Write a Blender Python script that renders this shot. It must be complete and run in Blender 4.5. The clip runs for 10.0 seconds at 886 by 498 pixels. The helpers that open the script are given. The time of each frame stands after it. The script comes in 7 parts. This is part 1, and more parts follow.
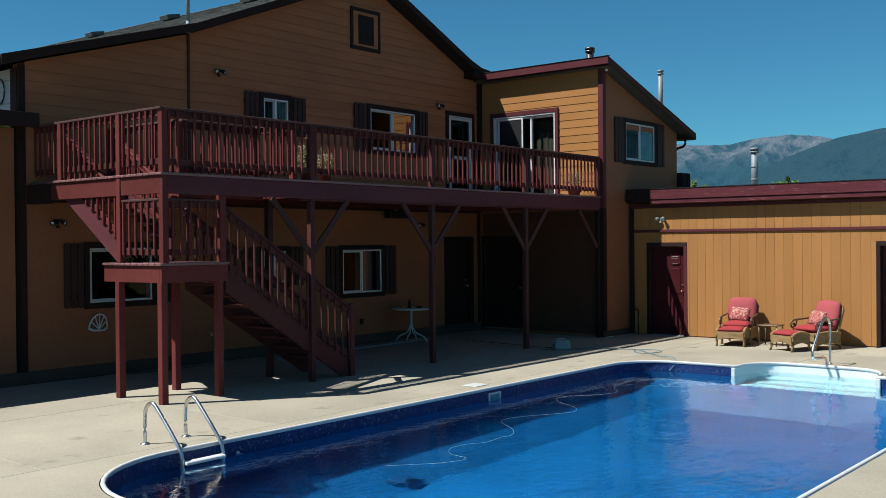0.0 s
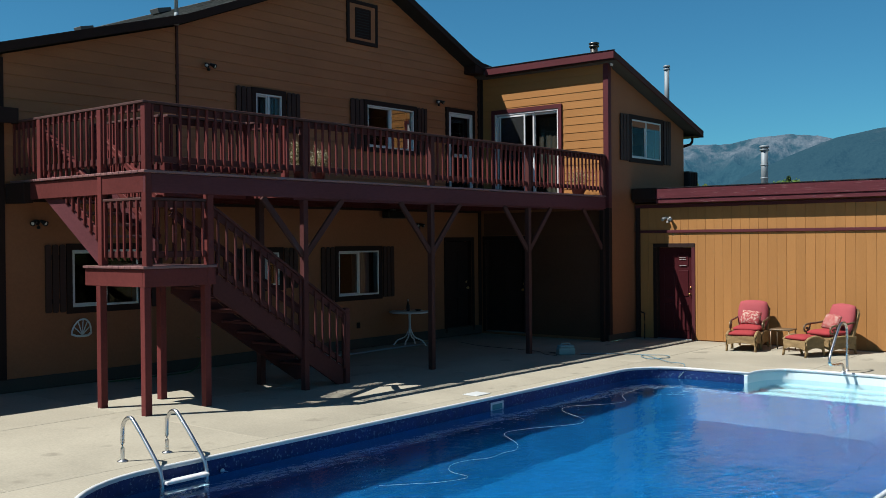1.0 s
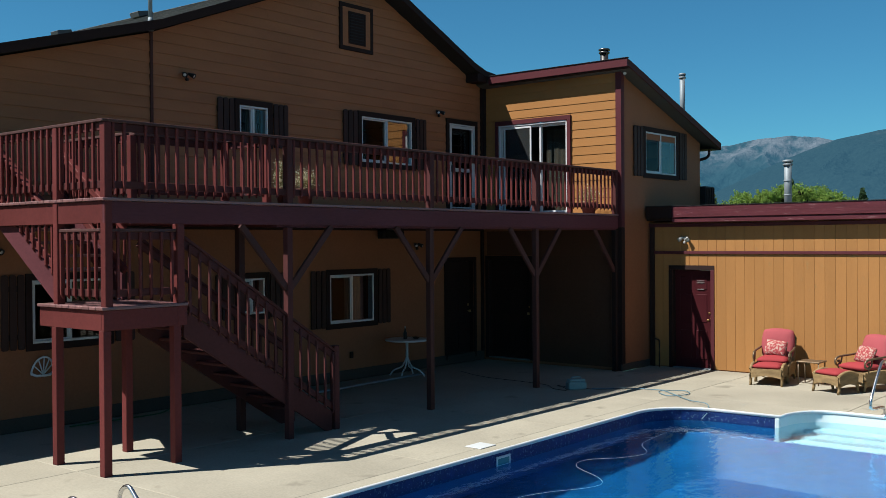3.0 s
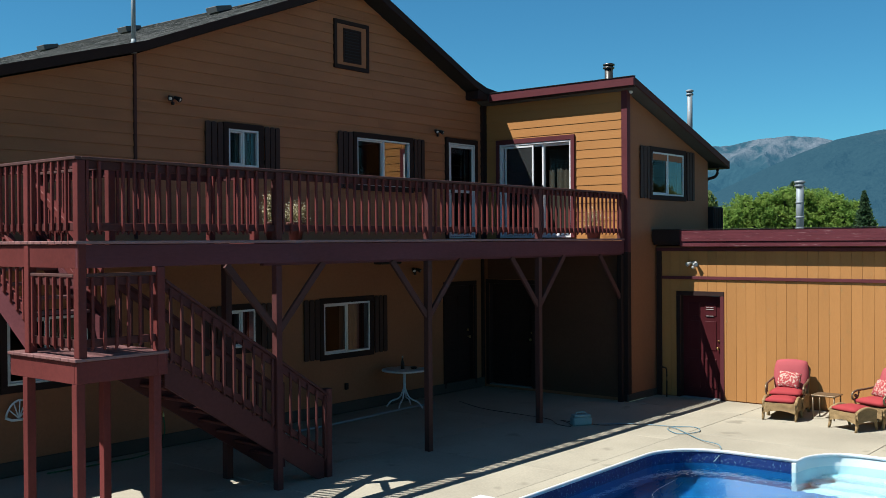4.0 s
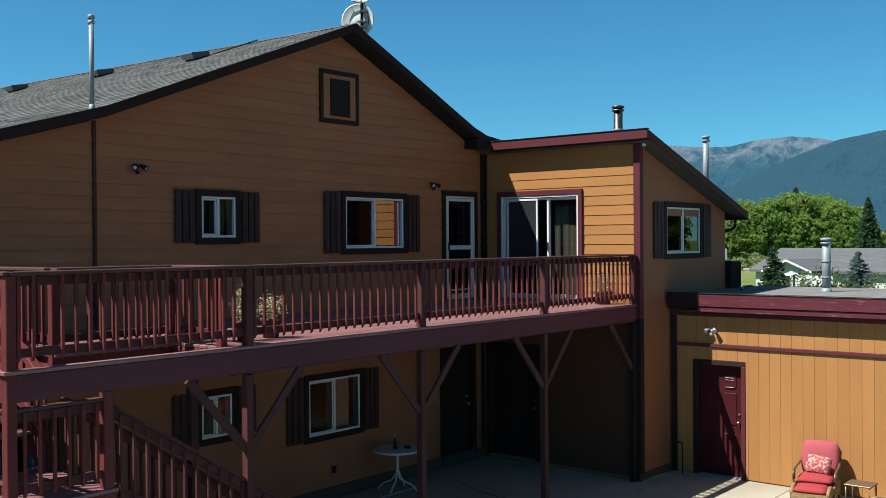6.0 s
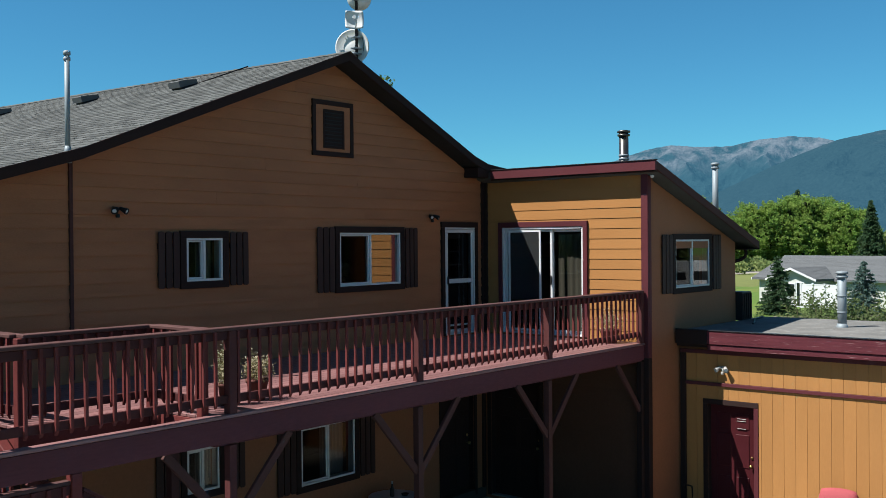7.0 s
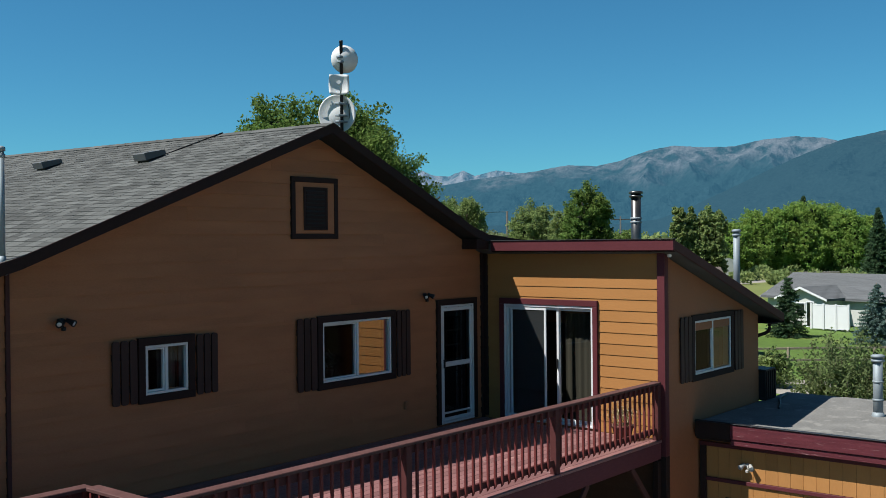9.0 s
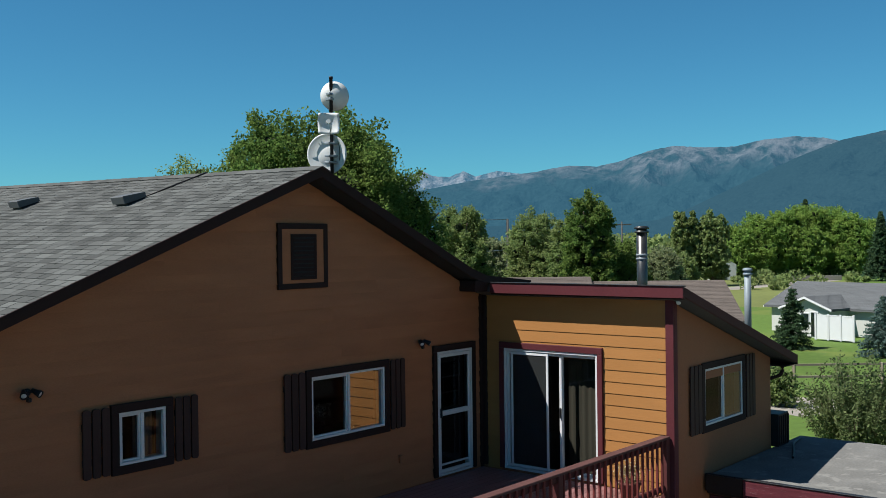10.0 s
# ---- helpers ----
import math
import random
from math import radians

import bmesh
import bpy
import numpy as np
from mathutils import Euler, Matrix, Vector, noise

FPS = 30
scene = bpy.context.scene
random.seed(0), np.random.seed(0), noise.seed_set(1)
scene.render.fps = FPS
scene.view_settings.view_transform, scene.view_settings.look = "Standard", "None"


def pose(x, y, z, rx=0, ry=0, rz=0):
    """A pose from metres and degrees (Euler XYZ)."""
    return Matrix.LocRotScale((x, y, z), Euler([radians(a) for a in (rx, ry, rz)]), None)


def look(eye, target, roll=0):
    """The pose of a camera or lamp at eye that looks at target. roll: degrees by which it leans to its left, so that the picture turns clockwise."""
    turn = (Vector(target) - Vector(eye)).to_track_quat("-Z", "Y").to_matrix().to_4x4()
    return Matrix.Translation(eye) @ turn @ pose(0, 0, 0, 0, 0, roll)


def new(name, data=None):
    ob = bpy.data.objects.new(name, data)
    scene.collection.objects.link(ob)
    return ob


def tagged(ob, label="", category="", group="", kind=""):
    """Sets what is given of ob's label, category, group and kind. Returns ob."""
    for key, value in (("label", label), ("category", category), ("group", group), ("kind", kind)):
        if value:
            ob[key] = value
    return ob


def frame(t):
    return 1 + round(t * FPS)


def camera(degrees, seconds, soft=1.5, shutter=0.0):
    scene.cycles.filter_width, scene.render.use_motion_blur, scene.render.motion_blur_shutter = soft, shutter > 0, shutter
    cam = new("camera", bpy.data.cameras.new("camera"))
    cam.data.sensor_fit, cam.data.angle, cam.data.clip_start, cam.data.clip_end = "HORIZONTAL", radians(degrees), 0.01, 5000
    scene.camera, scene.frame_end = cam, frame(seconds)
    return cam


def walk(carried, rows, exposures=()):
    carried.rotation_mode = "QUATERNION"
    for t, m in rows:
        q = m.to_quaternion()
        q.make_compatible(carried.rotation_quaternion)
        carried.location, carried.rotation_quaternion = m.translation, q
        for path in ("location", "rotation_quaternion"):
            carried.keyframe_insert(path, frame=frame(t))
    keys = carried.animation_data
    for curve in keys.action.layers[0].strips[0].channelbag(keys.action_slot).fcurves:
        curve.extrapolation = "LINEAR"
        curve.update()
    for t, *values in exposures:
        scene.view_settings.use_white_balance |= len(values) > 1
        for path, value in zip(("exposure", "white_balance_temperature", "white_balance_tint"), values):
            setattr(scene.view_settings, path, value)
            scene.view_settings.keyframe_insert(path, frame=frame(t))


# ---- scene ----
cam = camera(47.8, 10.0, soft=0.6)
PATH = [
    (0, (-19.585, -14.993, 2.191), (-18.043, -13.72, 2.175), -0.5),
    (0.5, (-19.297, -14.754, 2.198), (-17.754, -13.481, 2.181), -0.5),
    (1, (-19.004, -14.515, 2.219), (-17.461, -13.242, 2.202), -0.5),
    (1.5, (-18.711, -14.272, 2.266), (-17.168, -13.0, 2.251), -0.5),
    (2, (-18.416, -14.026, 2.346), (-16.873, -12.753, 2.331), -0.5),
    (2.5, (-18.117, -13.782, 2.461), (-16.575, -12.509, 2.446), -0.4),
    (4, (-17.203, -13.064, 3.126), (-15.66, -11.791, 3.111), -0.4),
    (4.5, (-16.892, -12.825, 3.408), (-15.349, -11.552, 3.393), -0.4),
    (5, (-16.578, -12.6, 3.691), (-15.035, -11.327, 3.677), -0.5),
    (5.5, (-16.258, -12.365, 3.987), (-14.716, -11.092, 3.973), -0.4),
    (7, (-15.315, -11.653, 4.903), (-13.773, -10.378, 4.889), -0.5),
    (7.5, (-14.99, -11.426, 5.217), (-13.45, -10.15, 5.204), -0.5),
    (8, (-14.663, -11.186, 5.553), (-13.123, -9.91, 5.54), -0.5),
    (8.5, (-14.308, -10.955, 5.885), (-12.77, -9.676, 5.873), -0.6),
    (9, (-13.958, -10.711, 6.224), (-12.421, -9.432, 6.211), -0.6),
    (9.5, (-13.615, -10.463, 6.554), (-12.078, -9.184, 6.542), -0.7),
    (10, (-13.273, -10.237, 6.895), (-11.737, -8.957, 6.883), -0.7),
]
walk(cam, [(t, look(eye, target, roll)) for t, eye, target, roll in PATH], exposures=[(0.0, 0.68), (2.5, 0.71), (4.5, 1.06), (5.7, 1.10), (7.5, 1.0), (10.0, 0.77)])

# ---- world, sun ----
SUN_TO = Vector((-0.57, 0.38, 1.0)).normalized()
world = bpy.data.worlds.new("world")
scene.world = world
world.use_nodes = True
wn = world.node_tree.nodes
sky = wn.new("ShaderNodeTexSky")
sky.sky_type, sky.sun_disc = "NISHITA", False
sky.sun_elevation = math.asin(SUN_TO.z)
sky.sun_rotation = math.atan2(SUN_TO.x, SUN_TO.y)
sky.altitude, sky.air_density, sky.dust_density, sky.ozone_density = 1100, 1.0, 0.0, 1.2
wn["Background"].inputs["Strength"].default_value = 0.0525
# clear mountain air: cyan low over the land, a plainer blue overhead, where the sky is darkest
wl = world.node_tree.links.new
level, air, deep = wn.new("ShaderNodeMapRange"), wn.new("ShaderNodeMix"), wn.new("ShaderNodeMix")
level.inputs["From Min"].default_value, level.inputs["From Max"].default_value = 1.3, 2.5
air.data_type = deep.data_type = "RGBA"
air.inputs["A"].default_value, air.inputs["B"].default_value = (0.62, 0.80, 0.84, 1), (0.305, 0.835, 1.02, 1)
deep.blend_type = "MULTIPLY"
deep.inputs["Factor"].default_value = 1.0
wl(sky.outputs[0], level.inputs["Value"])
wl(level.outputs[0], air.inputs["Factor"])
wl(sky.outputs[0], deep.inputs["A"])
wl(air.outputs["Result"], deep.inputs["B"])
wl(deep.outputs["Result"], wn["Background"].inputs["Color"])
sun_data = bpy.data.lights.new("sun", "SUN")
sun_data.energy, sun_data.angle, sun_data.color = 5.0, radians(0.32), (1.0, 0.96, 0.89)
sun = new("sun", sun_data)
sun.matrix_world = look(SUN_TO * 50, (0, 0, 0))

# ---- materials ----


def mat(name, col, rough=0.7, var=0.15, scale=2.0, fine=40.0, bump=0.15, metal=0.0, spec=0.15, rand=0.0, island=0.0,
        stretch=(1, 1, 1), stain=None, stain_at=0.6, stain_soft=0.08, coat=0.0, bump_dist=0.01):
    """Two scales of variation, optional stains, and variation from piece to piece."""
    m = bpy.data.materials.new(name)
    m.use_nodes = True
    nt, n = m.node_tree, m.node_tree.nodes
    ln = nt.links.new
    bsdf = n["Principled BSDF"]
    tc = n.new("ShaderNodeTexCoord")
    info = n.new("ShaderNodeObjectInfo")
    shift = n.new("ShaderNodeVectorMath")
    shift.operation = "MULTIPLY_ADD"
    comb = n.new("ShaderNodeCombineXYZ")
    for i in range(3):
        ln(info.outputs["Random"], comb.inputs[i])
    ln(comb.outputs[0], shift.inputs[0])
    shift.inputs[1].default_value = (17.0, 31.0, 23.0)
    ln(tc.outputs["Object"], shift.inputs[2])
    mp = n.new("ShaderNodeMapping")
    mp.inputs["Scale"].default_value = stretch
    ln(shift.outputs[0], mp.inputs["Vector"])
    big, small = n.new("ShaderNodeTexNoise"), n.new("ShaderNodeTexNoise")
    for tex, s in ((big, scale), (small, fine)):
        tex.inputs["Scale"].default_value, tex.inputs["Detail"].default_value = s, 4.0
        ln(mp.outputs[0], tex.inputs["Vector"])
    add = n.new("ShaderNodeMath")
    add.operation = "MULTIPLY_ADD"
    ln(big.outputs["Fac"], add.inputs[0])
    add.inputs[1].default_value = 0.6
    half = n.new("ShaderNodeMath")
    half.operation = "MULTIPLY"
    ln(small.outputs["Fac"], half.inputs[0])
    half.inputs[1].default_value = 0.4
    ln(half.outputs[0], add.inputs[2])
    ramp = n.new("ShaderNodeValToRGB")
    ramp.color_ramp.elements[0].position, ramp.color_ramp.elements[1].position = 0.3, 0.7
    ramp.color_ramp.elements[0].color = (*[c * (1 - var) for c in col], 1)
    ramp.color_ramp.elements[1].color = (*[min(1, c * (1 + var)) for c in col], 1)
    ln(add.outputs[0], ramp.inputs[0])
    out = ramp.outputs[0]
    if stain:
        sp = n.new("ShaderNodeTexNoise")
        sp.inputs["Scale"].default_value, sp.inputs["Detail"].default_value = scale * 3.1, 8.0
        ln(mp.outputs[0], sp.inputs["Vector"])
        sr = n.new("ShaderNodeValToRGB")
        sr.color_ramp.elements[0].position, sr.color_ramp.elements[1].position = stain_at, stain_at + stain_soft
        ln(sp.outputs["Fac"], sr.inputs[0])
        mx = n.new("ShaderNodeMix")
        mx.data_type = "RGBA"
        ln(sr.outputs[0], mx.inputs["Factor"])
        ln(out, mx.inputs["A"])
        mx.inputs["B"].default_value = (*stain, 1)
        out = mx.outputs["Result"]
    if rand or island:
        hs = n.new("ShaderNodeHueSaturation")
        rg = n.new("ShaderNodeMapRange")
        amount = rand or island
        rg.inputs["To Min"].default_value, rg.inputs["To Max"].default_value = 1 - amount, 1 + amount
        if rand:
            ln(info.outputs["Random"], rg.inputs["Value"])
        else:
            geo = n.new("ShaderNodeNewGeometry")
            ln(geo.outputs["Random Per Island"], rg.inputs["Value"])
        ln(rg.outputs[0], hs.inputs["Value"])
        ln(out, hs.inputs["Color"])
        out = hs.outputs[0]
    ln(out, bsdf.inputs["Base Color"])
    rr = n.new("ShaderNodeMapRange")
    rr.inputs["To Min"].default_value, rr.inputs["To Max"].default_value = max(0.02, rough - 0.1), min(1, rough + 0.1)
    ln(big.outputs["Fac"], rr.inputs["Value"])
    ln(rr.outputs[0], bsdf.inputs["Roughness"])
    bsdf.inputs["Metallic"].default_value = metal
    bsdf.inputs["Specular IOR Level"].default_value = spec
    bsdf.inputs["Coat Weight"].default_value = coat
    if bump:
        bp = n.new("ShaderNodeBump")
        bp.inputs["Strength"].default_value, bp.inputs["Distance"].default_value = bump, bump_dist
        ln(add.outputs[0], bp.inputs["Height"])
        ln(bp.outputs[0], bsdf.inputs["Normal"])
    return m


def glass_mat(name, tint, ior, rough=0.0, ripple=0.0):
    """A thin clear sheet, or with ripples a water surface: tinted see-through with a Fresnel gloss."""
    m = bpy.data.materials.new(name)
    m.use_nodes = True
    nt, n = m.node_tree, m.node_tree.nodes
    n.remove(n["Principled BSDF"])
    tr, gl, mx, fr = (n.new("ShaderNodeBsdfRefraction" if ripple else "ShaderNodeBsdfTransparent"), n.new("ShaderNodeBsdfGlossy"), n.new("ShaderNodeMixShader"),
                      n.new("ShaderNodeFresnel"))
    tr.inputs["Color"].default_value = (*tint, 1)
    gl.inputs["Roughness"].default_value = rough
    fr.inputs["IOR"].default_value = ior
    nt.links.new(fr.outputs[0], mx.inputs[0])
    nt.links.new(tr.outputs[0], mx.inputs[1])
    nt.links.new(gl.outputs[0], mx.inputs[2])
    nt.links.new(mx.outputs[0], n["Material Output"].inputs["Surface"])
    if ripple:
        tr.inputs["IOR"].default_value = ior
        tr.inputs["Roughness"].default_value = 0.0
        tc, mp = n.new("ShaderNodeTexCoord"), n.new("ShaderNodeMapping")
        nt.links.new(tc.outputs["Object"], mp.inputs["Vector"])
        mp.inputs["Scale"].default_value = (1, 1.6, 1)
        a, b = n.new("ShaderNodeTexNoise"), n.new("ShaderNodeTexNoise")
        a.inputs["Scale"].default_value, b.inputs["Scale"].default_value = 1.3, 7.0
        sm = n.new("ShaderNodeMath")
        sm.operation = "MULTIPLY_ADD"
        sm.inputs[1].default_value = 0.30
        for tex in (a, b):
            nt.links.new(mp.outputs[0], tex.inputs["Vector"])
        nt.links.new(b.outputs["Fac"], sm.inputs[0])
        nt.links.new(a.outputs["Fac"], sm.inputs[2])
        bp = n.new("ShaderNodeBump")
        bp.inputs["Strength"].default_value, bp.inputs["Distance"].default_value = ripple, 0.05
        nt.links.new(sm.outputs[0], bp.inputs["Height"])
        nt.links.new(bp.outputs[0], gl.inputs["Normal"])
        nt.links.new(bp.outputs[0], fr.inputs["Normal"])
        nt.links.new(bp.outputs[0], tr.inputs["Normal"])
    return m


def mesh_mat(name, col, cover):
    """Insect screen: fine threads, of which only the cover can be told."""
    m = bpy.data.materials.new(name)
    m.use_nodes = True
    nt, n = m.node_tree, m.node_tree.nodes
    n.remove(n["Principled BSDF"])
    tr, df, mx = n.new("ShaderNodeBsdfTransparent"), n.new("ShaderNodeBsdfDiffuse"), n.new("ShaderNodeMixShader")
    df.inputs["Color"].default_value = (*col, 1)
    mx.inputs[0].default_value = cover
    nt.links.new(tr.outputs[0], mx.inputs[1])
    nt.links.new(df.outputs[0], mx.inputs[2])
    nt.links.new(mx.outputs[0], n["Material Output"].inputs["Surface"])
    return m


def leaf_mat(name, col, var=0.25):
    m = bpy.data.materials.new(name)
    m.use_nodes = True
    nt, n = m.node_tree, m.node_tree.nodes
    n.remove(n["Principled BSDF"])
    geo, rg, hs = n.new("ShaderNodeNewGeometry"), n.new("ShaderNodeMapRange"), n.new("ShaderNodeHueSaturation")
    rg.inputs["To Min"].default_value, rg.inputs["To Max"].default_value = 1 - var, 1 + var
    nt.links.new(geo.outputs["Random Per Island"], rg.inputs["Value"])
    nt.links.new(rg.outputs[0], hs.inputs["Value"])
    hs.inputs["Color"].default_value = (*col, 1)
    tcl, nz, rh = n.new("ShaderNodeTexCoord"), n.new("ShaderNodeTexNoise"), n.new("ShaderNodeMapRange")
    nz.inputs["Scale"].default_value = 0.35
    nt.links.new(tcl.outputs["Object"], nz.inputs["Vector"])
    nt.links.new(nz.outputs["Fac"], rh.inputs["Value"])
    rh.inputs["To Min"].default_value, rh.inputs["To Max"].default_value = 0.46, 0.53
    nt.links.new(rh.outputs[0], hs.inputs["Hue"])
    df, tl, m1 = n.new("ShaderNodeBsdfDiffuse"), n.new("ShaderNodeBsdfTranslucent"), n.new("ShaderNodeAddShader")
    nt.links.new(hs.outputs[0], df.inputs["Color"])
    nt.links.new(hs.outputs[0], tl.inputs["Color"])
    nt.links.new(df.outputs[0], m1.inputs[0])
    nt.links.new(tl.outputs[0], m1.inputs[1])
    nt.links.new(m1.outputs[0], n["Material Output"].inputs["Surface"])
    return m


# one paint in two tones: redder for the shaded facade, yellower for the sunlit wall
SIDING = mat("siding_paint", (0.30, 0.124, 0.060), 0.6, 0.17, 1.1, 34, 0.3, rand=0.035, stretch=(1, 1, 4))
SIDING_SUNLIT = mat("sunlit_siding_paint", (0.29, 0.137, 0.046), 0.6, 0.09, 0.8, 30, 0.12, rand=0.03, stretch=(1, 1, 4))
PANEL = mat("wall_panel_paint", (0.235, 0.098, 0.050), 0.62, 0.12, 0.9, 25, 0.12, rand=0.03)
SHED = mat("shed_board_paint", (0.315, 0.153, 0.053), 0.62, 0.09, 0.8, 22, 0.15, rand=0.05, stretch=(3, 3, 0.6))
REDWOOD = mat("red_deck_stain", (0.106, 0.0245, 0.0235), 0.65, 0.22, 1.3, 26, 0.3, rand=0.14, stretch=(1, 1, 1))
# darker copy of the red stain, for rails, posts and stairs that stand in shade
REDWOOD_SHADE = mat("shaded_red_stain", (0.066, 0.021, 0.021), 0.7, 0.25, 1.3, 26, 0.3, rand=0.16)
DECKWOOD = mat("deck_board_stain", (0.165, 0.078, 0.078), 0.5, 0.25, 1.2, 24, 0.3, spec=0.55, rand=0.16, stretch=(0.4, 3, 1),
               stain=(0.3, 0.17, 0.15), stain_at=0.64)
FASCIA_RED = mat("red_fascia_weathered", (0.082, 0.019, 0.026), 0.6, 0.3, 2.2, 24, 0.4, stretch=(6, 0.6, 11),
                 stain=(0.24, 0.15, 0.155), stain_at=0.62, stain_soft=0.12)
TRIM_RED = mat("red_brown_trim", (0.078, 0.020, 0.025), 0.55, 0.15, 1.5, 30, 0.12, rand=0.08)
TRIM_DARK = mat("dark_brown_trim", (0.022, 0.012, 0.011), 0.75, 0.2, 1.5, 30, 0.15, rand=0.08)
SHUTTER = mat("dark_brown_shutter", (0.040, 0.022, 0.020), 0.6, 0.2, 2, 30, 0.2, rand=0.12, stretch=(4, 4, 0.6))
WHITE = mat("white_vinyl", (0.52, 0.54, 0.56), 0.35, 0.04, 3, 60, 0.02, spec=0.4)
# near-black indoors: the dimness of the rooms is put into the colour
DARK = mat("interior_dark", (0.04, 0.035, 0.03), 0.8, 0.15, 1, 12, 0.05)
CONCRETE = mat("pale_concrete", (0.282, 0.264, 0.212), 0.82, 0.2, 0.7, 38, 0.2, stain=(0.215, 0.20, 0.16), stain_at=0.63, rand=0.03)
FOUND = mat("grey_foundation", (0.060, 0.050, 0.042), 0.85, 0.18, 1.5, 30, 0.25)
SHINGLE = mat("grey_asphalt_shingle", (0.070, 0.074, 0.073), 0.9, 0.25, 1.2, 60, 0.45, island=0.32)
SHINGLE_R = mat("grey_asphalt_shingle_piece", (0.070, 0.074, 0.073), 0.9, 0.25, 1.2, 60, 0.45, rand=0.32)
SLOT = mat("dark_shingle_underlay", (0.022, 0.023, 0.023), 0.95, 0.2, 2, 40, 0.2)
POST_BROWN = mat("dark_brown_timber", (0.058, 0.024, 0.022), 0.7, 0.2, 1.5, 30, 0.25, rand=0.12)
BROWN_SHINGLE = mat("brown_asphalt_shingle", (0.17, 0.125, 0.10), 0.9, 0.2, 1, 40, 0.3, island=0.22)
MEMBRANE = mat("grey_roll_roofing", (0.13, 0.13, 0.126), 0.9, 0.32, 1.6, 26, 0.5, stain=(0.175, 0.175, 0.168), stain_at=0.57, bump_dist=0.02)
METAL = mat("galvanised_steel", (0.20, 0.235, 0.26), 0.6, 0.12, 4, 40, 0.05, metal=0.3)
STEEL = mat("polished_steel", (0.6, 0.61, 0.62), 0.28, 0.05, 4, 60, 0.02, metal=1.0)
BLACK = mat("black_paint", (0.018, 0.018, 0.02), 0.45, 0.2, 4, 60, 0.05)
COPING = mat("white_pool_coping", (0.48, 0.51, 0.52), 0.3, 0.04, 3, 40, 0.03)
LINER = mat("blue_vinyl_liner", (0.005, 0.082, 0.20), 0.4, 0.18, 0.9, 6, 0.05)
LINER_BAND = mat("dark_blue_liner_band", (0.006, 0.022, 0.10), 0.4, 0.3, 9, 40, 0.05, stain=(0.06, 0.115, 0.18), stain_at=0.58)
FIBRE = mat("white_fibreglass", (0.45, 0.54, 0.55), 0.3, 0.03, 2, 30, 0.02)
GLASS = glass_mat("window_glass", (0.6, 0.62, 0.63), 1.5)
TINTED = glass_mat("tinted_window_glass", (0.5, 0.52, 0.53), 1.8)
COATED = glass_mat("coated_window_glass", (0.6, 0.62, 0.62), 4.0)
SCREENED = glass_mat("screened_glass", (0.3, 0.3, 0.31), 1.2)
MESH = mesh_mat("insect_mesh", (0.036, 0.040, 0.042), 0.5)
WATER = glass_mat("pool_water", (0.55, 0.85, 0.97), 1.33, 0.0, 0.28)
GRASS = mat("mown_grass", (0.075, 0.128, 0.027), 0.9, 0.3, 0.05, 2.5, 0.3, stain=(0.105, 0.142, 0.034), stain_at=0.55)

# ---- helpers for parts ----
WORLD = {}
MESHES = {}


def bm_mesh(name, bm, material):
    me = bpy.data.meshes.new(name)
    bm.to_mesh(me)
    bm.free()
    if material:
        me.materials.append(material)
    return me


def thing(name, label="", category="", group="", kind="", at=(0, 0, 0), m=None):
    ob = new(name)
    ob.empty_display_size = 0.2
    ob.matrix_basis = m if m is not None else Matrix.Translation(at)
    WORLD[ob] = ob.matrix_basis.copy()
    return tagged(ob, label, category, group, kind)


def put(name, me, parent=None, m=None, label=""):
    ob = new(name, me)
    m = m if m is not None else Matrix.Identity(4)
    ob.matrix_basis = m
    WORLD[ob] = m.copy()
    if parent is not None:
        ob.parent = parent
        ob.matrix_parent_inverse = WORLD[parent].inverted()
    if label:
        ob["label"] = label
    return ob


def part(name, bm, material, parent=None, label="", m=None):
    return put(name, bm_mesh(name, bm, material), parent, m, label)


def box_mesh(w, d, h, bev, material):
    key = (round(w, 4), round(d, 4), round(h, 4), bev, material.name)
    if key not in MESHES:
        bm = bmesh.new()
        bmesh.ops.create_cube(bm, size=1, matrix=Matrix.Diagonal((w, d, h, 1)))
        if bev:
            bmesh.ops.bevel(bm, geom=bm.edges[:], offset=min(bev, 0.3 * min(w, d, h)), segments=1, affect="EDGES")
        MESHES[key] = bm_mesh("box", bm, material)
    return MESHES[key]


def box(name, parent, material, x0, x1, y0, y1, z0, z1, bev=0.004, label="", m=None):
    """A box with eased edges, in the frame m."""
    me = box_mesh(abs(x1 - x0), abs(y1 - y0), abs(z1 - z0), bev, material)
    at = Matrix.Translation(((x0 + x1) / 2, (y0 + y1) / 2, (z0 + z1) / 2))
    return put(name, me, parent, (m @ at) if m is not None else at, label)


def bar(name, parent, material, p0, p1, w, h, bev=0.004, label="", m=None):
    """A straight timber from p0 to p1, w across and h deep (upwards)."""
    p0, p1 = Vector(p0), Vector(p1)
    d = p1 - p0
    x = d.normalized()
    y = Vector((0, 0, 1)).cross(x)
    y = y.normalized() if y.length > 1e-4 else Vector((0, 1, 0))
    z = x.cross(y)
    rot = Matrix((x, y, z)).transposed().to_4x4()
    t = Matrix.Translation((p0 + p1) / 2) @ rot
    return put(name, box_mesh(d.length, w, h, bev, material), parent, (m @ t) if m is not None else t, label)


def add_box(bm, x0, x1, y0, y1, z0, z1):
    bmesh.ops.create_cube(bm, size=1, matrix=Matrix.Translation(((x0 + x1) / 2, (y0 + y1) / 2, (z0 + z1) / 2))
                          @ Matrix.Diagonal((x1 - x0, y1 - y0, z1 - z0, 1)))


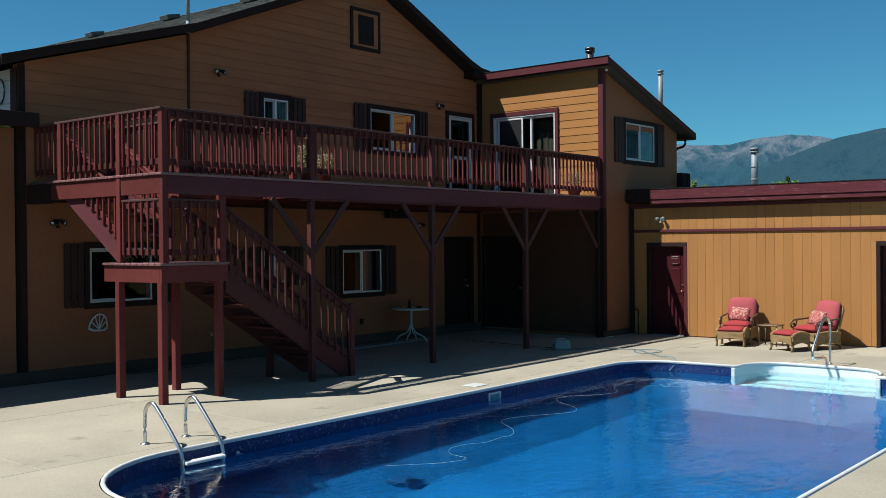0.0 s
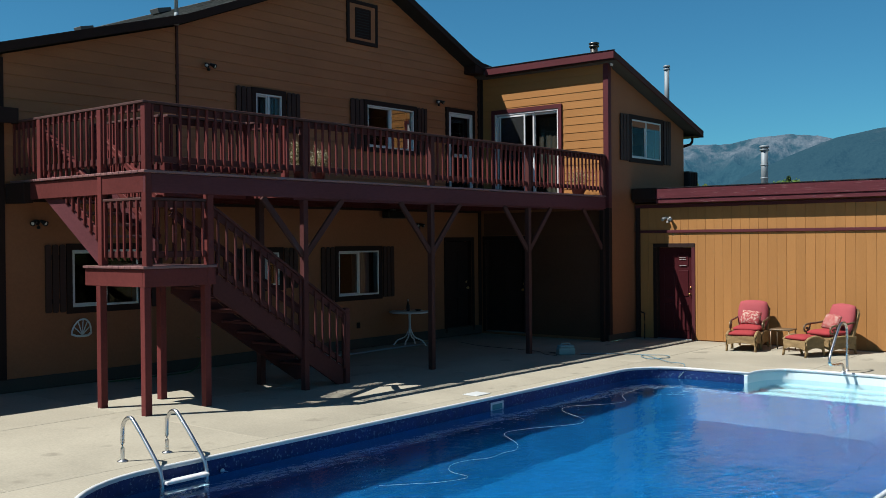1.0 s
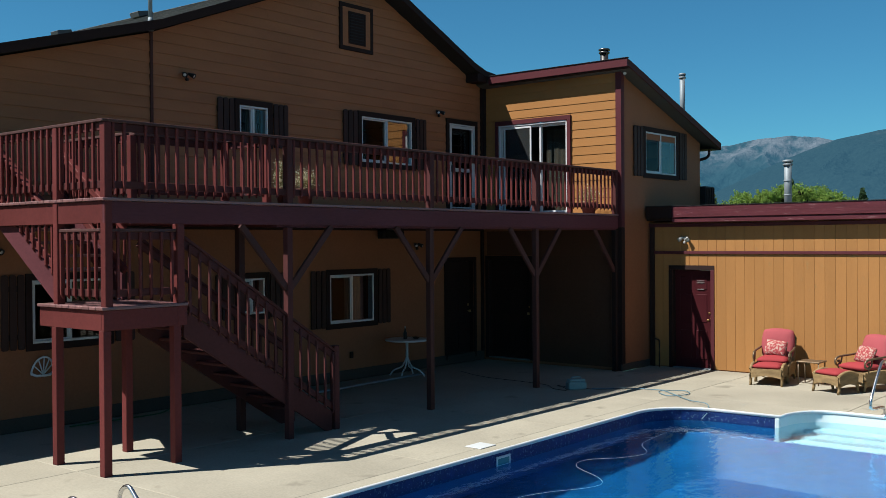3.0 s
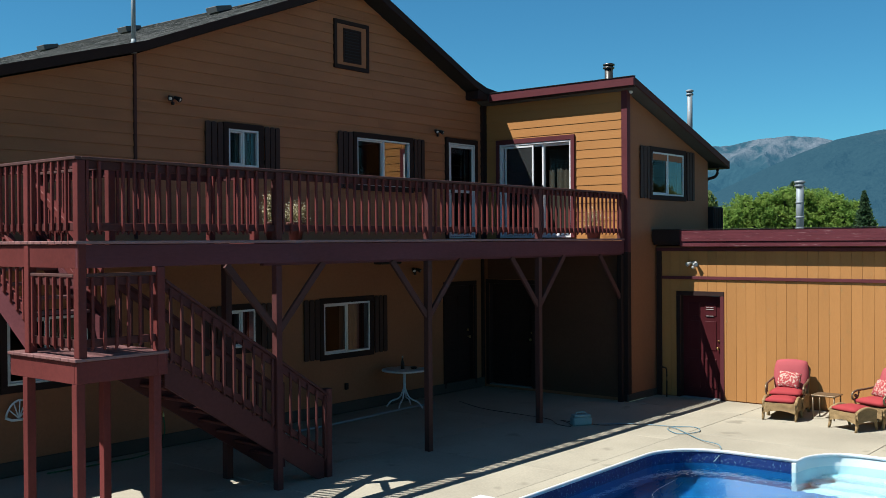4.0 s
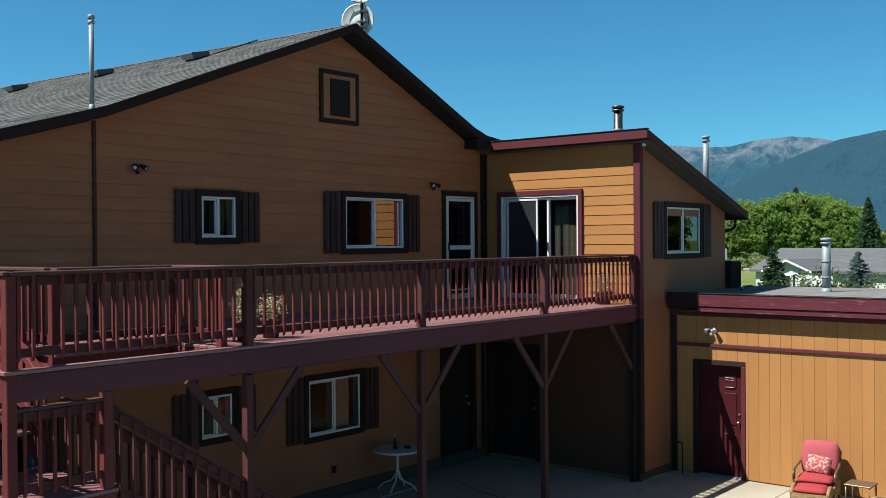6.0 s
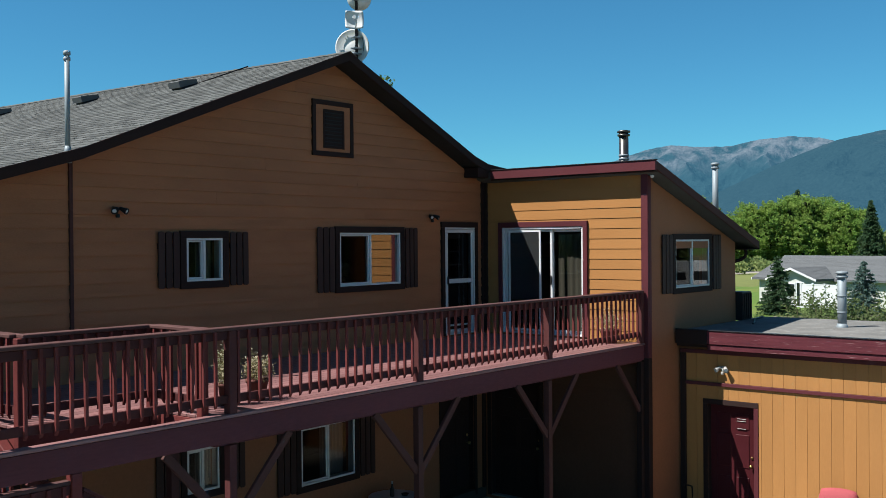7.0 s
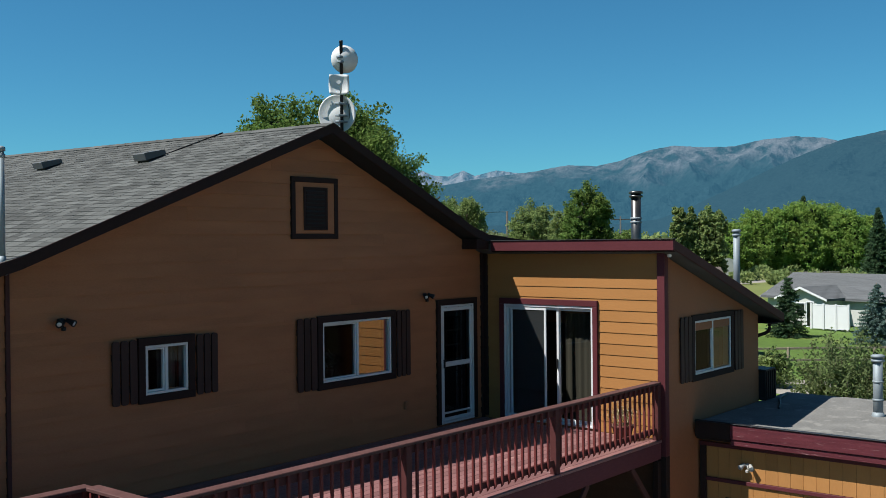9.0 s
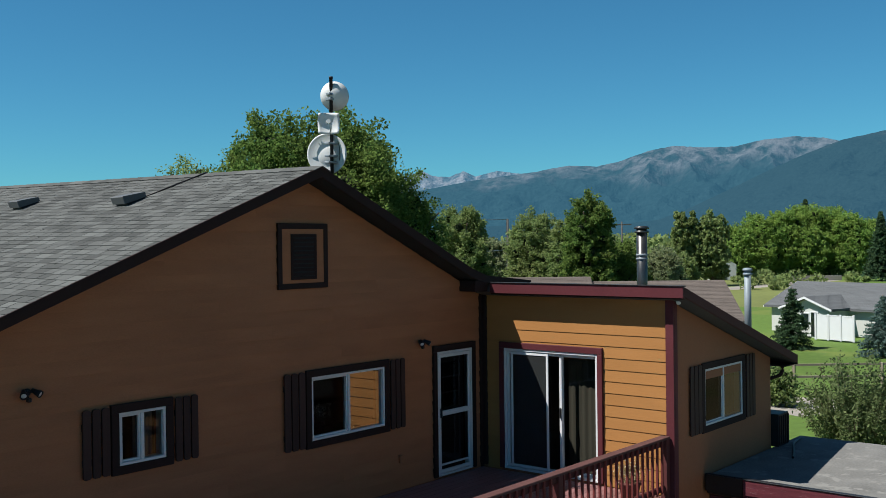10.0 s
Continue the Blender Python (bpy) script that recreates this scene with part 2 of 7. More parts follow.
def prism(bm, pts, a, b, axis="y"):
    """Extrudes a flat outline of (u, v) pairs from a to b along an axis."""
    def p(u, v, w):
        return (u, w, v) if axis == "y" else ((w, u, v) if axis == "x" else (u, v, w))
    lo = [bm.verts.new(p(u, v, a)) for u, v in pts]
    hi = [bm.verts.new(p(u, v, b)) for u, v in pts]
    bm.faces.new(lo)
    bm.faces.new(hi[::-1])
    for i in range(len(pts)):
        j = (i + 1) % len(pts)
        bm.faces.new((lo[j], lo[i], hi[i], hi[j]))
    bmesh.ops.recalc_face_normals(bm, faces=bm.faces[:])


def tube(bm, pts, radius, sides=8, closed=False, taper=None):
    """A round tube along a polyline."""
    pts = [Vector(p) for p in pts]
    rings = []
    for i, p in enumerate(pts):
        a = pts[i - 1] if i else (pts[-1] if closed else p)
        b = pts[i + 1] if i + 1 < len(pts) else (pts[0] if closed else p)
        d = (b - a).normalized()
        side = d.cross(Vector((0, 0, 1)))
        side = side.normalized() if side.length > 1e-3 else Vector((1, 0, 0))
        up = side.cross(d)
        r = radius if taper is None else radius + (taper - radius) * i / (len(pts) - 1)
        rings.append([bm.verts.new(p + (side * math.cos(k * 2 * math.pi / sides) + up * math.sin(k * 2 * math.pi / sides)) * r)
                      for k in range(sides)])
    n = len(rings)
    for i in range(n if closed else n - 1):
        r0, r1 = rings[i], rings[(i + 1) % n]
        for k in range(sides):
            f = bm.faces.new((r0[k], r0[(k + 1) % sides], r1[(k + 1) % sides], r1[k]))
            f.smooth = True
    if not closed:
        bm.faces.new(rings[0][::-1])
        bm.faces.new(rings[-1])


def smooth_path(pts, n=8):
    """A rounded polyline through the given points (Catmull-Rom)."""
    pts = [Vector(p) for p in pts]
    out = []
    for i in range(len(pts) - 1):
        a, b, c, d = pts[max(i - 1, 0)], pts[i], pts[i + 1], pts[min(i + 2, len(pts) - 1)]
        for k in range(n):
            t = k / n
            out.append(0.5 * ((2 * b) + (c - a) * t + (2 * a - 5 * b + 4 * c - d) * t * t + (3 * b - a - 3 * c + d) * t ** 3))
    return out + [pts[-1]]


def lathe(bm, profile, sides=20, at=(0, 0, 0)):
    """Turns a profile of (radius, height) round the upright axis."""
    rings = [[bm.verts.new((at[0] + r * math.cos(2 * math.pi * k / sides), at[1] + r * math.sin(2 * math.pi * k / sides), at[2] + z))
              for k in range(sides)] for r, z in profile]
    for a, b in zip(rings, rings[1:]):
        for k in range(sides):
            f = bm.faces.new((a[k], a[(k + 1) % sides], b[(k + 1) % sides], b[k]))
            f.smooth = True
    bm.faces.new(rings[0][::-1])
    bm.faces.new(rings[-1])


def mesh_of(name, verts, faces, material):
    me = bpy.data.meshes.new(name)
    me.from_pydata(verts, [], faces)
    me.materials.append(material)
    return me


def cells(u0, u1, v0, v1, holes):
    """Splits a rectangle into the rectangles left beside its holes (u0, u1, v0, v1)."""
    us = sorted({u0, u1, *[min(max(h[i], u0), u1) for h in holes for i in (0, 1)]})
    vs = sorted({v0, v1, *[min(max(h[i], v0), v1) for h in holes for i in (2, 3)]})
    for b, t in zip(vs, vs[1:]):
        run = None
        for a, c in zip(us, us[1:]):
            free = not any(h[0] < (a + c) / 2 < h[1] and h[2] < (b + t) / 2 < h[3] for h in holes)
            if free:
                run = (run[0], c) if run else (a, c)
            if run and (not free or c == us[-1]):
                yield (*run, b, t)
                run = None


# ---- plan of the house ----
DECK_Z = 3.16
RIDGE_X, RIDGE_Z = -3.97, 7.93
FRONT = -0.38
BACK = 15.0
RISE = 0.0145   # the roof is tilted up towards the back to fit the camera's view


def roof_left(x):
    return RIDGE_Z - 0.395 * (RIDGE_X - x) if x > -8.6 else RIDGE_Z - 0.395 * (RIDGE_X + 8.6) - 0.293 * (-8.6 - x)


def roof_right(x):
    return RIDGE_Z - 0.447 * (x - RIDGE_X) if x < -0.7 else RIDGE_Z - 0.447 * (-0.7 - RIDGE_X) - 0.313 * (x + 0.7)


def ext_roof(x):
    return 6.22 - 0.316 * (x + 0.25)


# openings in the facade: x0, x1, z0, z1
SMALL_WIN, MID_WIN, STORM = (-6.875, -6.245, 4.38, 4.99), (-3.90, -2.43, 4.19, 5.07), (-1.22, -0.33, 3.19, 5.17)
LOW_WIN, LOW_WIN_B, LOW_WIN_C = (-4.75, -3.56, 1.10, 2.02), (-6.88, -6.32, 1.40, 2.02), (-10.59, -9.40, 1.22, 2.12)
LOW_DOOR = (-1.30, -0.36, 0.10, 2.22)
FACADE_HOLES = [SMALL_WIN, MID_WIN, STORM, LOW_WIN, LOW_WIN_B, LOW_WIN_C, LOW_DOOR]
# openings in the wall at x = 0, by distance along it towards the pool
SLIDER, LOW_DOOR_B = (0.48, 2.25, 3.19, 5.16), (0.16, 1.27, 0.06, 2.24)
RIGHT_WIN = (1.01, 2.41, 4.04, 4.91)
TURN_LEFT = pose(0, 0, 0, 0, 0, -90)   # local x runs towards the pool, local y into the house
EXT_Y = -3.5


def wall(name, u0, u1, v0, v1, holes, depth, material, m=None, label=""):
    bm = bmesh.new()
    for a, b, c, d in cells(u0, u1, v0, v1, holes):
        add_box(bm, a, b, 0, depth, c, d)
    w = part(name, bm, material, None, label, m)
    return tagged(w, label, "wall", kind="structure")


facade = wall("wall_facade", -11.75, 0.0, 0.2, 4.7, FACADE_HOLES, 0.2, PANEL, label="ochre painted house wall under the deck and behind the siding")
bm = bmesh.new()
for a, b, c, d in cells(-9.9, 0.0, 4.7, 5.25, FACADE_HOLES):
    add_box(bm, a, b, 0.0, 0.2, c, d)
prism(bm, [(-11.75, 4.7), (-9.9, 4.7), (-9.9, 5.25), (0.0, 5.25), (0.0, roof_right(0) - 0.16), (-0.7, roof_right(-0.7) - 0.16), (RIDGE_X, RIDGE_Z - 0.16),
           (-8.6, roof_left(-8.6) - 0.16), (-11.75, roof_left(-11.75) - 0.16)], 0.0, 0.2)
part("gable_wall", bm, PANEL, facade)
side_wall = wall("wall_slider", 0.0, 3.5, 0.0, 6.1, [SLIDER, LOW_DOOR_B], 0.2, PANEL, TURN_LEFT,
                 "ochre wall with the sliding glass door")
right_wall = wall("wall_right", 0.2, 3.62, 0.0, 4.75, [RIGHT_WIN], 0.2, PANEL, Matrix.Translation((0, EXT_Y, 0)),
                  "ochre painted wall with a shuttered window")
bm = bmesh.new()
prism(bm, [(0.2, 4.75), (3.62, 4.75), (3.62, ext_roof(3.62) - 0.15), (0.2, ext_roof(0.2) - 0.15)], EXT_Y, EXT_Y + 0.2)
part("gable_wall", bm, PANEL, right_wall)
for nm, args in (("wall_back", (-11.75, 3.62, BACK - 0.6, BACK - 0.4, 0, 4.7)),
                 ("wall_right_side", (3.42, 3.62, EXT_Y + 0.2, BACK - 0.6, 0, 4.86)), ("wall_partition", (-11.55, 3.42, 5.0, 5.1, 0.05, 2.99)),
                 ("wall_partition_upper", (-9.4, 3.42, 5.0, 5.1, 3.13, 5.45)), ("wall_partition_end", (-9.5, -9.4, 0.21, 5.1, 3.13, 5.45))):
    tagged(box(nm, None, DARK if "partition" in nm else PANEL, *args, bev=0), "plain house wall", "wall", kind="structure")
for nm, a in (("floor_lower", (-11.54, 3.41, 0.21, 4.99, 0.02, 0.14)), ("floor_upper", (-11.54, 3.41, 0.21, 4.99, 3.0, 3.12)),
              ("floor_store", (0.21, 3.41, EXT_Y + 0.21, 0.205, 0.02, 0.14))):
    tagged(box(nm, None, DARK, *a, bev=0), "indoor floor, near-black to look unlit", "floor", kind="structure")
tagged(box("floor_room", None, DARK, 0.21, 3.41, EXT_Y + 0.21, 0.205, 3.0, 3.12, bev=0), "indoor floor, near-black to look unlit", "floor", kind="structure")
tagged(box("ceiling", None, WHITE, -9.4, 0.19, 0.21, 4.99, 5.46, 5.54, bev=0), "white indoor ceiling", "ceiling", kind="structure")
foundation = tagged(box("foundation", None, FOUND, -16.0, 0.0, -0.03, 0.2, 0.0, 0.2, bev=0.01), "grey concrete foundation strip", "foundation", kind="structure")
box("footing", foundation, FOUND, -0.05, 3.66, EXT_Y - 0.03, EXT_Y, 0.0, 0.14, bev=0.01)

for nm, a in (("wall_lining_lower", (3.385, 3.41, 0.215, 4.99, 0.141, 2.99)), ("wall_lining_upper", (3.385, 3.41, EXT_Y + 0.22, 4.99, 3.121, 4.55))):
    tagged(box(nm, None, DARK, *a, bev=0), "near-black lining added to look unlit indoors", "wall", kind="structure")
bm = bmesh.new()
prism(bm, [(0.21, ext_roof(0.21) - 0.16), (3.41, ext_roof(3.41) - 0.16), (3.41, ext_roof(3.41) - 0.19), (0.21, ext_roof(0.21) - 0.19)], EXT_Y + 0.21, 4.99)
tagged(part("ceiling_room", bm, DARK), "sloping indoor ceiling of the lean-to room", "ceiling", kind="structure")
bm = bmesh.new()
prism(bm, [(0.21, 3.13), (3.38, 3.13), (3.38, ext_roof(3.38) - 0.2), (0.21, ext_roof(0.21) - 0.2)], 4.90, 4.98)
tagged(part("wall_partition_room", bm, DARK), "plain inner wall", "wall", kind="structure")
bm = bmesh.new()
prism(bm, [(-11.7, 4.71), (3.6, 4.71), (3.6, ext_roof(3.6) - 0.14), (-0.24, ext_roof(-0.24) - 0.14), (-0.7, roof_right(-0.7) - 0.14), (RIDGE_X, RIDGE_Z - 0.14),
           (-8.6, roof_left(-8.6) - 0.14), (-11.7, roof_left(-11.7) - 0.14)], BACK - 0.6, BACK - 0.4)
tagged(part("wall_back_gable", bm, PANEL), "plain gable wall", "wall", kind="structure")

# ---- roofs ----


def roof_slab(name, pts, y0, y1, material, label):
    """A sloping slab from its line of (x, z) and the width along y."""
    bm = bmesh.new()
    prism(bm, pts + [(x, z - 0.13) for x, z in reversed(pts)], y0, y1)
    ob = part(name, bm, material, None, label)
    return tagged(ob, label, "roof", kind="structure")


LEFT_END = -12.2
roof_l = roof_slab("roof_left", [(x, roof_left(x)) for x in (LEFT_END, -8.6, RIDGE_X)], FRONT + 0.03, BACK, SLOT,
                   "grey asphalt shingle roof slope")
roof_r = roof_slab("roof_right", [(x, roof_right(x)) for x in (RIDGE_X, -0.7, -0.24)] + [(0.95, 6.22)], FRONT + 0.03, BACK, SLOT,
                   "grey asphalt shingle roof slope")
roof_e = roof_slab("roof_room", [(x, ext_roof(x) + 0.0) for x in (-0.22, 4.08)], -3.77, BACK, SHINGLE_R,
                   "grey asphalt shingle lean-to roof")


def rake(parent, pts, y, material, h=0.125, name="rake_board", t=0.03):
    for (xa, za), (xb, zb) in zip(pts, pts[1:]):
        bm = bmesh.new()
        prism(bm, [(xa, za + 0.015), (xb, zb + 0.015), (xb, zb - h), (xa, za - h)], y, y + t)
        part(name, bm, material, parent)


rake(roof_l, [(x, roof_left(x)) for x in (LEFT_END, -8.6, RIDGE_X)], FRONT, TRIM_DARK)
rake(roof_r, [(x, roof_right(x)) for x in (RIDGE_X, -0.7, -0.3)], FRONT, TRIM_DARK)
bm = bmesh.new()
prism(bm, [(-0.3, roof_right(-0.3) + 0.015), (0.95, 6.235), (0.95, 6.20), (-0.3, roof_right(-0.3) - 0.11)], FRONT, FRONT + 0.03)
part("rake_board", bm, TRIM_DARK, roof_r)
rake(roof_e, [(x, ext_roof(x)) for x in (-0.22, 4.08)], -3.8, POST_BROWN)
box("drip_edge", roof_e, BLACK, -0.285, -0.2, -3.81, FRONT, 6.236, 6.25, 0.003)
box("soffit", roof_e, TRIM_DARK, 3.62, 4.08, -3.77, -3.3, 4.70, 4.715, 0)
box("fascia_board", roof_e, TRIM_RED, -0.27, -0.22, -3.8, FRONT, 6.07, 6.235)
box("fascia_board", roof_e, TRIM_DARK, 4.08, 4.11, -3.8, BACK, 4.70, 4.87)
bm = bmesh.new()
prism(bm, [(-0.24, 6.05), (0.02, 6.05), (0.02, 6.08), (-0.24, 6.08)], -3.76, FRONT)
part("soffit", bm, TRIM_DARK, roof_e)
# dark eave return where the main gable meets the room
box("eave_return", roof_r, TRIM_DARK, -0.60, -0.275, FRONT + 0.012, -0.03, 6.10, 6.28)

# ---- ground, patio, pool ----
WATER_Z = -0.165


def arc(cx, cy, r, a0, a1, n=8):
    return [(cx + r * math.cos(radians(a0 + (a1 - a0) * k / n)), cy + r * math.sin(radians(a0 + (a1 - a0) * k / n))) for k in range(n + 1)]


POOL_X0, POOL_X1, POOL_Y0, POOL_Y1 = -14.75, -3.2, -11.95, -6.08
flare = [(-2.98, -7.96), (-2.78, -8.0), (-2.62, -8.07), (-2.48, -8.17), (-2.38, -8.28), (-2.33, -8.42), (-2.31, -8.6)]
bay = flare + [(x, -18.2 - y) for x, y in reversed(flare)]
pool = (arc(-13.3, POOL_Y1 - 1.45, 1.45, 180, 90, 12) + arc(POOL_X1 - 0.9, POOL_Y1 - 0.9, 0.9, 90, 0, 10)
        + [(POOL_X1, -7.95)] + bay + [(POOL_X1, -10.25)]
        + arc(POOL_X1 - 0.9, POOL_Y0 + 0.9, 0.9, 0, -90, 10) + arc(-13.3, POOL_Y0 + 1.45, 1.45, 270, 180, 12))


def offset(loop, d):
    """Moves a closed clockwise outline outwards by d."""
    out = []
    for i, (x, y) in enumerate(loop):
        (ax, ay), (bx, by) = loop[i - 1], loop[(i + 1) % len(loop)]
        tx, ty = bx - ax, by - ay
        l = math.hypot(tx, ty) or 1
        out.append((x - ty / l * d, y + tx / l * d))
    return out


def sheet(name, outer, inner, z, material, drop=0.0):
    """A flat sheet with a hole."""
    bm = bmesh.new()
    edges = []
    for loop in [outer] + ([inner] if inner else []):
        vs = [bm.verts.new((x, y, z)) for x, y in loop]
        edges += [bm.edges.new((vs[i], vs[(i + 1) % len(vs)])) for i in range(len(vs))]
    bmesh.ops.triangle_fill(bm, use_beauty=True, use_dissolve=False, edges=edges)
    bmesh.ops.recalc_face_normals(bm, faces=bm.faces[:])
    if bm.faces and sum(f.normal.z for f in bm.faces) < 0:
        bmesh.ops.reverse_faces(bm, faces=bm.faces[:])
    if drop:
        ex = bmesh.ops.extrude_face_region(bm, geom=bm.faces[:])
        bmesh.ops.translate(bm, vec=(0, 0, -drop), verts=[v for v in ex["geom"] if isinstance(v, bmesh.types.BMVert)])
        bmesh.ops.recalc_face_normals(bm, faces=bm.faces[:])
    return part(name, bm, material)


ground = tagged(sheet("ground", [(-4000, -4000), (4600, -4000), (4600, 4600), (-4000, 4600)],
                      [(-21.9, -16.9), (1.0, -16.9), (1.0, -3.0), (-21.9, -3.0)], -0.06, GRASS), "green mown lawn and meadow", "grass", kind="structure")
# patio slabs with open joints; the slab round the pool is one piece
patio = tagged(sheet("patio", [(-22, -17), (-2.2, -17), (-2.2, -5.8), (-22, -5.8)], offset(pool, 0.04), 0.0, CONCRETE, 0.12),
               "pale concrete pool patio", "patio", kind="structure")
xs = [-60, -30, -20.5, -17.5, -14.6, -11.6, -8.7, -5.8, -2.9, 0.0]
for a, b in zip(xs, xs[1:]):
    for c, d in ((-5.794, -2.9), (-2.892, -0.03)):
        box("slab", patio, CONCRETE, a + 0.004, b - 0.004, c, d, -0.12, 0.0, 0.006)
for c, d in ((-5.794, EXT_Y - 0.03), (-8.6, -5.8), (-11.4, -8.606), (-14.2, -11.406), (-40, -14.206)):
    if c == -5.794:
        box("slab", patio, CONCRETE, 0.004, 1.3, c, d, -0.12, 0.0, 0.006)
    else:
        box("slab", patio, CONCRETE, -2.194, -0.4, c, d - 0.004, -0.12, 0.0, 0.006)
        box("slab", patio, CONCRETE, -0.392, 1.3, c, d - 0.004, -0.12, 0.0, 0.006)

swimming_pool = thing("swimming_pool", "in-ground pool with blue liner, white coping and white steps", "swimming pool", at=(-9, -9, 0))


def ring(name, loop_a, loop_b, za, zb, material, label=""):
    n = len(loop_a)
    verts = [(x, y, za) for x, y in loop_a] + [(x, y, zb) for x, y in loop_b]
    faces = [(i, (i + 1) % n, n + (i + 1) % n, n + i) for i in range(n)]
    return put(name, mesh_of(name, verts, faces, material), swimming_pool, None, label)


bm = bmesh.new()
n = len(pool)
prof = [(0.028, 0.0), (0.026, 0.012), (0.014, 0.017), (0.0, 0.017), (-0.015, 0.011), (-0.018, -0.008), (-0.008, -0.03)]
rings = [[bm.verts.new((x, y, z)) for x, y in offset(pool, d)] for d, z in prof]
for a, b in zip(rings, rings[1:]):
    for i in range(n):
        bm.faces.new((a[i], a[(i + 1) % n], b[(i + 1) % n], b[i])).smooth = True
bmesh.ops.recalc_face_normals(bm, faces=bm.faces[:])
part("coping", bm, COPING, swimming_pool, "white moulded pool coping")
# the basin proper, without the step bay
basin = [p for p in pool if p[0] <= POOL_X1 + 1e-6]
n_b = len(basin)
for nm, za, zb, mt in (("liner_band", -0.03, -0.30, LINER_BAND), ("liner_wall", -0.30, -1.15, LINER)):
    verts = [(x, y, z) for z in (za, zb) for x, y in basin]
    faces = [(i, (i + 1) % n_b, n_b + (i + 1) % n_b, n_b + i) for i in range(n_b)
             if not (abs(basin[i][0] - POOL_X1) < 1e-6 and abs(basin[i][1] + 7.95) < 1e-6)]
    put(nm, mesh_of(nm, verts, faces, mt), swimming_pool)
bm = bmesh.new()
vs = [bm.verts.new((x, y, -1.15)) for x, y in basin]
inner = [bm.verts.new((-9.0 + (x + 9.0) * 0.72, -9.0 + (y + 9.0) * 0.55, -2.1)) for x, y in basin]
for i in range(n_b):
    bm.faces.new((vs[i], vs[(i + 1) % n_b], inner[(i + 1) % n_b], inner[i]))
bm.faces.new(inner)
bmesh.ops.recalc_face_normals(bm, faces=bm.faces[:])
part("pool_floor", bm, LINER, swimming_pool)
# white moulded steps in the bay
steps = thing("swimming_pool_steps", "white moulded fibreglass pool entry steps", "pool steps", at=(-2.8, -9.1, -1))
for i, (x0, z) in enumerate(((-2.62, -0.66), (-2.92, -0.92), (-3.2, -1.12))):
    bm = bmesh.new()
    prism(bm, [(x0 + 0.03, -7.97), (x0, -8.06), (x0, -10.14), (x0 + 0.03, -10.23), (-2.3, -10.23), (-2.3, -7.97)], -1.2 if i == 2 else z - 0.26, z, "z")
    bmesh.ops.bevel(bm, geom=bm.edges[:], offset=0.035, segments=2, affect="EDGES")
    part("step", bm, FIBRE, steps)
bm = bmesh.new()
shell = [(POOL_X1 - 0.03, -7.95)] + bay + [(POOL_X1 - 0.03, -10.25)]
rows = [[bm.verts.new((x + out, y, z)) for x, y in shell] for out, z in ((0.0, -1.2), (0.0, -0.06), (0.012, -0.025), (0.04, -0.012))]
for a, b in zip(rows, rows[1:]):
    for k in range(len(shell) - 1):
        bm.faces.new((a[k], a[k + 1], b[k + 1], b[k])).smooth = True
bmesh.ops.recalc_face_normals(bm, faces=bm.faces[:])
part("back_panel", bm, FIBRE, steps)
for y0, y1 in ((-7.95, -7.88), (-10.32, -10.25)):
    box("jamb", steps, FIBRE, POOL_X1 - 0.035, POOL_X1 - 0.001, y0, y1, -1.2, -0.03, 0.01)
water = tagged(sheet("water", offset(pool, -0.005), None, WATER_Z, WATER), "clear blue pool water with faint ripples", "water", kind="structure")
water.visible_shadow = False

# ---- windows and doors ----


def pane(parent, u0, u1, v0, v1, y, m, mt=GLASS):
    me = mesh_of("pane", [(u0, y, v0), (u1, y, v0), (u1, y, v1), (u0, y, v1)], [(0, 1, 2, 3)], mt)
    p = put("pane", me, parent, m)
    p.visible_shadow = False
    return p


def ring_bars(name, parent, mt, u0, u1, v0, v1, w, y0, y1, m, bev=0.004, label=""):
    """Four bars round an opening; uprights run between the head and the sill."""
    box(name, parent, mt, u0, u1, y0, y1, v1 - w, v1, bev, label, m)
    box(name, parent, mt, u0, u1, y0, y1, v0, v0 + w, bev, label, m)
    box(name, parent, mt, u0, u0 + w, y0, y1, v0 + w, v1 - w, bev, label, m)
    box(name, parent, mt, u1 - w, u1, y0, y1, v0 + w, v1 - w, bev, label, m)


def sliding_window(name, o, m, face=-0.03, trim=0.10, label="", glass=GLASS):
    u0, u1, v0, v1 = o
    w = thing(name, label, "window", kind="structure", m=m @ Matrix.Translation(((u0 + u1) / 2, 0, v0)))
    ring_bars("casing", w, TRIM_DARK, u0 - trim, u1 + trim, v0 - trim, v1 + trim, trim - 0.002, face - 0.028, 0.0, m, label="dark brown casing")
    ring_bars("window_frame", w, WHITE, u0, u1, v0, v1, 0.034, face - 0.014, 0.12, m)
    mid = (u0 + u1) / 2
    box("mullion", w, WHITE, mid - 0.022, mid + 0.022, face - 0.006, 0.08, v0 + 0.034, v1 - 0.034, 0.004, "", m)
    ring_bars("sash", w, WHITE, u0 + 0.036, mid - 0.022, v0 + 0.036, v1 - 0.036, 0.022, face + 0.012, 0.05, m, 0.003)
    pane(w, u0 + 0.058, mid - 0.022, v0 + 0.058, v1 - 0.058, 0.02, m, SCREENED)
    pane(w, mid + 0.022, u1 - 0.034, v0 + 0.034, v1 - 0.034, 0.005, m, glass)
    return w


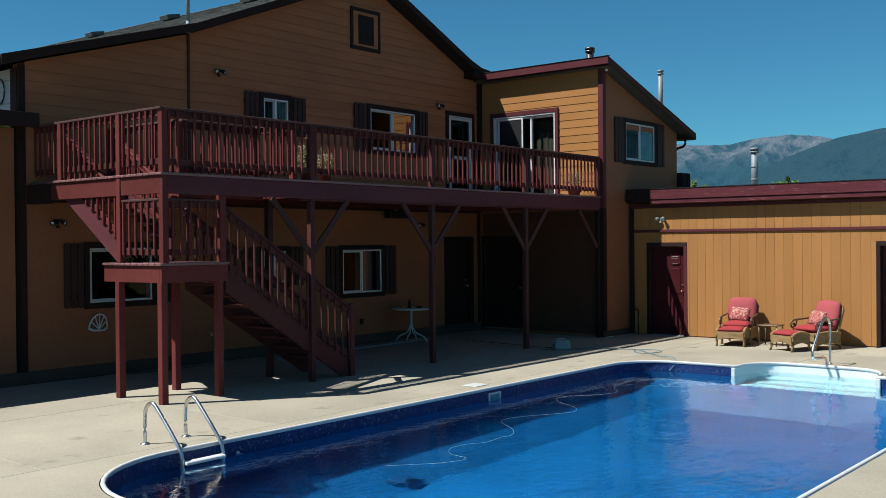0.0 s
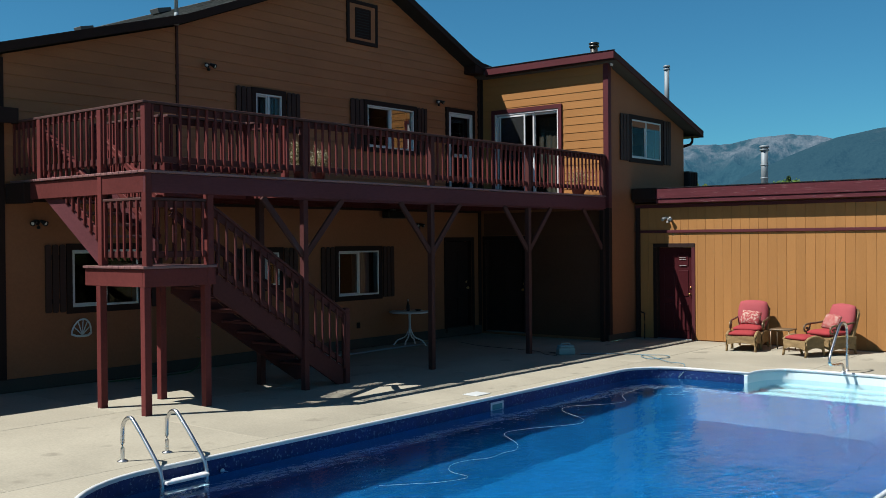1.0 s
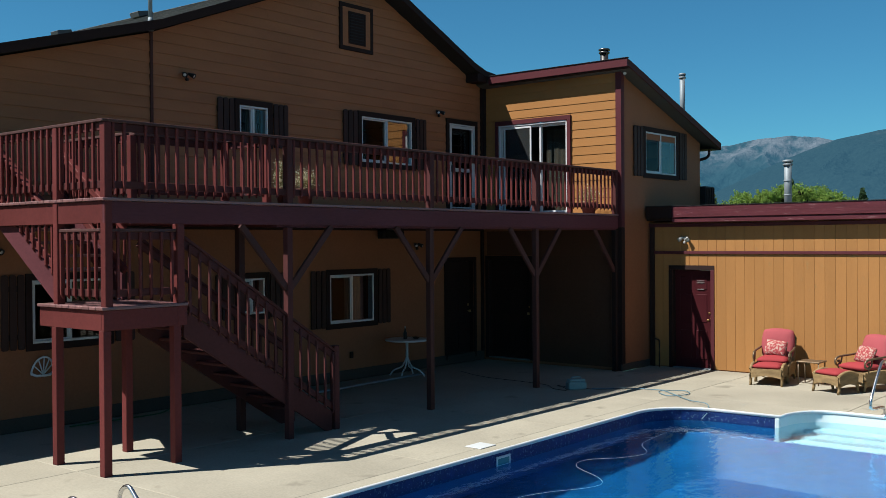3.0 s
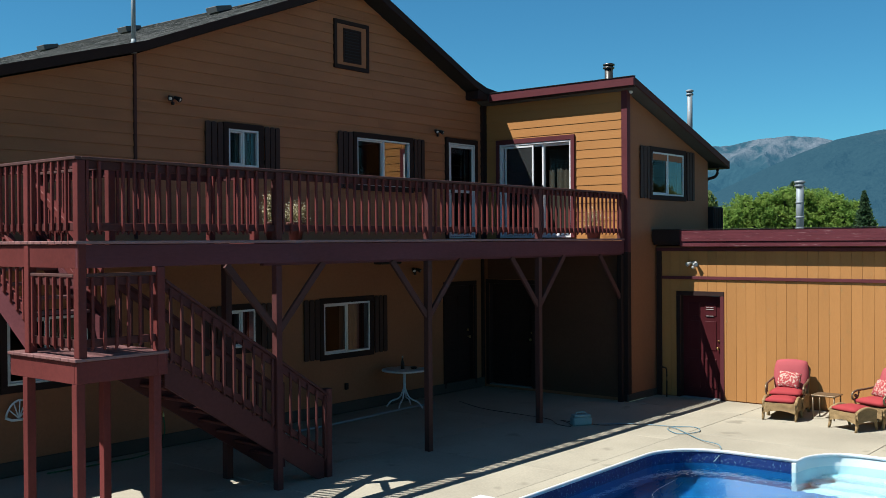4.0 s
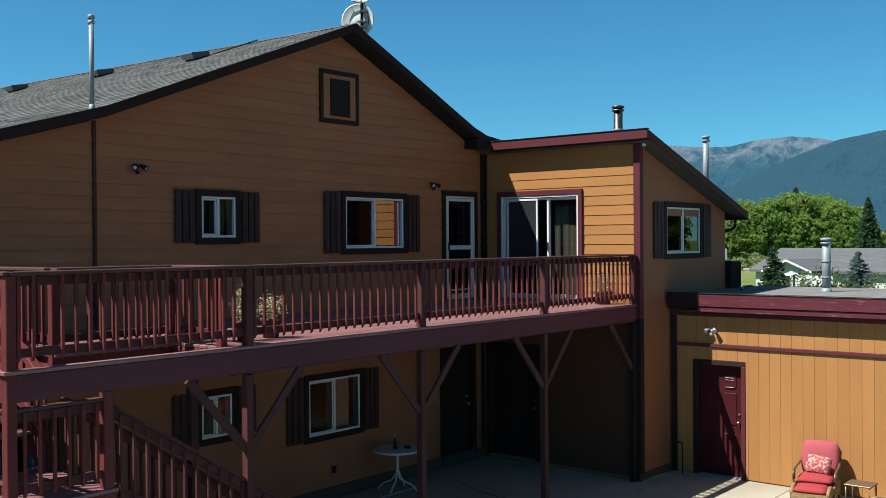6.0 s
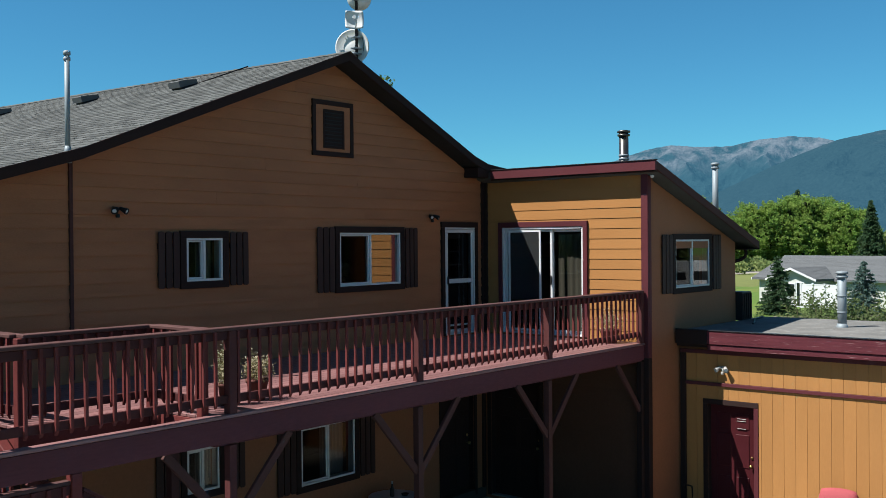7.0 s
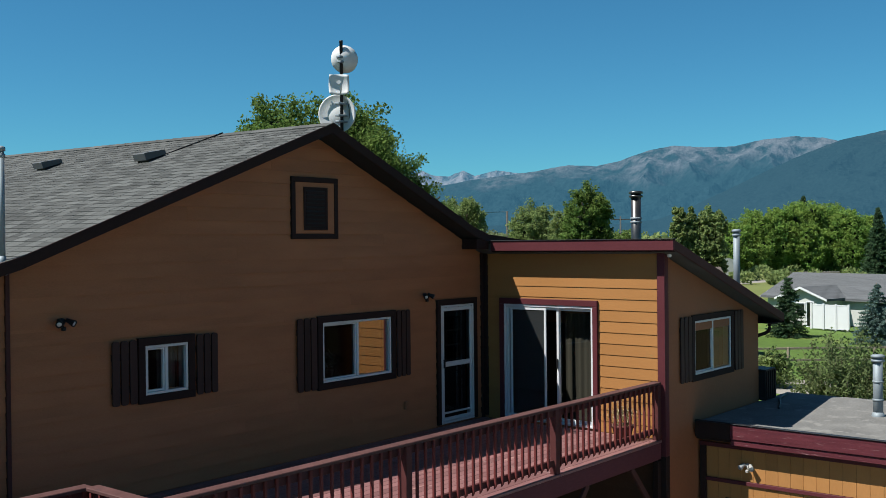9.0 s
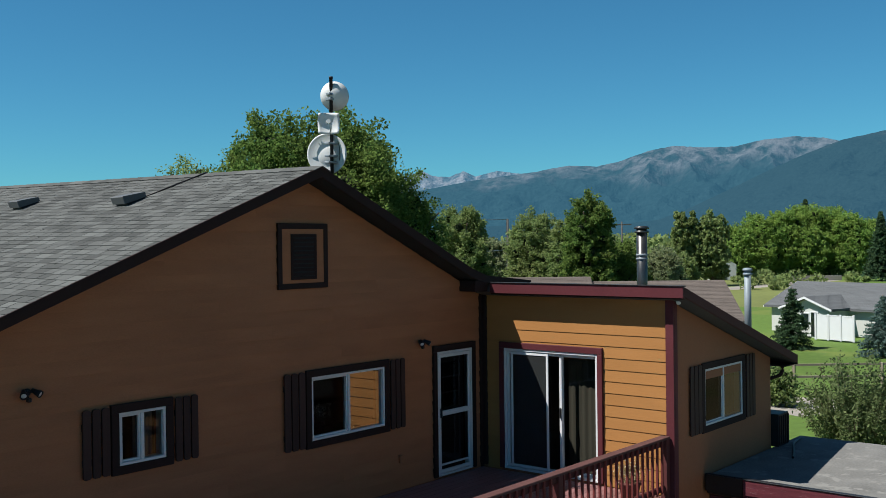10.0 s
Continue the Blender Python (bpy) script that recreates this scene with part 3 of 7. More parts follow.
def slat_mesh(w, h):
    key = ("slat", round(w, 3), round(h, 3))
    if key not in MESHES:
        bm = bmesh.new()
        r = w / 2
        pts = [(-r, 0.02), (-r + 0.02, 0), (r - 0.02, 0), (r, 0.02)] + [(r * math.cos(a), h - r * 0.6 + r * 0.6 * math.sin(a)) for a in [math.pi * k / 6 for k in range(7)]]
        prism(bm, pts, -0.022, 0.0)
        MESHES[key] = bm_mesh("slat", bm, SHUTTER)
    return MESHES[key]


def shutter(u0, u1, v0, v1, m, face=-0.03):
    s = thing("shutter", "dark brown wooden board shutter beside a window", "shutter", "window shutters", m=m @ Matrix.Translation(((u0 + u1) / 2, face, v0)))
    w = (u1 - u0) / 3
    for k in range(3):
        put("slat", slat_mesh(w - 0.022, v1 - v0), s, m @ Matrix.Translation((u0 + w * (k + 0.5), face - 0.014, v0)))
    for z in (v0 + 0.18, v1 - 0.2):
        box("batten", s, SHUTTER, u0 + 0.02, u1 - 0.02, face - 0.014, 0.0, z - 0.04, z + 0.04, 0.003, "", m)


I4 = Matrix.Identity(4)
sliding_window("window_1", SMALL_WIN, I4, label="small white sliding window in a dark brown casing")
sliding_window("window_2", MID_WIN, I4, label="wide white sliding window in a dark brown casing", glass=COATED)
sliding_window("window_3", LOW_WIN, I4, 0.0, label="white sliding window under the deck")
sliding_window("window_4", LOW_WIN_B, I4, 0.0, label="small white sliding window under the deck")
sliding_window("window_5", LOW_WIN_C, I4, 0.0, label="white sliding window behind the stair landing")
MR = Matrix.Translation((0, EXT_Y, 0))
sliding_window("window_6", RIGHT_WIN, MR, 0.0, label="white sliding window with dark shutters", glass=TINTED)
for u0, u1, o in ((-7.35, -6.99, SMALL_WIN), (-6.13, -5.785, SMALL_WIN), (-4.41, -4.02, MID_WIN), (-2.32, -1.99, MID_WIN)):
    shutter(u0, u1, o[2] - 0.08, o[3] + 0.09, I4, -0.03)
for u0, u1, o in ((-5.25, -4.86, LOW_WIN), (-3.45, -3.09, LOW_WIN), (-7.40, -7.0, LOW_WIN_B), (-6.21, -5.86, LOW_WIN_B), (-11.06, -10.70, LOW_WIN_C),
                  (-9.28, -8.93, LOW_WIN_C)):
    shutter(u0, u1, o[2] - 0.07, o[3] + 0.09, I4, 0.0)
for u0, u1 in ((0.48, 0.89), (2.53, 2.90)):
    shutter(u0, u1, 3.96, 5.0, MR, 0.0)

CLOTH = mat("grey_beige_curtain", (0.20, 0.18, 0.17), 0.9, 0.15, 2, 60, 0.1)
for o in (SMALL_WIN, LOW_WIN, LOW_WIN_B):
    a, b, z0, z1 = (o[0] + o[1]) / 2 + 0.05, o[1] + 0.02, o[2] - 0.05, o[3] + 0.05
    bm = bmesh.new()
    nf = int((b - a) / 0.015)
    vs = [[bm.verts.new((a + 0.015 * k, 0.26 + 0.014 * math.sin(1.25 * k), z)) for k in range(nf)] for z in (z0, z1)]
    for k in range(nf - 1):
        bm.faces.new((vs[0][k], vs[0][k + 1], vs[1][k + 1], vs[1][k])).smooth = True
    tagged(part("curtain", bm, CLOTH), "grey-beige curtain hanging behind a window", "curtain", "window curtains")

# storm door
u0, u1, v0, v1 = STORM
door = thing("door_1", "white storm door with two glass panels", "door", kind="structure", at=((u0 + u1) / 2, 0, v0))
for a in ((u0 - 0.09, u0 - 0.002, v0, v1), (u1 + 0.002, u1 + 0.09, v0, v1), (u0 - 0.09, u1 + 0.09, v1 + 0.002, v1 + 0.10)):
    box("casing", door, TRIM_DARK, a[0], a[1], -0.058, 0.0, a[2], a[3], 0.004, "dark brown casing")
ring_bars("door_frame", door, WHITE, u0, u1, v0, v1, 0.035, -0.045, 0.1, I4)
ring_bars("door_leaf", door, WHITE, u0 + 0.04, u1 - 0.04, v0 + 0.04, v1 - 0.04, 0.058, -0.04, 0.0, I4, 0.008)
box("cross_rail", door, WHITE, u0 + 0.098, u1 - 0.098, -0.038, -0.002, v0 + 0.95, v0 + 1.03, 0.006)
box("kick_rail", door, WHITE, u0 + 0.098, u1 - 0.098, -0.037, -0.003, v0 + 0.16, v0 + 0.19, 0.006)
pane(door, u0 + 0.098, u1 - 0.098, v0 + 1.03, v1 - 0.098, -0.02, I4)
pane(door, u0 + 0.098, u1 - 0.098, v0 + 0.19, v0 + 0.95, -0.02, I4)
box("handle", door, BLACK, u0 + 0.06, u0 + 0.09, -0.075, -0.04, v0 + 0.93, v0 + 1.08, 0.008, "black lever handle")
inner_door = box("inner_door", door, TRIM_DARK, u0 + 0.03, u1 - 0.03, 0.13, 0.17, v0 + 0.02, v1 - 0.03, 0.004)
for k in range(3):
    for r in range(3):
        box("light", inner_door, GLASS, u0 + 0.17 + 0.19 * k, u0 + 0.34 + 0.19 * k, 0.118, 0.128, v0 + 1.05 + 0.25 * r, v0 + 1.27 + 0.25 * r, 0)

# sliding glass door on the wall at x = 0
u0, u1, v0, v1 = SLIDER
sl = thing("door_2", "white sliding glass patio door in a red-brown casing", "door", kind="structure", m=TURN_LEFT @ Matrix.Translation(((u0 + u1) / 2, 0, v0)))
for a in ((u0 - 0.09, u0 - 0.002, v0, v1), (u1 + 0.002, u1 + 0.09, v0, v1), (u0 - 0.09, u1 + 0.09, v1 + 0.002, v1 + 0.10)):
    box("casing", sl, TRIM_RED, a[0], a[1], -0.058, 0.0, a[2], a[3], 0.004, "red-brown casing", TURN_LEFT)
ring_bars("door_frame", sl, WHITE, u0, u1, v0, v1, 0.036, -0.042, 0.14, TURN_LEFT)
mid = u0 + 1.04
ring_bars("screen_frame", sl, WHITE, u0 + 0.13, u0 + 0.86, v0 + 0.052, v1 - 0.052, 0.04, -0.03, -0.008, TURN_LEFT)
box("insect_screen", sl, MESH, u0 + 0.17, u0 + 0.82, -0.020, -0.018, v0 + 0.09, v1 - 0.09, 0, "grey insect screen", TURN_LEFT)
ring_bars("door_leaf", sl, WHITE, u0 + 0.037, mid + 0.055, v0 + 0.04, v1 - 0.04, 0.045, 0.0, 0.035, TURN_LEFT)
ring_bars("door_leaf", sl, WHITE, mid + 0.005, u1 - 0.037, v0 + 0.04, v1 - 0.04, 0.05, 0.04, 0.075, TURN_LEFT)
pane(sl, u0 + 0.082, mid + 0.01, v0 + 0.085, v1 - 0.085, 0.018, TURN_LEFT)
pane(sl, mid + 0.055, u1 - 0.087, v0 + 0.09, v1 - 0.09, 0.058, TURN_LEFT)
box("handle", sl, BLACK, mid + 0.02, mid + 0.045, -0.03, -0.001, v0 + 0.92, v0 + 1.08, 0.006, "black pull handle", TURN_LEFT)
# curtains behind the glass
CURTAIN = mat("taupe_curtain", (0.055, 0.052, 0.040), 0.9, 0.12, 2, 60, 0.1)
for a, b, x, lab in ((mid + 0.02, u1 - 0.03, 0.26, "taupe curtain hanging behind the glass door"),):
    bm = bmesh.new()
    nf = int((b - a) / 0.02)
    cv = [(x + 0.008 * math.sin(k * 1.15) + 0.008 * math.sin(k * 0.37), -(a + 0.02 * k)) for k in range(nf)]
    vs = [[bm.verts.new((px, py, z)) for px, py in cv] for z in (3.125, 5.02)]
    for k in range(nf - 1):
        bm.faces.new((vs[0][k], vs[0][k + 1], vs[1][k + 1], vs[1][k])).smooth = True
    tagged(part("curtain", bm, CURTAIN), lab, "curtain")


def panel_door(name, o, m, label, mt, depth=0.1):
    """A six-panel door set back in its opening."""
    u0, u1, v0, v1 = o
    d = thing(name, label, "door", kind="structure", m=m @ Matrix.Translation(((u0 + u1) / 2, 0, v0)))
    # left and head casings and the jambs are coloured dark for the shade there
    for a in ((u0 - 0.08, u0, v0, v1), (u1, u1 + 0.08, v0, v1), (u0 - 0.08, u1 + 0.08, v1 + 0.002, v1 + 0.09)):
        box("casing", d, TRIM_RED if mt is not TRIM_DARK and a[0] == u1 else TRIM_DARK, a[0], a[1], -0.03, 0.0, a[2], a[3], 0.004, "", m)
    for a, b in ((u0, u0 + 0.009), (u1 - 0.009, u1)):
        box("jamb", d, TRIM_DARK, a, b, 0.001, depth + 0.05, v0, v1, 0.0, "", m)
    leaf = box("door_leaf", d, mt, u0 + 0.01, u1 - 0.01, depth, depth + 0.045, v0 + 0.015, v1 - 0.01, 0.003, "", m)
    w = (u1 - u0 - 0.36) / 2
    for k in range(2):
        a = u0 + 0.13 + k * (w + 0.10)
        for z0, z1 in ((0.2, 0.78), (0.95, 1.52), (1.62, 1.88)):
            box("panel", leaf, mt, a, a + w, depth - 0.012, depth + 0.005, v0 + z0, v0 + z1, 0.012, "", m)
    box("sill", d, METAL, u0, u1, -0.02, depth + 0.04, v0 - 0.005, v0 + 0.014, 0.003, "", m)
    bm = bmesh.new()
    lathe(bm, [(0.012, 0), (0.012, 0.03), (0.03, 0.045), (0.03, 0.07), (0.012, 0.085)], 12)
    part("knob", bm, BRASS, leaf, "brass knob", m @ Matrix.Translation((u1 - 0.08, depth, v0 + 1.0)) @ pose(0, 0, 0, 90))
    bm = bmesh.new()
    lathe(bm, [(0.024, 0), (0.026, 0.012), (0.014, 0.02)], 12)
    part("deadbolt", bm, BRASS, leaf, "brass deadbolt", m @ Matrix.Translation((u1 - 0.08, depth, v0 + 1.14)) @ pose(0, 0, 0, 90))
    return d


GREY_PAINT = mat("grey_white_enamel", (0.3, 0.3, 0.29), 0.4, 0.08, 4, 40, 0.03)
BRASS = mat("brass", (0.6, 0.42, 0.16), 0.3, 0.1, 5, 40, 0.02, metal=1.0)
DOOR_RED = mat("dark_red_door_paint", (0.050, 0.010, 0.013), 0.38, 0.12, 2, 30, 0.05)
panel_door("door_3", (LOW_DOOR[0], LOW_DOOR[1], 0.1, 2.2), I4, "dark panelled door in the shade of the deck", TRIM_DARK)
panel_door("door_4", (LOW_DOOR_B[0], LOW_DOOR_B[1], 0.06, 2.22), TURN_LEFT, "dark panelled door under the deck", TRIM_DARK)

# corner boards
corner = thing("corner_boards", "dark brown vertical corner boards on the house", "trim", kind="structure")
box("corner_board", corner, TRIM_DARK, -11.79, -11.68, -0.045, -0.0, 0.2, 5.0)
box("corner_board", corner, TRIM_DARK, -11.80, -11.752, 0.002, 0.2, 0.2, 4.95)
box("corner_board", corner, TRIM_DARK, -0.10, -0.03, -0.05, -0.0, 0.2, 6.15)
box("corner_board", corner, TRIM_DARK, -0.045, -0.0, -0.12, -0.05, 3.2, 6.05)
box("corner_board", corner, TRIM_RED, -0.04, 0.0, EXT_Y - 0.03, EXT_Y + 0.10, 2.9, 6.05)
# red-brown above; the lower lengths are dark brown for the deck's shade
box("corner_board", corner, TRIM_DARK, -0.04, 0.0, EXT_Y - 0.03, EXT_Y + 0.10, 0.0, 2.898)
box("corner_board", corner, TRIM_RED, 0.0, 0.09, EXT_Y - 0.03, EXT_Y, 2.9, 6.0)
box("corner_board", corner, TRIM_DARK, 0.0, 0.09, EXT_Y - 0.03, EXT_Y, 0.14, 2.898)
box("joint_strip", corner, POST_BROWN, -8.625, -8.575, -0.045, -0.0, 3.2, 5.98)

# thin dark brown sheet added on the wall to deepen the shade below the deck
UNDERDECK = mat("underdeck_shade_brown", (0.085, 0.040, 0.026), 0.7, 0.15, 1, 25, 0.12, rand=0.05)
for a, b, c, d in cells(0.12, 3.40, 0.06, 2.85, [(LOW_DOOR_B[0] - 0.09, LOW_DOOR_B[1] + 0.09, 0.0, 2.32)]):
    box("lower_panel", side_wall, UNDERDECK, a, b, -0.012, -0.001, c, d, 0.002, "dark sheet added for the shade under the deck", TURN_LEFT)

# ---- shed beside the house ----
SHED_X = 1.18
SHED_DOOR = (4.03, 4.87, 0.0, 2.02)
SHED_DOOR_B = (9.08, 9.95, 0.0, 2.02)
shed_wall = wall("wall_shed", 3.5, 12.5, 0.0, 3.0, [SHED_DOOR, SHED_DOOR_B], 0.15, PANEL, Matrix.Translation((SHED_X, 0, 0)) @ TURN_LEFT,
                 "ochre vertical board wall of a flat-roofed pool shed")
MS = Matrix.Translation((SHED_X, 0, 0)) @ TURN_LEFT
panel_door("door_5", SHED_DOOR, MS, "dark red panelled shed door with brass knob", DOOR_RED, 0.1)
shed_door = bpy.data.objects["door_5"]
# pale bars stand in for the glints along the door's panel moulding
for z in (1.62, 1.75, 1.79):
    box("louvre_slat", shed_door, GREY_PAINT, SHED_DOOR[1] - 0.34, SHED_DOOR[1] - 0.18, 0.076, 0.088, z, z + 0.009, 0.002, "pale bar for a highlight on the panel moulding", MS)
panel_door("door_6", SHED_DOOR_B, MS, "dark red panelled shed door", DOOR_RED, 0.1)
for nm, a in (("wall_shed_back", (4.6, 4.75, -12.5, EXT_Y - 0.01, 0, 3.1)), ("wall_shed_end", (SHED_X + 0.15, 4.6, -12.5, -12.35, 0, 3.1))):
    tagged(box(nm, None, PANEL, *a, bev=0), "plain shed wall", "wall", kind="structure")
shed_roof = tagged(box("roof_shed", None, MEMBRANE, 0.98, 4.9, -12.6, EXT_Y - 0.035, 3.12, 3.30, 0.01), "flat grey roll-roofed shed roof", "roof", kind="structure")
box("fascia_board", shed_roof, FASCIA_RED, 0.935, 0.975, -12.6, -4.13, 3.09, 3.32, 0.006, "weathered red fascia board")
box("fascia_board", shed_roof, FASCIA_RED, 0.955, 0.985, -12.6, -4.13, 2.99, 3.085, 0.006, "weathered red fascia board")
box("fascia_board", shed_roof, TRIM_DARK, 0.93, 0.975, -4.125, EXT_Y - 0.04, 3.08, 3.34, 0.006)
box("soffit", shed_roof, TRIM_DARK, 0.99, SHED_X - 0.02, -12.6, EXT_Y - 0.04, 3.03, 3.115, 0)
box("drip_edge", shed_roof, BLACK, 0.92, 1.02, -12.6, EXT_Y - 0.04, 3.325, 3.335, 0.002)
box("band_board", shed_wall, TRIM_RED, 1.133, 1.16, -12.5, EXT_Y - 0.02, 2.345, 2.405, 0.004, "red-brown band")
box("band_board", shed_wall, TRIM_RED, 1.133, 1.16, -12.5, EXT_Y - 0.02, 2.90, 2.97, 0.004, "red-brown band")
box("corner_board", shed_wall, TRIM_DARK, 1.12, 1.165, EXT_Y - 0.13, EXT_Y - 0.035, 0.0, 2.9, 0.004)
y = EXT_Y - 0.135
while y > -12.4:
    y1 = max(y - 0.195, -12.45)
    for z0, z1 in ((0.02, 2.345), (2.405, 2.90)):
        gaps = [(o[0] - 0.08, o[1] + 0.08, 0, 2.11) for o in (SHED_DOOR, SHED_DOOR_B) if o[0] - 0.08 < -y1 and o[1] + 0.08 > -y]
        for a, b, c, d in cells(-y, -y1, z0, z1, gaps):
            if b - a > 0.02:
                box("board", shed_wall, SHED, 1.164, 1.182, -b + 0.0012, -a - 0.0012, c + 0.001, d - 0.001, 0.0025)
    y = y1
# ---- deck ----
CAPWOOD = mat("weathered_brown_cap_stain", (0.075, 0.036, 0.034), 0.7, 0.3, 1.5, 24, 0.3, rand=0.1, stretch=(0.5, 0.5, 1))
# front rim, beam and stringers: shade is put into this deeper tone
RIMWOOD = mat("shaded_purple_brown_stain", (0.085, 0.026, 0.032), 0.7, 0.25, 1.1, 22, 0.3, rand=0.08, stretch=(0.4, 1, 2))
DX0, DX1, DY0 = -11.57, -0.06, -3.46
deck = thing("wooden_deck", "raised red-stained wooden deck on posts against the house", "deck", at=(-6, -1.8, 0))
HOLE_A, HOLE_B = (-11.5, -10.55, -3.38, -0.85), (-11.5, -9.08, -3.38, -2.42)
w_board, gap = 0.1375, 0.006
y = -0.04
while y - w_board > DY0 - 0.03:
    c = y - w_board / 2
    cuts = [DX0 - 0.03, -8.8, -4.4, DX1] if int(c * 10) % 2 else [DX0 - 0.03, -6.6, -2.9, DX1]
    for a, b in zip(cuts, cuts[1:]):
        spans = [(a, b)]
        for h in (HOLE_A, HOLE_B):
            if h[2] < c < h[3]:
                spans = [s for p, q in spans for s in ((p, min(q, h[0])), (max(p, h[1]), q)) if s[1] - s[0] > 0.03]
        for p, q in spans:
            box("deck_board", deck, DECKWOOD, p + 0.002, q - 0.002, y - w_board, y, DECK_Z - 0.036, DECK_Z, 0.005)
    y -= w_board + gap
box("rim_board", deck, RIMWOOD, DX0, DX1, DY0, DY0 + 0.045, 2.87, DECK_Z - 0.042)
box("rim_board", deck, REDWOOD, DX0, DX0 + 0.045, DY0 + 0.046, -0.58, 2.87, DECK_Z - 0.042)
box("rim_board", deck, TRIM_DARK, DX0 - 0.1, DX0 + 0.045, -0.575, -0.035, 2.82, DECK_Z - 0.042)
box("beam", deck, RIMWOOD, -9.0, DX1, DY0 + 0.05, DY0 + 0.14, 2.84, 3.06)
box("ledger", deck, TRIM_DARK, DX0, DX1, -0.045, -0.002, 2.86, DECK_Z - 0.042)
x = -10.5
while x < -0.1:
    y0 = -2.38 if x < -9.05 else DY0 + 0.145
    box("joist", deck, REDWOOD, x, x + 0.04, y0, -0.05, 2.9, DECK_Z - 0.04, 0.003)
    x += 0.41
box("joist", deck, REDWOOD, -10.55, -9.05, -2.41, -2.37, 2.88, DECK_Z - 0.04)
box("joist", deck, REDWOOD, -9.08, -9.04, DY0 + 0.05, -2.37, 2.88, DECK_Z - 0.04)
# stair-side and corner posts are coloured darker for the shade under the deck
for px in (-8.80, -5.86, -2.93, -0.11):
    box("post", deck, REDWOOD_SHADE if px < -8 else (POST_BROWN if px < -1 else TRIM_DARK), px - 0.046, px + 0.046, -3.452, -3.36, 0.0, 2.84)
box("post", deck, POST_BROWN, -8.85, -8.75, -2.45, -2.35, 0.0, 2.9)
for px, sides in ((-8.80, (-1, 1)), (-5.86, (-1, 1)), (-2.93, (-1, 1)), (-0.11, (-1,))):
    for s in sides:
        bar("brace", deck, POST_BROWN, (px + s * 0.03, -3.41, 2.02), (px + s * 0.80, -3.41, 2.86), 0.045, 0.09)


def baluster_mesh(h, wood=REDWOOD):
    key = ("baluster", round(h, 3), wood.name)
    if key not in MESHES:
        bm = bmesh.new()
        a = 0.0155
        prism(bm, [(-a, 0.045), (a, 0.0), (a, h), (-a, h)], -a, a, "x")
        bmesh.ops.bevel(bm, geom=[e for e in bm.edges if abs(e.verts[0].co.z - e.verts[1].co.z) > 0.1], offset=0.003, segments=1, affect="EDGES")
        MESHES[key] = bm_mesh("baluster", bm, wood)
    return MESHES[key]


def rail_run(parent, p0, p1, out, z_top, posts=(), spacing=0.143, low=0.10, cap=0.14, end_posts=True):
    """A guard rail from p0 to p1 at deck height p.z; out: the outward side, on which the balusters hang."""
    p0, p1, out = Vector(p0), Vector(p1), Vector(out)
    d = p1 - p0
    flat = Vector((d.x, d.y, 0))
    n = max(2, round(flat.length / spacing))
    up = Vector((0, 0, 1))
    bar("cap_rail", parent, CAPWOOD, p0 + up * (z_top - 0.018), p1 + up * (z_top - 0.018), cap, 0.036, 0.006)
    bar("top_rail", parent, REDWOOD_SHADE, p0 + up * (z_top - 0.085) + out * 0.012, p1 + up * (z_top - 0.085) + out * 0.012, 0.036, 0.088)
    bar("bottom_rail", parent, REDWOOD_SHADE, p0 + up * (low + 0.05) + out * 0.012, p1 + up * (low + 0.05) + out * 0.012, 0.036, 0.085)
    me = baluster_mesh(z_top - 0.04 - low + 0.03)
    turn = math.degrees(math.atan2(out.y, out.x)) + 90
    for k in range(n):
        q = p0 + d * ((k + 0.5) / n)
        if any((q.to_2d() - Vector(c)).length < 0.07 for c in posts):
            continue
        q = q + out * 0.05
        put("baluster", me, parent, Matrix.Translation((q.x, q.y, q.z + low - 0.03)) @ pose(0, 0, 0, 0, 0, turn))


LZ = 1.92
rail = thing("deck_railing", "red-stained wooden guard rail with square balusters round the deck", "railing", at=(-6, -3.4, DECK_Z))
RT = 4.05 - DECK_Z
front_posts = [(x, -3.40) for x in (-11.52, -11.15, -8.80, -5.86, -2.93, -0.11)]
rail_run(rail, (-11.52, -3.40, DECK_Z), (-0.06, -3.40, DECK_Z), (0, -1, 0), RT, front_posts)
left_posts = [(-11.52, y) for y in (-3.40, -2.42, -0.85)]
rail_run(rail, (-11.52, -3.46, DECK_Z), (-11.52, -0.06, DECK_Z), (-1, 0, 0), RT, left_posts)
for px, py in front_posts:
    if px == -11.15:
        continue
    box("rail_post", rail, REDWOOD_SHADE if px > -10 else REDWOOD, px - 0.048, px + 0.048, py - 0.066, py + 0.035, DECK_Z - 0.01 if px != -11.52 else LZ, DECK_Z + RT - 0.037, 0.006)
for px, py in left_posts[1:]:
    box("rail_post", rail, REDWOOD, px - 0.066, px + 0.035, py - 0.048, py + 0.048, LZ if py == -2.42 else DECK_Z - 0.01, DECK_Z + RT - 0.037, 0.006)
stair_rail = thing("stairwell_railing", "red-stained wooden guard rail round the stair opening in the deck", "railing", at=(-9.8, -2.4, DECK_Z))
inner_posts = [(-9.05, -2.40), (-10.52, -2.40), (-10.52, -0.55)]
rail_run(stair_rail, (-9.05, -2.40, DECK_Z), (-10.52, -2.40, DECK_Z), (0, -1, 0), RT, inner_posts)
rail_run(stair_rail, (-10.52, -2.34, DECK_Z), (-10.52, -0.55, DECK_Z), (-1, 0, 0), RT, inner_posts)
rail_run(stair_rail, (-9.05, -2.46, DECK_Z), (-9.05, -3.33, DECK_Z), (-1, 0, 0), RT, inner_posts)
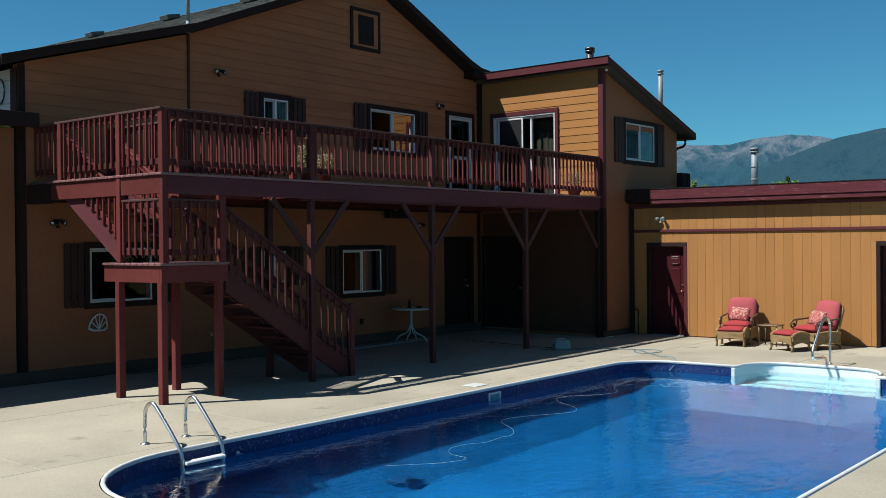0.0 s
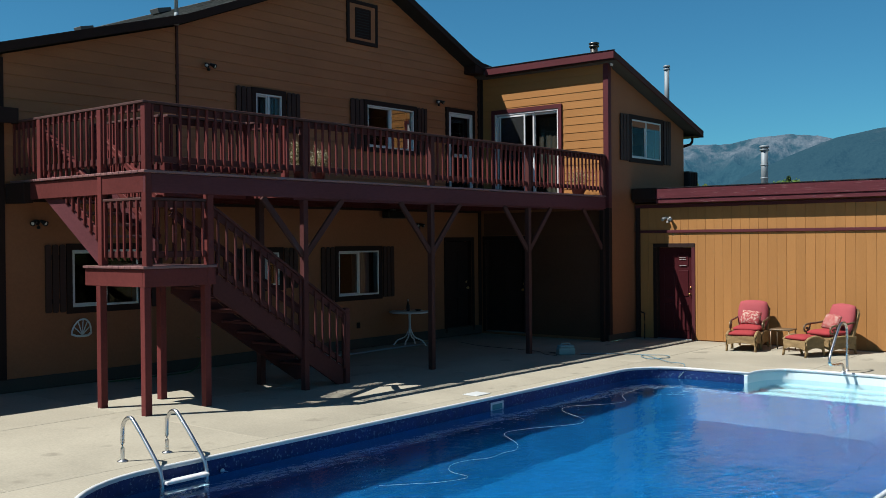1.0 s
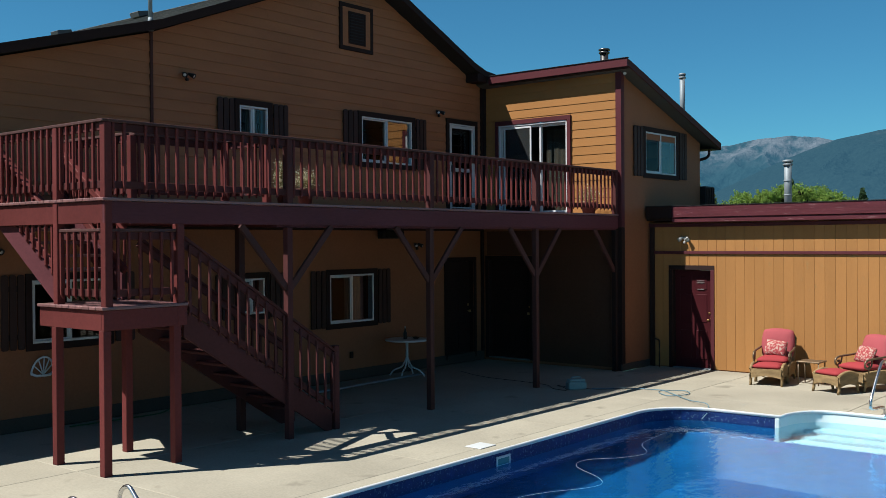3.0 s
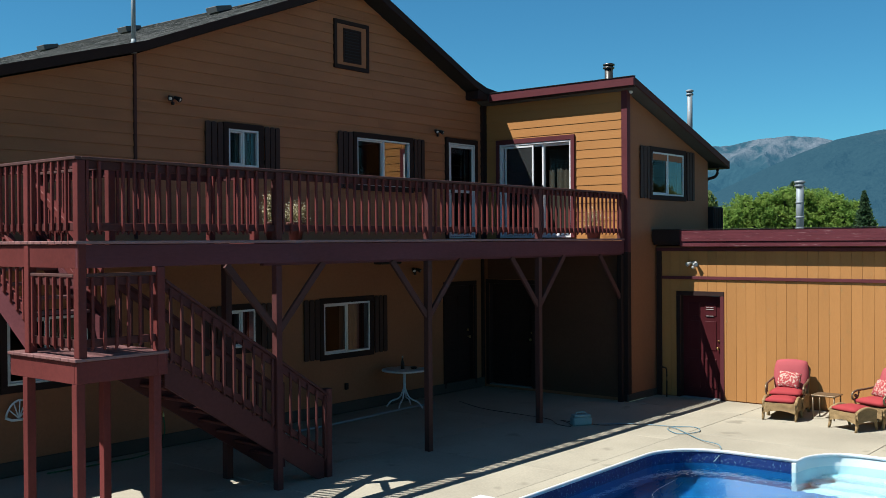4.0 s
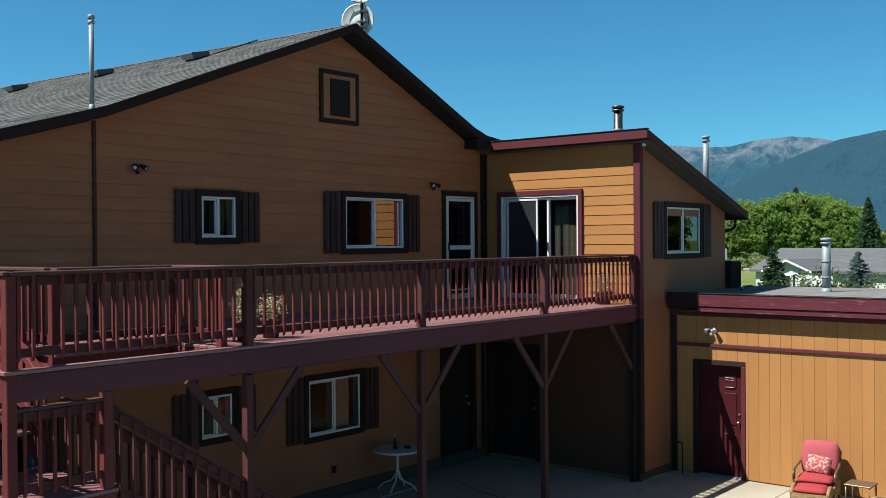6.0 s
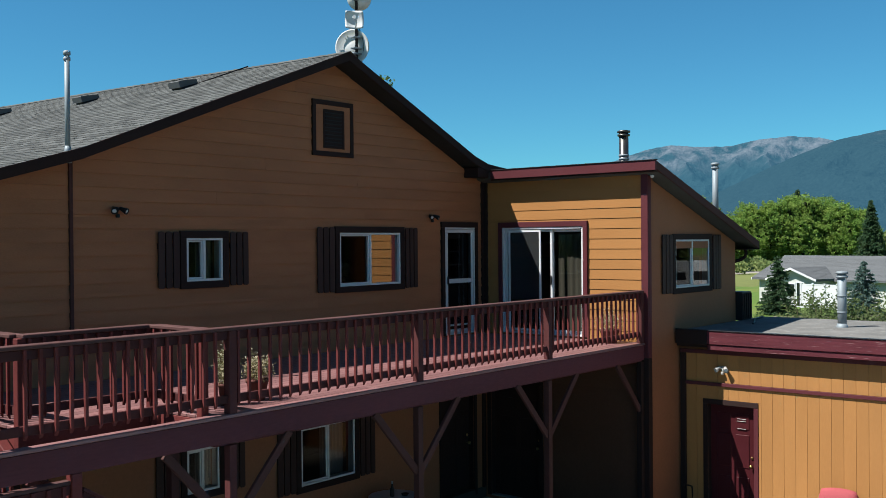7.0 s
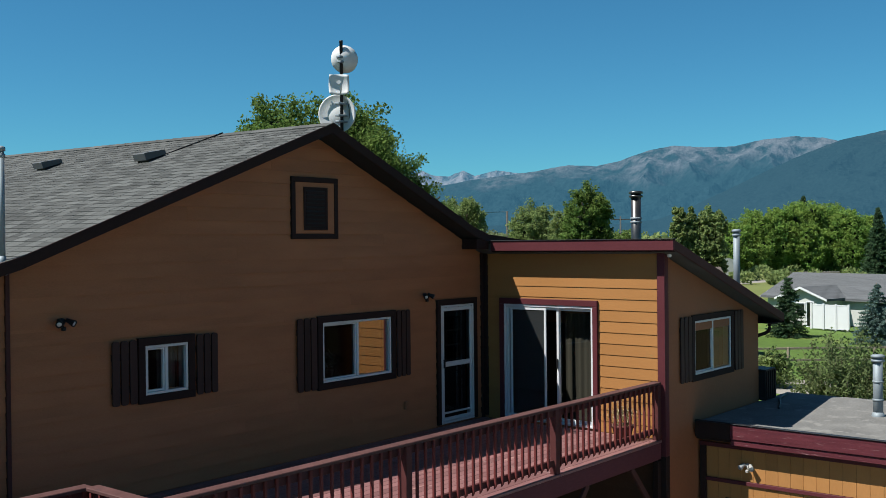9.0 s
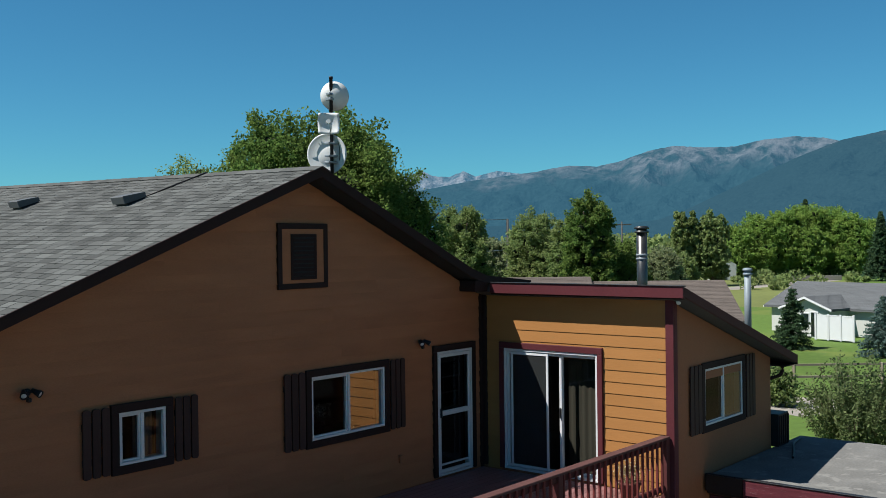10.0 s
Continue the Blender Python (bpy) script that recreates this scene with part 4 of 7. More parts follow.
for px, py in inner_posts + [(-9.05, -3.28)]:
    box("rail_post", stair_rail, REDWOOD, px - 0.045, px + 0.045, py - 0.045, py + 0.045, DECK_Z - 0.2, DECK_Z + RT - 0.037, 0.006)

# landing
landing = thing("stair_landing", "red-stained wooden stair landing on square posts", "landing", at=(-11.05, -2.9, 0))
y = DY0 - 0.02
while y < -2.15:
    box("deck_board", landing, DECKWOOD, -11.62, -10.46, y, y + w_board, LZ - 0.036, LZ, 0.005)
    y += w_board + gap
box("rim_board", landing, REDWOOD, -11.59, -10.47, DY0, DY0 + 0.045, LZ - 0.27, LZ - 0.04)
box("rim_board", landing, REDWOOD, -11.59, -11.545, DY0 + 0.046, -2.06, LZ - 0.27, LZ - 0.04)
box("rim_board", landing, REDWOOD, -11.54, -10.47, -2.105, -2.06, LZ - 0.27, LZ - 0.04)
box("rim_board", landing, REDWOOD, -10.52, -10.478, DY0 + 0.046, -2.11, LZ - 0.27, LZ - 0.04)
for px, py in ((-11.54, -2.38), (-11.54, -3.40), (-10.60, -2.38), (-10.60, -3.40)):
    box("post", landing, REDWOOD, px - 0.05, px + 0.05, py - 0.05, py + 0.05, 0.0, LZ - 0.27, 0.005)
LR = 2.81 - LZ
lp = [(-11.52, -3.40), (-11.52, -2.42), (-10.55, -3.40)]
rail_run(landing, (-11.52, -3.35, LZ), (-11.52, -2.46, LZ), (-1, 0, 0), LR, lp, cap=0.09)
rail_run(landing, (-11.47, -3.40, LZ), (-10.6, -3.40, LZ), (0, -1, 0), LR, lp, cap=0.09)
box("rail_post", landing, REDWOOD, -10.60, -10.50, -3.467, -3.36, LZ - 0.27, DECK_Z - 0.29, 0.006)


def stair_flight(name, label, start, run, rise_z, steps, across, width, rail_sides, bottom_post, rail_h=0.93, foot=0.16, wood=REDWOOD):
    """start: top nosing; run: horizontal direction with length, down to the foot."""
    start, run, across = Vector(start), Vector(run), Vector(across)
    st = thing(name, label, "stairs", at=start + run + Vector((0, 0, -rise_z)))
    down = run + Vector((0, 0, -rise_z))
    e = run.normalized()
    tread = run / steps
    for s in (0.0, width):
        o = across * (s if s == 0 else s - 0.045) + across * 0.022
        k = rise_z / run.length
        zf, end = start.z - rise_z - foot, 0.97 * run.length
        cut = min((start.z - 0.28 - zf) / k, end)
        side = [(0, start.z + 0.05), (0, start.z - 0.28), (cut, max(zf, start.z - 0.28 - k * cut)), (end, zf), (end, start.z + 0.05 - k * end)]
        side = [q for n, q in enumerate(side) if q != side[n - 1]]
        bm = bmesh.new()
        if abs(e.x) > 0.5:
            prism(bm, [(start.x + e.x * q, z) for q, z in side], start.y + o.y - 0.021, start.y + o.y + 0.021, "y")
        else:
            prism(bm, [(start.y + e.y * q, z) for q, z in side], start.x + o.x - 0.021, start.x + o.x + 0.021, "x")
        part("stringer", bm, RIMWOOD if wood is REDWOOD else wood, st)
    for k in range(1, steps):
        p = start + tread * k + Vector((0, 0, -rise_z * k / steps)) - tread * 0.5 + across * width / 2
        a = across * (width / 2 - 0.05)
        for q in (-0.07, 0.075):
            bar("tread", st, DECKWOOD if wood is REDWOOD else wood, p - a + e * q + Vector((0, 0, -0.02)), p + a + e * q + Vector((0, 0, -0.02)), 0.135, 0.036)
    for s in rail_sides:
        o = across * (0.02 if s == 0 else width - 0.02)
        outv = -across if s == 0 else across
        up = Vector((0, 0, 1))
        a, b = start + o + up * rail_h, start + down + o + up * rail_h
        bar("handrail", st, wood, a, b, 0.10, 0.036, 0.006)
        bar("top_rail", st, wood, a - up * 0.07 + outv * 0.0, b - up * 0.07, 0.036, 0.088)
        bar("bottom_rail", st, wood, a - up * (rail_h - 0.13), b - up * (rail_h - 0.13), 0.036, 0.085)
        n = round(run.length / 0.15)
        me = baluster_mesh(rail_h - 0.07, wood)
        turn = math.degrees(math.atan2(outv.y, outv.x)) + 90
        for k in range(n):
            q = start + o + down * ((k + 0.5) / n) + outv * 0.037 + up * 0.02
            put("baluster", me, st, Matrix.Translation(q) @ pose(0, 0, 0, 0, 0, turn))
        if bottom_post:
            f = start + down + o
            box("newel_post", st, wood, f.x - 0.05, f.x + 0.05, f.y - 0.05, f.y + 0.05, 0.0, f.z + 1.02, 0.008)
    return st


stair_flight("lower_stairs", "red-stained wooden stairs from the landing to the patio", (-10.47, -3.40, 1.78), (2.55, 0, 0), 1.62, 9, (0, 1, 0), 0.98, (0, 1), True, wood=REDWOOD_SHADE)
stair_flight("upper_stairs", "red-stained wooden stairs from the deck to the landing", (-11.52, -0.85, 3.18), (0, -1.50, 0), 1.01, 6, (1, 0, 0), 0.95, (0, 1), False, 0.72, 0.25)
# ---- mountains ----


def far_mat(name, forest, rock, haze, amount, line, spread, height, grain):
    """Forest and rock, with the blue haze put in as a faint glow: rock breaks out above a ragged line, in streaks down
    the slope.
    """
    m = bpy.data.materials.new(name)
    m.use_nodes = True
    nt, n = m.node_tree, m.node_tree.nodes
    ln = nt.links.new
    b = n["Principled BSDF"]
    tc, sep = n.new("ShaderNodeTexCoord"), n.new("ShaderNodeSeparateXYZ")
    ln(tc.outputs["Object"], sep.inputs[0])

    def noise_at(scale, detail, stretch):
        mp, tx = n.new("ShaderNodeMapping"), n.new("ShaderNodeTexNoise")
        mp.inputs["Scale"].default_value = stretch
        tx.inputs["Scale"].default_value, tx.inputs["Detail"].default_value, tx.inputs["Roughness"].default_value = scale, detail, 0.65
        ln(tc.outputs["Object"], mp.inputs["Vector"])
        ln(mp.outputs[0], tx.inputs["Vector"])
        return tx.outputs["Fac"]

    def calc(op, a, c):
        q = n.new("ShaderNodeMath")
        q.operation = op
        for k, v in enumerate((a, c)):
            if isinstance(v, (int, float)):
                q.inputs[k].default_value = v
            else:
                ln(v, q.inputs[k])
        return q.outputs[0]

    def ramp(v, lo, hi):
        q = n.new("ShaderNodeMapRange")
        q.interpolation_type = "SMOOTHSTEP"
        q.inputs["From Min"].default_value, q.inputs["From Max"].default_value = lo, hi
        ln(v, q.inputs["Value"])
        return q.outputs[0]

    broad, streak, fine = noise_at(0.0028, 3.0, (1, 1, 1)), noise_at(grain, 9.0, (1, 1, 0.35)), noise_at(grain * 5, 6.0, (1, 1, 0.6))
    high = calc("ADD", calc("MULTIPLY", sep.outputs["Z"], 1.0 / height), calc("MULTIPLY", calc("SUBTRACT", broad, 0.5), spread))
    bare = calc("MULTIPLY", ramp(high, line - 0.12, line + 0.16), ramp(streak, 0.36, 0.60))
    mix, tone = n.new("ShaderNodeMix"), n.new("ShaderNodeHueSaturation")
    mix.data_type = "RGBA"
    mix.inputs["A"].default_value, mix.inputs["B"].default_value = (*forest, 1), (*rock, 1)
    ln(bare, mix.inputs["Factor"])
    ln(mix.outputs["Result"], tone.inputs["Color"])
    ln(calc("ADD", calc("MULTIPLY", fine, 1.5), 0.25), tone.inputs["Value"])
    ln(tone.outputs[0], b.inputs["Base Color"])
    bp = n.new("ShaderNodeBump")
    bp.inputs["Strength"].default_value, bp.inputs["Distance"].default_value = 0.7, 40.0
    ln(streak, bp.inputs["Height"])
    ln(bp.outputs[0], b.inputs["Normal"])
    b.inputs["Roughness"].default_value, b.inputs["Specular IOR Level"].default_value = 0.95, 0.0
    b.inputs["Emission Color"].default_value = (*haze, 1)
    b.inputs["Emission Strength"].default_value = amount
    return m


def mountain(name, label, distance, depth, profile, material, seed, rough):
    """A ridge seen from the house: (bearing in degrees, height in metres) pairs give its skyline."""
    noise.seed_set(seed)
    profile = sorted(profile)
    b0, b1 = profile[0][0], profile[-1][0]
    nb, nr = 520, 90
    angs = np.linspace(b0, b1, nb)
    hs = np.interp(angs, [p[0] for p in profile], [p[1] for p in profile])
    verts = []
    for j in range(nr + 1):
        r = j / nr
        for a, h in zip(angs, hs):
            d = distance - depth + depth * r
            x, y = d * math.cos(radians(a)), d * math.sin(radians(a))
            v = Vector((x, y, 0)) / 420.0
            spur = 1 - abs(noise.fractal(v * 1.6, 1.0, 2.0, 3)) * 1.5
            gully = 1 - abs(noise.fractal(v * 6.0 + Vector((7, 3, 0)), 0.8, 2.1, 4)) * 1.6
            z = h * (r ** 1.2) * (1 + rough * (spur - 0.55) * (1 - r) * 3.0)
            z += rough * h * (0.16 * (gully - 0.6) * r * (1.15 - r) + 0.045 * noise.fractal(v * 34, 0.8, 2.0, 3) * r * (1.25 - r))
            verts.append((x, y, max(z, -0.01 * j) - 0.5))
    faces = [(j * nb + i, j * nb + i + 1, (j + 1) * nb + i + 1, (j + 1) * nb + i) for j in range(nr) for i in range(nb - 1)]
    me = mesh_of(name, verts, faces, material)
    return tagged(put(name, me), label, "mountain", kind="structure")


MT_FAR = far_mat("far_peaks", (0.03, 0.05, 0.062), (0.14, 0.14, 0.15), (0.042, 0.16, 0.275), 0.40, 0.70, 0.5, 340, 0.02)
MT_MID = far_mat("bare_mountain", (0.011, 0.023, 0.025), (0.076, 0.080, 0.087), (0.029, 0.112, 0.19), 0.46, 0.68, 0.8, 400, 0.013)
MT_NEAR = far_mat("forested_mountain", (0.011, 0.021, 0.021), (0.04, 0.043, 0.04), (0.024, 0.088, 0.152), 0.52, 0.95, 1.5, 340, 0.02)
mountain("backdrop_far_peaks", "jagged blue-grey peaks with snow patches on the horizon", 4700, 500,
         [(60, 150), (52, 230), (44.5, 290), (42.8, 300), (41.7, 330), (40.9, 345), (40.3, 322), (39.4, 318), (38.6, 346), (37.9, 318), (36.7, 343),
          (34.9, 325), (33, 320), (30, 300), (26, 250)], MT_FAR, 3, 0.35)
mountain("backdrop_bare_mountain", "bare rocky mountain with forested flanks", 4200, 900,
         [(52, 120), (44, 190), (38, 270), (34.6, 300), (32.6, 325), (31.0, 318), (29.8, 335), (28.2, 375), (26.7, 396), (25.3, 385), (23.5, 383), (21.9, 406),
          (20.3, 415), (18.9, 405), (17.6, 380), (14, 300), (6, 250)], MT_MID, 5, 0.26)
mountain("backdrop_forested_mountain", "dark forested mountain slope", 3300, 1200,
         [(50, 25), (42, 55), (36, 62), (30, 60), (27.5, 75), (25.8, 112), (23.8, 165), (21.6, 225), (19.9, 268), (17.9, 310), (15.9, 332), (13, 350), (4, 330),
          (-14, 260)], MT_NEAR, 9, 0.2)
# ---- annex at the left end of the house ----
annex = tagged(box("wall_annex", None, PANEL, -19.0, -11.85, 0.0, 0.2, 0.2, 4.0, bev=0), "ochre wall of a lower wing", "wall", kind="structure")
annex_roof = tagged(box("roof_annex", None, MEMBRANE, -19.2, -11.60, -0.25, 6.0, 4.08, 4.22, 0.01), "flat dark roof of the lower wing", "roof", kind="structure")
box("fascia_board", annex_roof, TRIM_DARK, -19.2, -11.58, -0.29, -0.255, 4.0, 4.23)
PALE = mat("pale_grey_siding", (0.36, 0.36, 0.37), 0.6, 0.12, 1, 20, 0.1)
end_wall = tagged(box("wall_left", None, PALE, -11.75, -11.55, 0.2, BACK - 0.6, 0, 4.95, bev=0), "pale grey siding of the house end", "wall", kind="structure")
for k in range(4):
    box("siding_board", end_wall, PALE, -11.775, -11.752, 0.2, BACK - 0.7, 4.24 + 0.18 * k, 4.415 + 0.18 * k, 0.006)
box("fascia_board", roof_l, FASCIA_RED, LEFT_END - 0.03, LEFT_END - 0.002, FRONT + 0.03, BACK, roof_left(LEFT_END) - 0.16, roof_left(LEFT_END) - 0.02)
bm = bmesh.new()
tube(bm, [(-11.80, 0.55 + 0.17 * math.cos(a), 4.62 + 0.2 * math.sin(a)) for a in [2 * math.pi * k / 24 for k in range(24)]], 0.012, 6, True)
tagged(part("cable_coil", bm, BLACK), "black cable coil hung on the pale siding", "cable")

# gable louvre
louvre = thing("gable_vent", "louvred attic vent in a dark double frame on the gable", "vent", at=(-3.99, -0.03, 6.3))
ring_bars("outer_frame", louvre, TRIM_DARK, -4.47, -3.56, 6.295, 7.185, 0.075, -0.05, -0.0, I4)
box("surround", louvre, SIDING, -4.394, -3.636, -0.042, -0.0, 6.371, 7.109)
ring_bars("inner_frame", louvre, TRIM_DARK, -4.245, -3.775, 6.42, 7.04, 0.045, -0.055, -0.043, I4)
box("backing", louvre, BLACK, -4.20, -3.82, -0.047, -0.043, 6.465, 6.995, 0)
for k in range(9):
    bar("slat", louvre, TRIM_DARK, (-4.199, -0.056, 6.495 + 0.058 * k), (-3.821, -0.056, 6.495 + 0.058 * k), 0.008, 0.04, 0.002)


def floodlight(m, label, mt, angles=(-25, 30)):
    """A twin-head security lamp; local -y is away from the wall."""
    m = m @ Matrix.Scale(0.78, 4)
    f = thing("floodlight", label, "floodlight", "wall floodlights", m=m)
    bm = bmesh.new()
    lathe(bm, [(0.055, 0), (0.055, 0.02), (0.03, 0.03)], 14)
    part("base_plate", bm, mt, f, "", m @ pose(0, 0, 0, 90))
    box("sensor", f, mt, -0.03, 0.03, -0.09, -0.03, -0.13, -0.07, 0.01, "", m)
    bm = bmesh.new()
    tube(bm, [(0, -0.03, 0), (0, -0.05, -0.08)], 0.012, 6)
    part("bracket", bm, mt, f, "", m)
    for s, a in zip((-1, 1), angles):
        bm = bmesh.new()
        tube(bm, [(s * 0.01, -0.03, 0.0), (s * 0.07, -0.06, 0.01)], 0.012, 6)
        part("arm", bm, mt, f, "", m)
        h = m @ Matrix.Translation((s * 0.08, -0.07, 0.01)) @ pose(0, 0, 0, 115, 0, a)
        bm = bmesh.new()
        lathe(bm, [(0.022, -0.05), (0.03, -0.045), (0.035, 0.0), (0.052, 0.07), (0.055, 0.1), (0.048, 0.1), (0.044, 0.085)], 14)
        head = part("lamp_head", bm, mt, f, "", h)
        bm = bmesh.new()
        lathe(bm, [(0.043, 0.075), (0.03, 0.092), (0.008, 0.098)], 14)
        part("lens", bm, WHITE, head, "", h)


for x, z in ((-7.96, 5.36), (-1.59, 5.36)):
    floodlight(Matrix.Translation((x, -0.022, z)), "black twin-head floodlight on the house siding", BLACK)
floodlight(Matrix.Translation((-11.16, 0, 2.55)), "black twin-head floodlight on the lower wall", BLACK, (-60, 20))
floodlight(Matrix.Translation((-2.30, 0, 2.57)), "black twin-head floodlight under the deck", BLACK)
floodlight(Matrix.Translation((SHED_X - 0.017, -4.33, 2.66)) @ TURN_LEFT @ pose(0, 0, 0, 0, 0, 0), "pale grey twin-head floodlight on the shed", GREY_PAINT)
speaker = thing("outdoor_speaker", "black wall-mounted box under the deck", "speaker", at=(-3.17, -0.1, 2.7))
box("case", speaker, BLACK, -3.47, -2.87, -0.22, -0.02, 2.70, 2.86, 0.02)
box("grille", speaker, mat("black_cloth", (0.01, 0.01, 0.01), 0.95, 0.3, 5, 90, 0.2), -3.43, -2.91, -0.235, -0.221, 2.72, 2.84, 0.005)
box("bracket", speaker, METAL, -3.22, -3.12, -0.12, -0.0, 2.861, 2.9, 0.004)
outlet = thing("outlet_box", "brown weatherproof outlet box on the siding", "outlet", at=(-2.08, -0.02, 3.57))
box("cover", outlet, SIDING, -2.12, -2.04, -0.055, -0.012, 3.57, 3.69, 0.008)
outlet = thing("outlet_box", "small outlet box on the lower wall", "outlet", at=(-4.2, 0, 0.45))
box("cover", outlet, TRIM_DARK, -4.24, -4.16, -0.04, 0.0, 0.42, 0.54, 0.008)
# shell ornament
orn = thing("wall_ornament", "white metal openwork shell ornament hung on the wall", "ornament", at=(-10.46, -0.02, 0.76))
bm = bmesh.new()
arch = [(-10.46 + 0.165 * math.cos(a), -0.03 - 0.06 * math.sin(a), 0.80 + 0.23 * math.sin(a)) for a in [math.pi * k / 14 for k in range(15)]]
tube(bm, arch, 0.014, 6)
tube(bm, [(-10.63, -0.03, 0.80), (-10.56, -0.06, 0.765), (-10.46, -0.07, 0.76), (-10.36, -0.06, 0.765), (-10.29, -0.03, 0.80)], 0.02, 6)
part("rim", bm, WHITE, orn)
for k in range(5):
    a = math.pi * (k + 1) / 6
    bm = bmesh.new()
    tube(bm, [(-10.46, -0.06, 0.78), (-10.46 + 0.16 * math.cos(a), -0.03 - 0.06 * math.sin(a), 0.80 + 0.22 * math.sin(a))], 0.009, 6)
    part("rib", bm, WHITE, orn)

# ---- roof fittings ----


def pipe(name, label, category, x, y, z0, z1, r, mt, rings=(), cap=True):
    p = thing(name, label, category, at=(x, y, z0))
    bm = bmesh.new()
    lathe(bm, [(r, z0 - 0.12), (r, z1)], 18, (x, y, 0))
    part("pipe", bm, mt, p)
    bm = bmesh.new()
    lathe(bm, [(r * 1.45, z0 - 0.14), (r * 1.35, z0 + 0.01), (r * 1.04, z0 + 0.07)], 18, (x, y, 0))
    part("flashing", bm, METAL, p)
    for z in rings:
        bm = bmesh.new()
        lathe(bm, [(r * 1.02, z), (r * 1.14, z + 0.008), (r * 1.14, z + 0.03), (r * 1.02, z + 0.038)], 18, (x, y, 0))
        part("clamp_ring", bm, METAL, p)
    if cap:
        bm = bmesh.new()
        lathe(bm, [(r * 1.05, z1 - 0.09), (r * 1.35, z1 - 0.085), (r * 1.35, z1 - 0.05), (r * 1.05, z1 - 0.045)], 18, (x, y, 0))
        part("cap_collar", bm, mt, p)
        bm = bmesh.new()
        lathe(bm, [(r * 1.0, z1 - 0.02), (r * 1.4, z1 - 0.015), (r * 1.4, z1 + 0.02), (r * 0.9, z1 + 0.035), (r * 0.2, z1 + 0.04)], 18, (x, y, 0))
        part("rain_cap", bm, mt, p)
    return p


DARK_STEEL = mat("dark_stainless_flue", (0.10, 0.10, 0.098), 0.36, 0.3, 3, 30, 0.06, metal=0.85)
pipe("chimney", "dark steel chimney flue on the lean-to roof", "chimney", 2.82, -1.48, ext_roof(2.82), 7.12, 0.095, DARK_STEEL, (6.55, 6.62))
pipe("vent_pipe", "galvanised vent pipe on the lean-to roof", "vent pipe", 3.12, -3.32, ext_roof(3.12), 6.37, 0.058, METAL)
pipe("vent_pipe", "galvanised vent pipe on the flat shed roof", "vent pipe", 3.18, -5.7, 3.30, 4.28, 0.078, METAL, (3.55, 3.85))
pipe("vent_mast", "thin galvanised vent pipe at the roof edge", "vent pipe", -8.74, -0.22, roof_left(-8.74), 7.27, 0.032, METAL)
VENT_PAINT = mat("grey_vent_paint", (0.09, 0.095, 0.10), 0.5, 0.15, 4, 40, 0.05)
for y in (2.4, 5.4, 8.7):
    x = -5.1
    z = roof_left(x) + RISE * (y - FRONT)
    m = Matrix.Translation((x, y, z)) @ pose(0, 0, 0, 0, -21.6, 0)
    v = thing("roof_vent", "low grey box vent on the shingle roof", "roof vent", "roof vents", m=m)
    box("flange", v, SHINGLE, -0.18, 0.21, -0.18, 0.18, 0.006, 0.014, 0.003, "", m)
    bm = bmesh.new()
    prism(bm, [(-0.19, 0.05), (0.15, 0.03), (0.18, 0.03), (0.18, 0.10), (-0.175, 0.16), (-0.19, 0.152)], -0.155, 0.155)
    part("hood", bm, VENT_PAINT, v, "", m)
    box("louvre", v, BLACK, -0.15, 0.16, -0.14, 0.14, 0.012, 0.045, 0.004, "", m)

# dish mast
DISH = mat("white_dish_enamel", (0.5, 0.52, 0.53), 0.4, 0.05, 3, 30, 0.02)
AX, AY = -3.3, 0.12
mast = thing("antenna_mast", "black pole with three white dishes at the roof ridge", "antenna", at=(AX, AY, roof_right(AX)))
bm = bmesh.new()
lathe(bm, [(0.026, roof_right(AX) - 0.05), (0.026, 9.26), (0.03, 9.261), (0.03, 9.29)], 12, (AX, AY, 0))
part("pole", bm, BLACK, mast)


def facing(center, yaw, tilt=0):
    """Local z points out of the dish: yaw from straight at the pool side."""
    return Matrix.Translation(center) @ pose(0, 0, 0, 90 + tilt, 0, yaw)


m = facing((AX + 0.12, AY + 0.04, 9.03), 150, -5)
bm = bmesh.new()
lathe(bm, [(0.03, -0.14), (0.10, -0.12), (0.16, -0.08), (0.20, -0.02), (0.212, 0.03), (0.205, 0.05), (0.12, 0.06), (0.01, 0.062)], 28)
dish = part("dish", bm, DISH, mast, "white round radome dish", m)
box("clamp", mast, METAL, AX - 0.07, AX + 0.05, AY - 0.04, AY + 0.04, 9.02, 9.06, 0.008)
box("clamp", mast, METAL, AX - 0.05, AX + 0.07, AY - 0.04, AY + 0.06, 8.95, 8.99, 0.008)
m = facing((AX - 0.10, AY - 0.05, 8.60), -45, -6)
bm = bmesh.new()
g = 8
vs = [[bm.verts.new((0.155 * u * (1 - 0.07 * v * v), 0.155 * v * (1 - 0.07 * u * u), 0.07 * (u * u + v * v) * 0.5)) for u in [2 * i / g - 1 for i in range(g + 1)]]
      for v in [2 * j / g - 1 for j in range(g + 1)]]
for j in range(g):
    for i in range(g):
        bm.faces.new((vs[j][i], vs[j][i + 1], vs[j + 1][i + 1], vs[j + 1][i])).smooth = True
ex = bmesh.ops.extrude_face_region(bm, geom=bm.faces[:])
bmesh.ops.translate(bm, vec=(0, 0, -0.012), verts=[q for q in ex["geom"] if isinstance(q, bmesh.types.BMVert)])
bmesh.ops.recalc_face_normals(bm, faces=bm.faces[:])
panel = part("square_dish", bm, DISH, mast, "white square dish with feed", m)
bm = bmesh.new()
tube(bm, smooth_path([(0.02, -0.14, 0.07), (0.03, -0.06, 0.15), (0.0, 0.0, 0.16)], 5), 0.014, 8)
